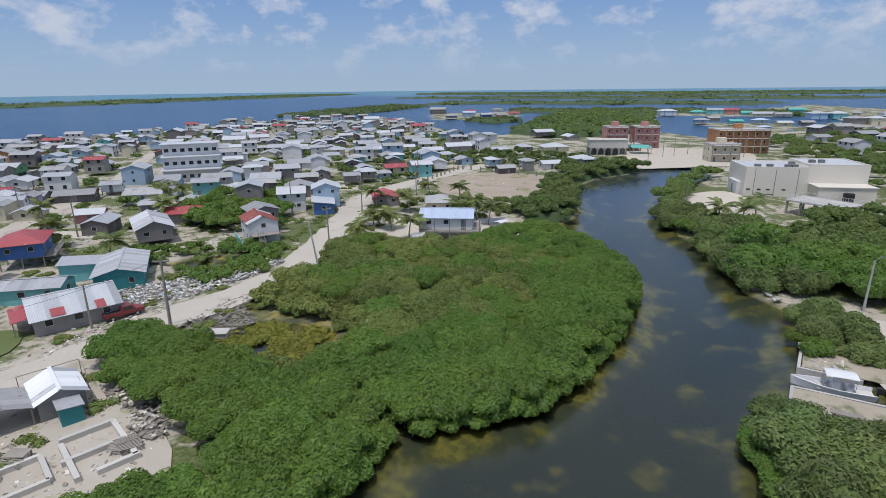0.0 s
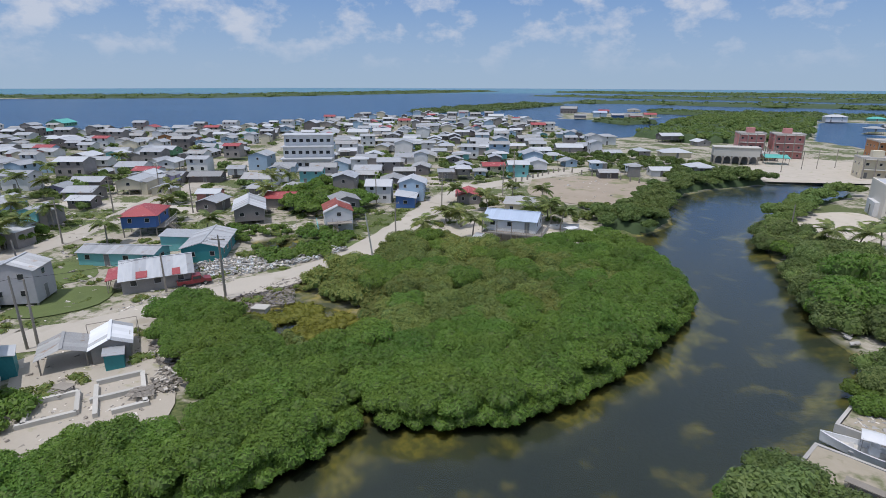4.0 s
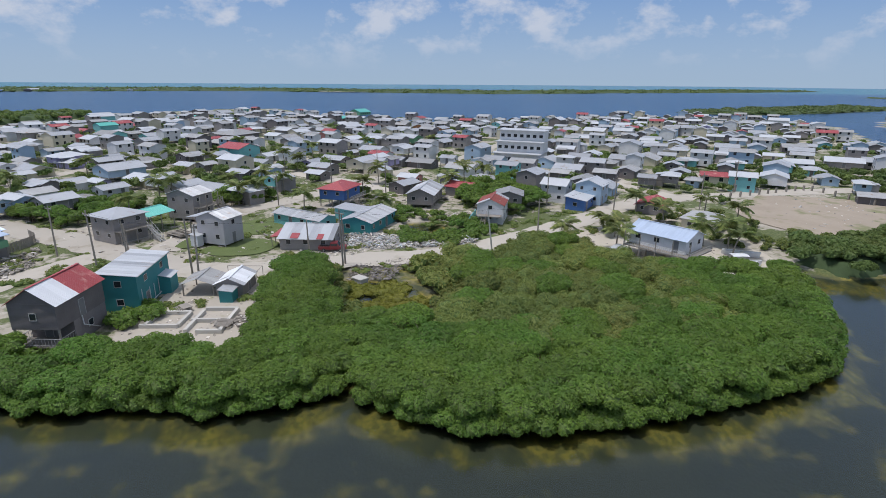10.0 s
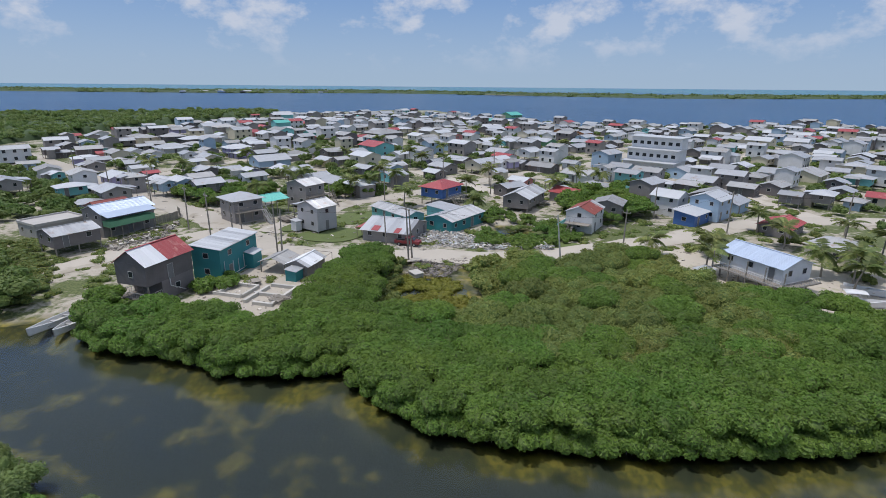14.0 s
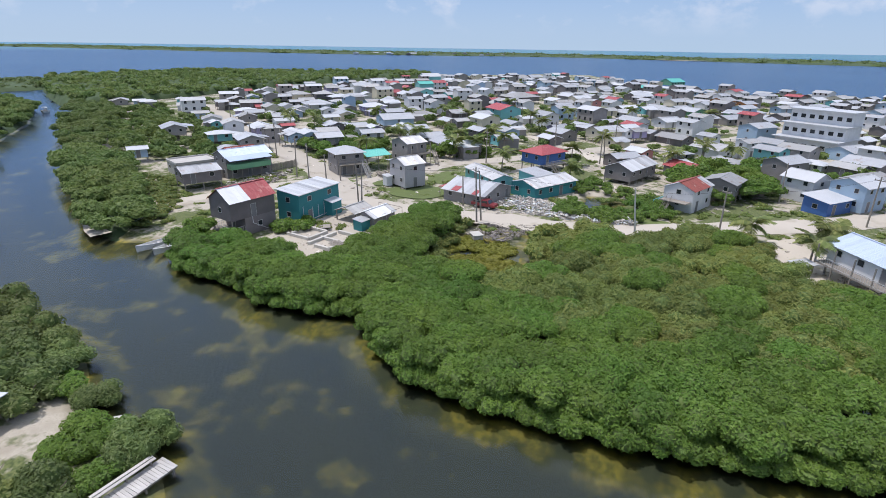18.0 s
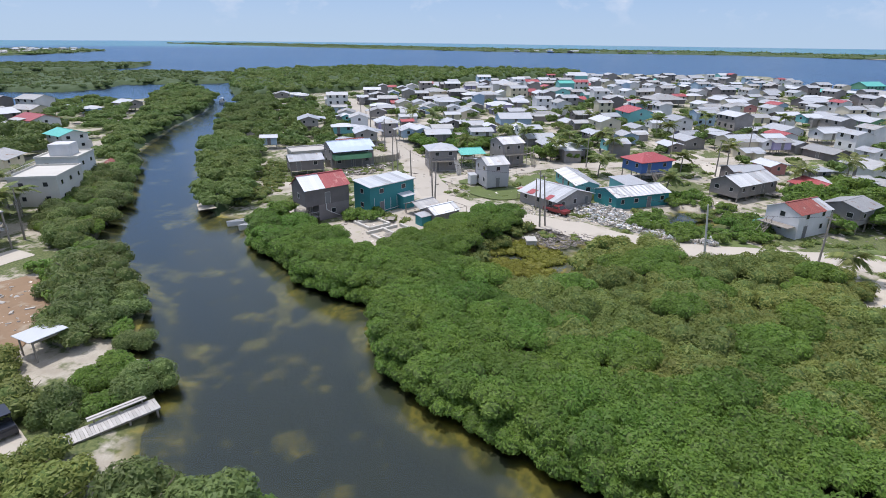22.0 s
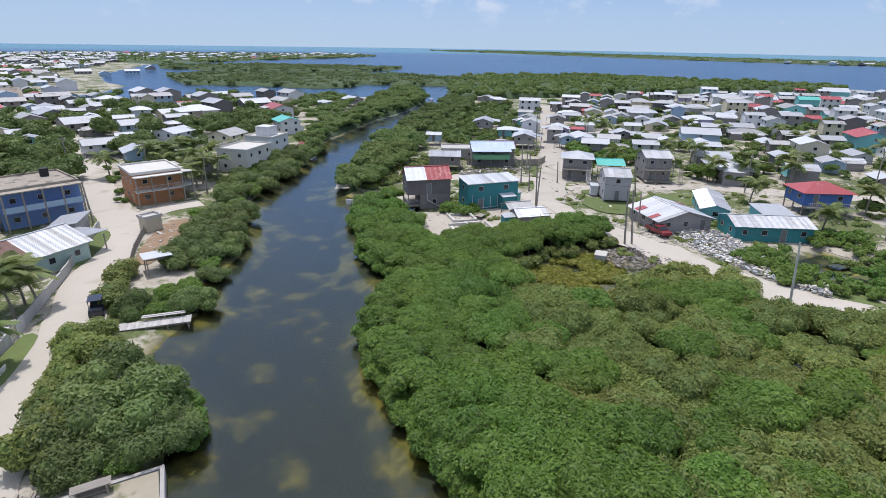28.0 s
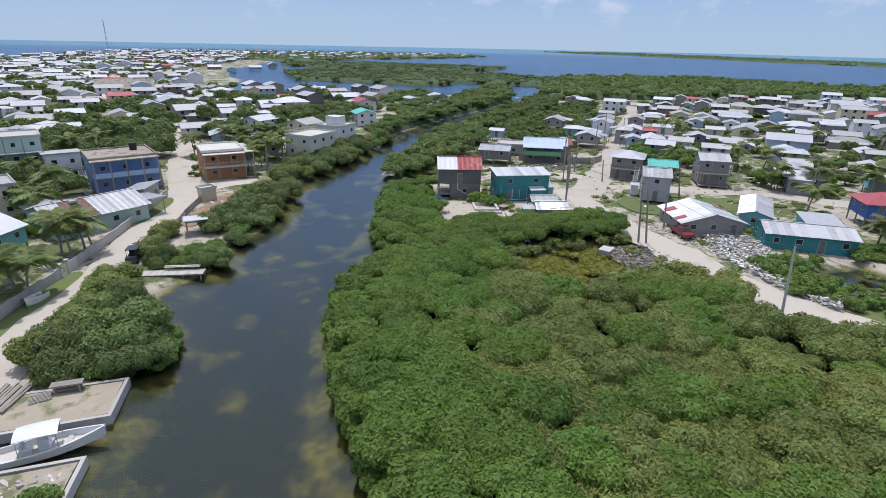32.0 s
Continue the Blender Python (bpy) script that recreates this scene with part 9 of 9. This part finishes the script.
def boat(x, y, z, rot, length, beam, label, top=False, dark=False, motor=True):
    """An open fibreglass boat, bow along +x."""
    root = thing("motor_boat" if motor else "skiff", pose(x, y, z, 0, 0, rot), label, "boat", "boats")
    outer, inner = [], []
    for i in range(11):
        t = i / 10
        half = beam / 2 * (0.86 + 0.14 * math.sin(math.pi * min(t * 1.2, 1))) * (1 - max(0, t - 0.45) ** 2.2 * 3.4)
        half = max(half, 0.03)
        sheer = 0.62 + 0.5 * t * t
        xx = -length / 2 + length * t
        outer.append([(xx - 0.1 * (t > 0.9), 0, -0.25 + 0.3 * t**3), (xx, half * 0.78, -0.02 + 0.25 * t**3), (xx + 0.1 * t, half, sheer), (xx, max(half - 0.12, 0.01), sheer + 0.01), (xx, max(half - 0.2, 0.01), 0.2 + 0.35 * t**2)])
    verts, faces = [], []
    for side in (1, -1):
        n0 = len(verts)
        for ring in outer:
            verts += [(a, side * b, c) for a, b, c in ring]
        for i in range(10):
            for j in range(4):
                q = (n0 + 5 * i + j, n0 + 5 * i + j + 1, n0 + 5 * i + j + 6, n0 + 5 * i + j + 5)
                faces.append(q if side > 0 else q[::-1])
    n = len(outer[0])
    faces.append((1, 2, 3, 4, 5 * 11 + 4, 5 * 11 + 3, 5 * 11 + 2, 5 * 11 + 1, 0))
    hull = Builder().add(verts, faces)
    part("hull", hull.mesh("hull", "white" if not dark else "wood_dark"), root)
    floor_v = [(r[4][0], s * r[4][1], r[4][2]) for r in outer for s in (1, -1)]
    part("floor", Builder().add(floor_v, [(2 * i, 2 * i + 1, 2 * i + 3, 2 * i + 2) for i in range(10)]).mesh("floor", "pale_concrete" if not dark else "wood"), root)
    for k in (0.25, 0.5, 0.68):
        half = beam / 2 * 0.8
        part("thwart", Builder().box(-length / 2 + length * k - 0.18, -half, 0.42, -length / 2 + length * k + 0.18, half, 0.5).mesh("thwart", "trim"), root)
    if motor:
        part("outboard", Builder().box(-length / 2 - 0.55, -0.2, 0.5, -length / 2 - 0.08, 0.2, 1.15).box(-length / 2 - 0.3, -0.08, -0.5, -length / 2 - 0.15, 0.08, 0.5).mesh("outboard", "black"), root, label="black outboard engine")
    if top:
        part("console", Builder().box(-0.6, -0.4, 0.3, 0.1, 0.4, 1.25).box(0.1, -0.38, 1.25, 0.14, 0.38, 1.6).mesh("console", "white"), root)
        part("seat", Builder().box(-1.6, -0.5, 0.3, -1.1, 0.5, 0.85).box(-1.66, -0.5, 0.85, -1.56, 0.5, 1.3).mesh("seat", "white"), root)
        cv, cf = [], []
        for i in range(5):
            for j in range(5):
                u, v = i / 4 * 2 - 1, j / 4 * 2 - 1
                cv.append((-0.5 + u * 1.35, v * 0.95, 2.2 - 0.16 * v * v - 0.06 * u * u))
        for i in range(4):
            for j in range(4):
                q = 5 * i + j
                cf.append((q, q + 5, q + 6, q + 1))
        can = Builder().add(cv, cf)
        can.add([(a, b, c - 0.05) for a, b, c in cv], [f[::-1] for f in cf])
        part("canopy", can.mesh("canopy", "white"), root, label="white canvas sun canopy")
        for sx in (-1.7, 0.7):
            for sy in (-0.85, 0.85):
                part("canopy_post", Builder().bar((sx, sy * 1.05, 0.6), (sx, sy, 2.02), 0.025).mesh("canopy_post", "steel"), root)
    return root


boat(-5.7, 39.8, 0.1, 180 + 2, 7.0, 2.2, "white open motor boat with a canvas canopy, moored at a quay", top=True)
boat(-55.4, 84.3, 0.75, 70, 7.0, 2.0, "white open boat drawn up by a sandy yard", top=True)
boat(-59.8, 89.5, 0.75, 35, 6.0, 1.8, "white skiff lying on the sand", motor=False)
boat(-56.6, -22.4, 0.05, -15, 7.5, 1.7, "long white skiff moored at a sandy landing", motor=False)
boat(-55.6, -19.9, 0.05, -5, 6.0, 1.7, "white skiff with a covered bow at the landing", top=False)
boat(-67.0, -71.9, 0.05, 235, 7.5, 2.2, "white motor boat moored by a small thatched dock", top=False)
boat(-46.5, -1.9, 0.05, 60, 4.2, 1.4, "small dark dinghy half hidden in the mangroves", dark=True, motor=False)
boat(0.2, 12.4, 0.75, 65, 3.0, 1.3, "small white dinghy drawn up on the verge by a wall", motor=False)
boat(-181, -178, 0.1, 40, 9, 3, "pale moored boat far down the canal", top=True)
dock = thing("thatched_dock", pose(-66.2, -77.5, 0, 0, 0, 55), "small jetty with a brown roof on the canal", "dock")
part("roof", hip_roof(3.4, 2.6, 0.9, 0.3).mesh("roof", "rust_roof"), dock, pose(0, 0, 2.6))
part("deck", Builder().box(-2.2, -1.6, 0.7, 2.2, 1.6, 0.82).mesh("deck", "timber"), dock)
for sx in (-1.5, 1.5):
    for sy in (-1.1, 1.1):
        part("post", Builder().box(sx - 0.08, sy - 0.08, -1.0, sx + 0.08, sy + 0.08, 2.6).mesh("post", "timber"), dock)
for bx_, by_ in ((-19.1, 3.2), (-17.8, 4.8)):
    thing("stone_jetty", pose(bx_, by_, 0, 0, 0, 30), "broken pale concrete slab at the water's edge", "slab", data=Builder().box(-1.8, -0.9, -0.6, 1.8, 0.9, 0.6).mesh("stone_jetty", "pale_concrete"))

# ---- vehicles ----
def wheel_mesh():
    b = Builder().bar((0, -0.11, 0), (0, 0.11, 0), 0.34, sides=14)
    return b.mesh("wheel", "black")


WHEEL = wheel_mesh()
RIM = Builder().bar((0, -0.125, 0), (0, 0.125, 0), 0.18, sides=10).mesh("rim", "steel")


def wheels(root, xs, ys):
    for sx in xs:
        for sy in ys:
            w = part("wheel", WHEEL, root, pose(sx, sy, 0.34))
            part("rim", RIM, w)


truck = thing("pickup_truck", pose(-87.3, 22.6, LAND_Z + 0.05, 0, 0, 70), "dark red pickup truck parked beside a shack", "truck")
side = [(-2.4, 0.5), (-2.4, 1.0), (-0.4, 1.0), (-0.25, 1.65), (0.9, 1.65), (1.35, 1.05), (2.35, 0.95), (2.4, 0.5)]
tb = Builder().add([(x, y, z) for y in (-0.85, 0.85) for x, z in side], [tuple(range(8)), tuple(range(15, 7, -1))] + [(i, (i + 1) % 8 + 0, (i + 1) % 8 + 8, i + 8) for i in range(8)])
part("body", tb.mesh("body", "red_paint"), truck)
part("windscreen", Builder().add([(0.93, -0.7, 1.6), (0.93, 0.7, 1.6), (1.36, 0.75, 1.1), (1.36, -0.75, 1.1)], [(0, 1, 2, 3)]).mesh("windscreen", "glass"), truck, pose(0.02, 0, 0.02))
for s in (-0.862, 0.862):
    part("side_window", Builder().box(-0.2, s - 0.004, 1.12, 0.95, s + 0.004, 1.55).mesh("side_window", "glass"), truck)
part("load_bed", Builder().box(-2.25, -0.7, 0.98, -0.5, 0.7, 1.012).mesh("load_bed", "black"), truck)
wheels(truck, (-1.5, 1.45), (-0.8, 0.8))
cart = thing("utility_buggy", pose(-8.9, 3.2, LAND_Z + 0.13, 0, 0, 80), "dark open utility buggy parked on the sandy road", "buggy")
part("body", Builder().box(-1.4, -0.7, 0.4, 1.4, 0.7, 0.85).box(0.7, -0.65, 0.85, 1.35, 0.65, 1.05).mesh("body", "car_dark"), cart)
part("roof", Builder().box(-1.0, -0.7, 1.85, 0.8, 0.7, 1.92).mesh("roof", "car_dark"), cart)
for sx in (-0.9, 0.7):
    for sy in (-0.62, 0.62):
        part("roof_post", Builder().bar((sx, sy, 0.85), (sx * 0.95, sy, 1.86), 0.03).mesh("roof_post", "black"), cart)
part("seat", Builder().box(-0.5, -0.6, 0.85, 0.1, 0.6, 1.0).box(-0.6, -0.6, 1.0, -0.5, 0.6, 1.5).mesh("seat", "black"), cart)
wheels(cart, (-0.95, 0.95), (-0.62, 0.62))
tarp = Builder()
tv = [(x * 0.42, y * 0.36, 0.75 - 0.16 * abs(x) ** 1.5 + 0.05 * math.sin(3 * x + 2 * y)) for x in range(-2, 3) for y in range(-2, 3)]
tarp.add(tv, [(5 * i + j, 5 * i + j + 5, 5 * i + j + 6, 5 * i + j + 1) for i in range(4) for j in range(4)])
thing("blue_tarpaulin", pose(-5.4, 16.9, LAND_Z - 0.1, 0, 0, 20), "blue tarpaulin thrown over goods under the trees", "tarpaulin", data=tarp.mesh("blue_tarpaulin", "blue_tarp"))

# fence posts round the cleared plot, lattice mast in the far town
posts = thing("plot_fence", Matrix(), "row of stubby pale concrete fence posts", "fence", kind="structure")
for (x, y) in smooth_line([(-97.2, 126.1), (-98.1, 147.8), (-96.8, 160.6), (-84.9, 157.7), (-71.1, 155.7), (-58.2, 150.8)], 3.2):
    part("post", unit_post(1.6, 0.2), posts, pose(x, y, LAND_Z))
mast = thing("radio_mast", pose(73, -827, 0), "thin steel lattice radio mast in the far town", "mast")
mb = Builder()
for k in range(14):
    z0, z1 = 3.6 * k, 3.6 * (k + 1)
    r0, r1 = 1.5 - 0.09 * k, 1.5 - 0.09 * (k + 1)
    for i in range(3):
        a0, a1 = 2.094 * i, 2.094 * (i + 1)
        mb.bar((r0 * math.cos(a0), r0 * math.sin(a0), z0), (r1 * math.cos(a0), r1 * math.sin(a0), z1), 0.14, sides=4)
        mb.bar((r0 * math.cos(a0), r0 * math.sin(a0), z0), (r1 * math.cos(a1), r1 * math.sin(a1), z1), 0.09, sides=4)
part("lattice", mb.mesh("lattice", "steel"), mast)
bank_fence = thing("garden_fence", Matrix(), "pale picket fence along the bank garden", "fence", kind="structure")
line = smooth_line([(-14.2, -11.0), (-15.2, -15.6), (-17.8, -24.3), (-19.1, -29.1), (-20.5, -33.5)], 1.6)
for (ax, ay), (bx, by) in zip(line, line[1:]):
    part("post", unit_post(1.3, 0.05), bank_fence, pose(ax, ay, LAND_Z))
    part("rail", Builder().bar((ax, ay, LAND_Z + 1.2), (bx, by, LAND_Z + 1.2), 0.025, sides=4).bar((ax, ay, LAND_Z + 0.6), (bx, by, LAND_Z + 0.6), 0.02, sides=4).mesh("rail", "trim"), bank_fence)
    for k in range(1, 5):
        part("picket", unit_post(1.15 + 0.06 * (k % 3), 0.06), bank_fence, pose(ax + (bx - ax) * k / 5, ay + (by - ay) * k / 5, LAND_Z))
